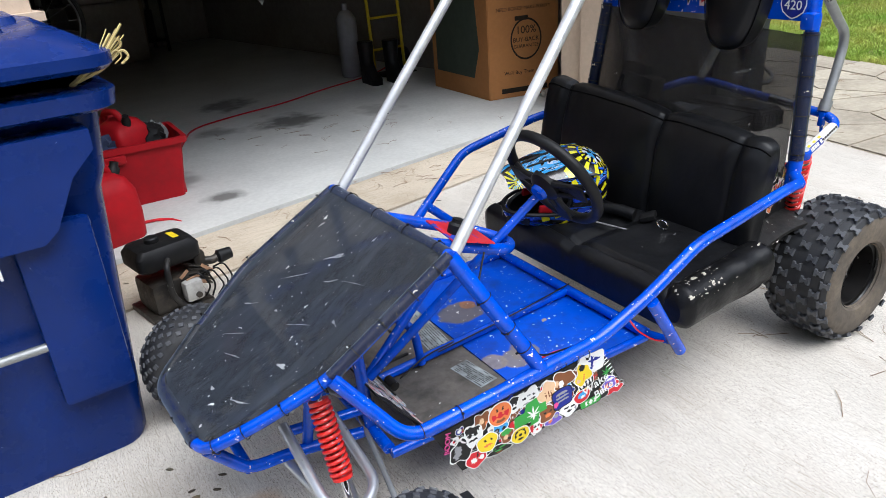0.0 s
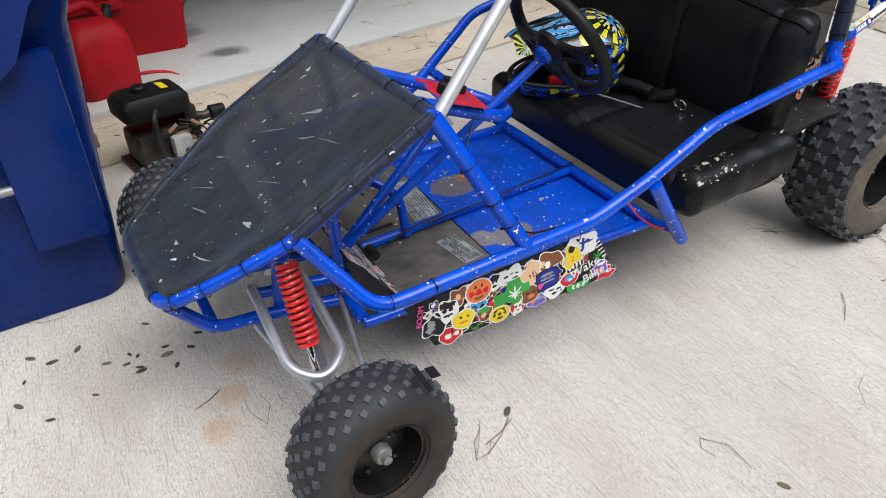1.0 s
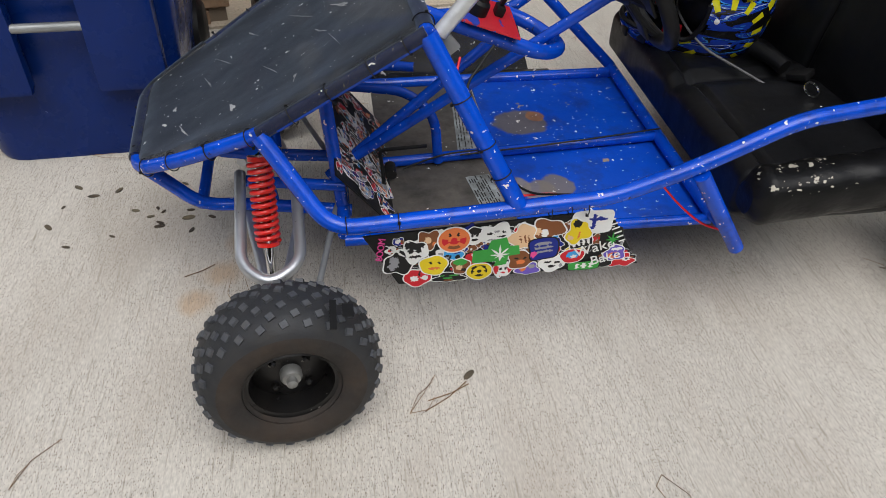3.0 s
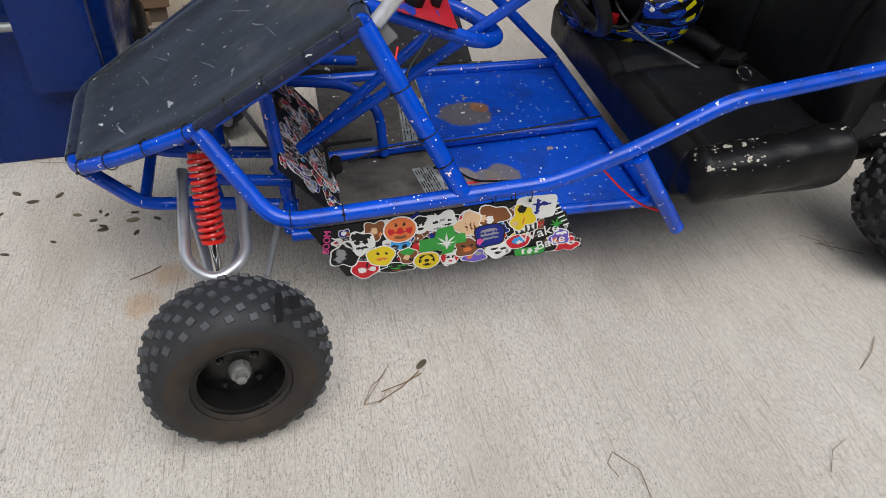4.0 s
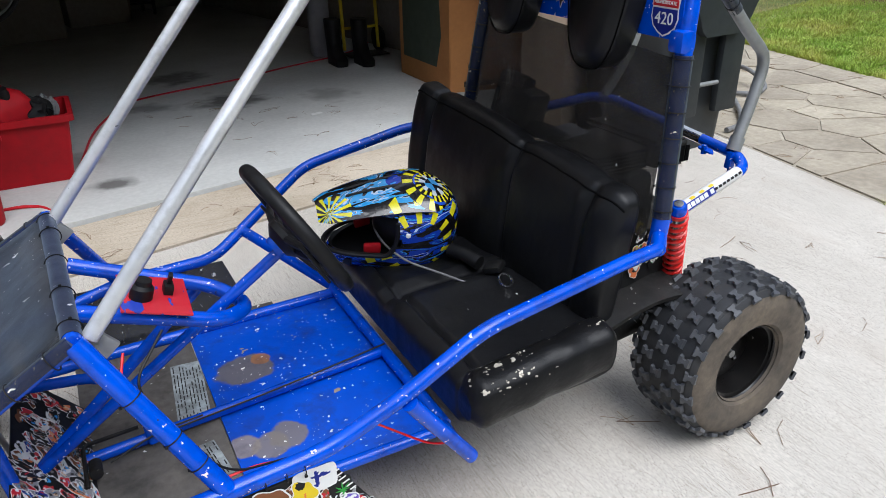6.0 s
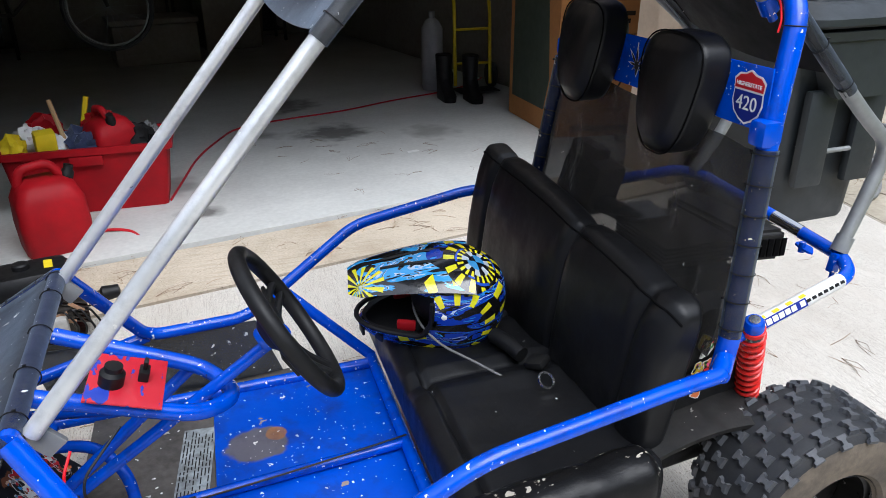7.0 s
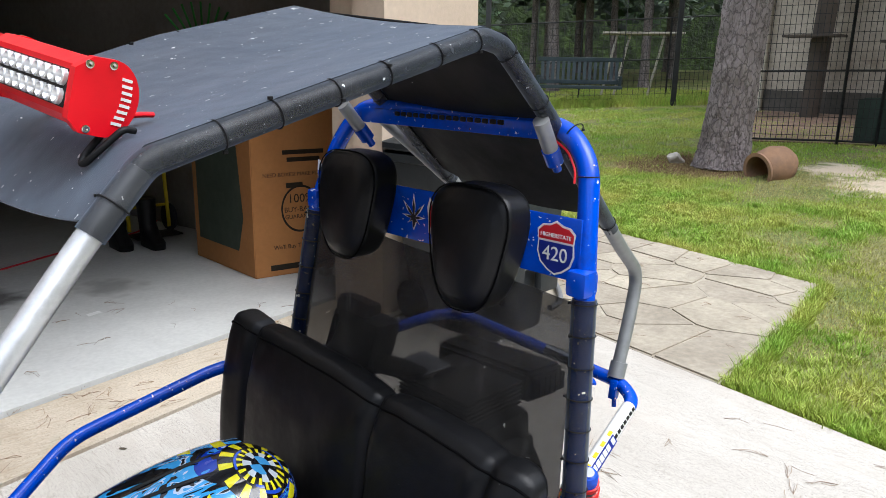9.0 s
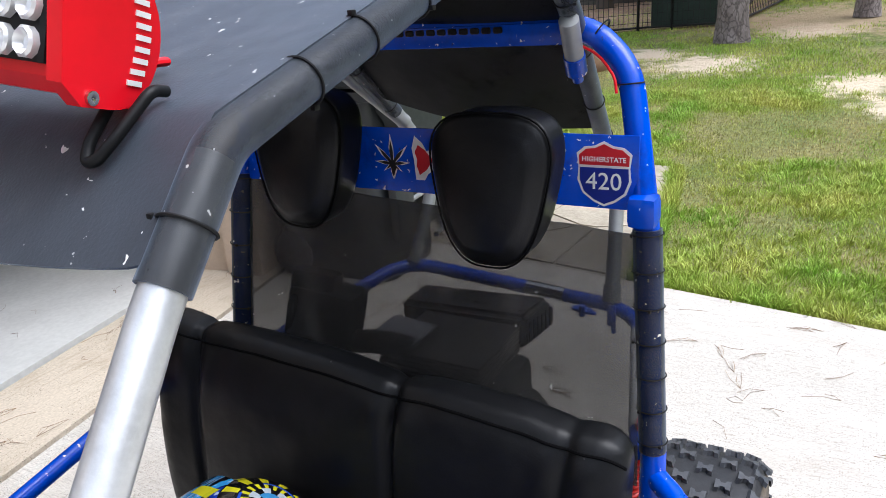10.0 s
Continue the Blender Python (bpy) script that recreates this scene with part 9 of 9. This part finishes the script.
prism(bm, [(15.1, 6.0), (19.2, 6.9), (19.9, 0.4), (15.0, 0.1)], 3.6, 3.72)
part("roof", bm, M_SHEDWALL, shed, "", 0)
for x, y, zp, rp in ((14.75, 4.55, 2.12, 0.17), (14.6, 2.9, 2.0, 0.10), (14.3, 1.9, 2.3, 0.08)):
    perch = holder("cat_perch", (x, y, ground_z(x, y)), "weathered wooden perch on a post inside the kennel", "perch", "perches in the kennel")
    bm = B()
    add_box(bm, (0.5, 0.95, 0.045), Matrix.Translation((x - 0.15, y, zp)), 0.01)
    part("platform", bm, M_WOODDARK, perch)
    bm = B()
    add_tube(bm, [(x + 0.1, y, ground_z(x, y) - 0.02), (x + 0.12, y - 0.03, 1.9), (x + 0.1, y - 0.1, 3.3)], rp, 0.1, 10)
    part("post", bm, M_WOODDARK, perch)
    bm = B()
    add_tube(bm, [(x - 0.3, y - 0.25, zp - 0.01), (x + 0.05, y - 0.12, zp - 0.35)], 0.025, 0, 6)
    part("brace", bm, M_WOODDARK, perch)
bm = B()
add_sheet(bm, lambda u, v: Vector((12.16 + 0.22 * u + 0.02 * math.sin(u * 17), 2.98 - 1.2 * u, ground_z(12.2, 2) + 0.03 + (0.62 + 0.03 * math.sin(u * 9)) * v)), 24, 6, 0.01)
thing("tarp", bm, M_TARP, "dark green tarp strung along the kennel panels", "tarp")

# bench and folded tables by the fence
bench_m = Matrix.Translation((14.38, 9.42, ground_z(14.5, 9.25))) @ pose(0, 0, 0, 0, 0, -55)
bench = holder("garden_bench", bench_m.translation, "dark painted slatted swing bench hung on chains", "swing bench")


def bpart(n2, bm, mt=None):
    for v in bm.verts:
        v.co = bench_m @ v.co
    return part(n2, bm, mt or M_TEAL, bench)


for k in range(15):
    bm = B()
    add_box(bm, (0.07, 0.02, 0.5), pose(-0.84 + k * 0.12, 0.25, 0.80, -10, 0, 0), 0.004, segs=1)
    bpart("back_slat", bm)
for z in (0.56, 1.06):
    bm = B()
    add_box(bm, (1.9, 0.04, 0.09), Matrix.Translation((0, 0.21 + (z - 0.56) * 0.16, z)), 0.006, segs=1)
    bpart("back_rail", bm)
for k in range(5):
    bm = B()
    add_box(bm, (1.8, 0.085, 0.025), Matrix.Translation((0, -0.25 + k * 0.1, 0.47)), 0.004, segs=1)
    bpart("seat_slat", bm)
for s in (-1, 1):
    bm = B()
    add_box(bm, (0.07, 0.07, 0.24), Matrix.Translation((s * 0.9, -0.26, 0.56)), 0.006, segs=1)
    bpart("arm_post", bm)
    bm = B()
    add_box(bm, (0.06, 0.56, 0.05), Matrix.Translation((s * 0.9, -0.02, 0.44)), 0.006, segs=1)
    bpart("seat_bearer", bm)
    bm = B()
    add_box(bm, (0.08, 0.62, 0.035), Matrix.Translation((s * 0.9, -0.02, 0.68)), 0.006, segs=1)
    bpart("arm", bm)
    for y in (-0.26, 0.24):
        bm = B()
        add_tube(bm, [(s * 0.93, y, 0.46 if y < 0 else 0.50), (s * 0.96, y * 0.3, 1.5), (s * 0.97, 0.0, 2.98)], 0.008, 0, 6)
        bpart("chain", bm, M_FENCE)
bm = B()
add_box(bm, (1.9, 0.03, 0.07), Matrix.Translation((0, -0.30, 0.45)), 0.006, segs=1)
bpart("seat_rail", bm)
swing = holder("swing_frame", bench_m.translation, "tall dark steel frame that carries the hanging bench", "swing frame")
bm = B()
add_box(bm, (4.3, 0.10, 0.12), bench_m @ Matrix.Translation((0, 0, 3.02)), 0.01, segs=1)
part("beam", bm, M_FENCE, swing)
for s in (-1, 1):
    bm = B()
    add_box(bm, (0.11, 0.11, 3.2), bench_m @ Matrix.Translation((s * 2.1, 0.0, 1.42)), 0.01, segs=1)
    part("post", bm, M_FENCE, swing)
for k, (x, y, z, yaw) in enumerate(((16.6, 9.2, 2.35, -55), (13.0, 13.4, 2.0, -50))):
    m = pose(x, y, z, 0, 0, yaw)
    tb = holder("trestle_table", (x, y, ground_z(x, y)), "pale folding table standing behind the fence", "table")
    bm = B()
    add_box(bm, (1.9 if k == 0 else 1.2, 0.75, 0.05), m, 0.01)
    part("tabletop", bm, M_STONE if k == 0 else M_WOODDARK, tb)
    for s in (-0.6, -0.3, 0.5):
        bm = B()
        zl = z - ground_z(x, y) - 0.02
        add_tube(bm, [m @ Vector((s, -0.2, -0.02)), m @ Vector((s - 0.3, -0.2, -zl + 0.05))], 0.03, 0, 8)
        part("leg", bm, M_STONE if k == 0 else M_WOODDARK, tb)
# brick planter with flowers by the fence
px0, py0 = 10.35, 12.4
pz0 = ground_z(px0, py0)
bm = B()
add_box(bm, (0.75, 0.6, 0.32), Matrix.Translation((px0, py0, pz0 + 0.16)), 0.02)
planter = thing("planter", bm, M_TERRA, "low brick planter with bright flowers", "planter")
me = leaf_cloud([(px0 + 0.15 * q - 0.2, py0, pz0 + 0.4, 0.15) for q in range(4)], 60, 0.06, 5)
fl = new("flowers", me)
fl.parent = planter

# ---- bricks of the garage front ----
def brick_course(parent, u0, u1, z0, courses, seed, v=-0.48):
    r = random.Random(seed)
    bl, bh, gap = 0.194, 0.057, 0.010
    base = B()
    add_box(base, (bl, 0.03, bh), None, 0.004, segs=1)
    me = mesh_of("brick", base, M_BRICK, 0)
    half = B()
    add_box(half, (bl / 2 - gap / 2, 0.03, bh), None, 0.004, segs=1)
    mh = mesh_of("half_brick", half, M_BRICK, 0)
    for c in range(courses):
        z = z0 + c * (bh + gap) + bh / 2
        u = u0 + (0 if c % 2 == 0 else -(bl + gap) / 2)
        while u < u1 - 0.02:
            a, b = max(u, u0), min(u + bl, u1)
            full = b - a > bl * 0.8
            if b - a > bl * 0.3:
                mid = (a + b) / 2
                ob = new("brick", me if full else mh)
                ob.parent = parent
                ob.matrix_basis = hpose(mid, v + 0.006 + r.uniform(-0.002, 0.002), z)
            u += bl + gap


def rowlock(parent, u0, u1, z, seed):
    r = random.Random(seed)
    b0 = B()
    add_box(b0, (0.088, 0.13, 0.085), None, 0.006, segs=1)
    me = mesh_of("sill_brick", b0, M_BRICK, 0)
    n = int((u1 - u0) / 0.1)
    for k in range(n):
        ob = new("sill_brick", me)
        ob.parent = parent
        ob.matrix_basis = hpose(u0 + (k + 0.5) * (u1 - u0) / n, -0.485, z + r.uniform(-0.003, 0.003)) @ pose(0, 0, 0, -12, 0, 0)


brick_course(wall_e, 3.31, 3.975, 0.0, 19, 1)
brick_course(wall_w, -1.3, -0.43, 0.0, 16, 2)
rowlock(wall_e, 3.04, 4.02, 1.325, 3)
rowlock(wall_w, -1.4, -0.38, 1.115, 4)
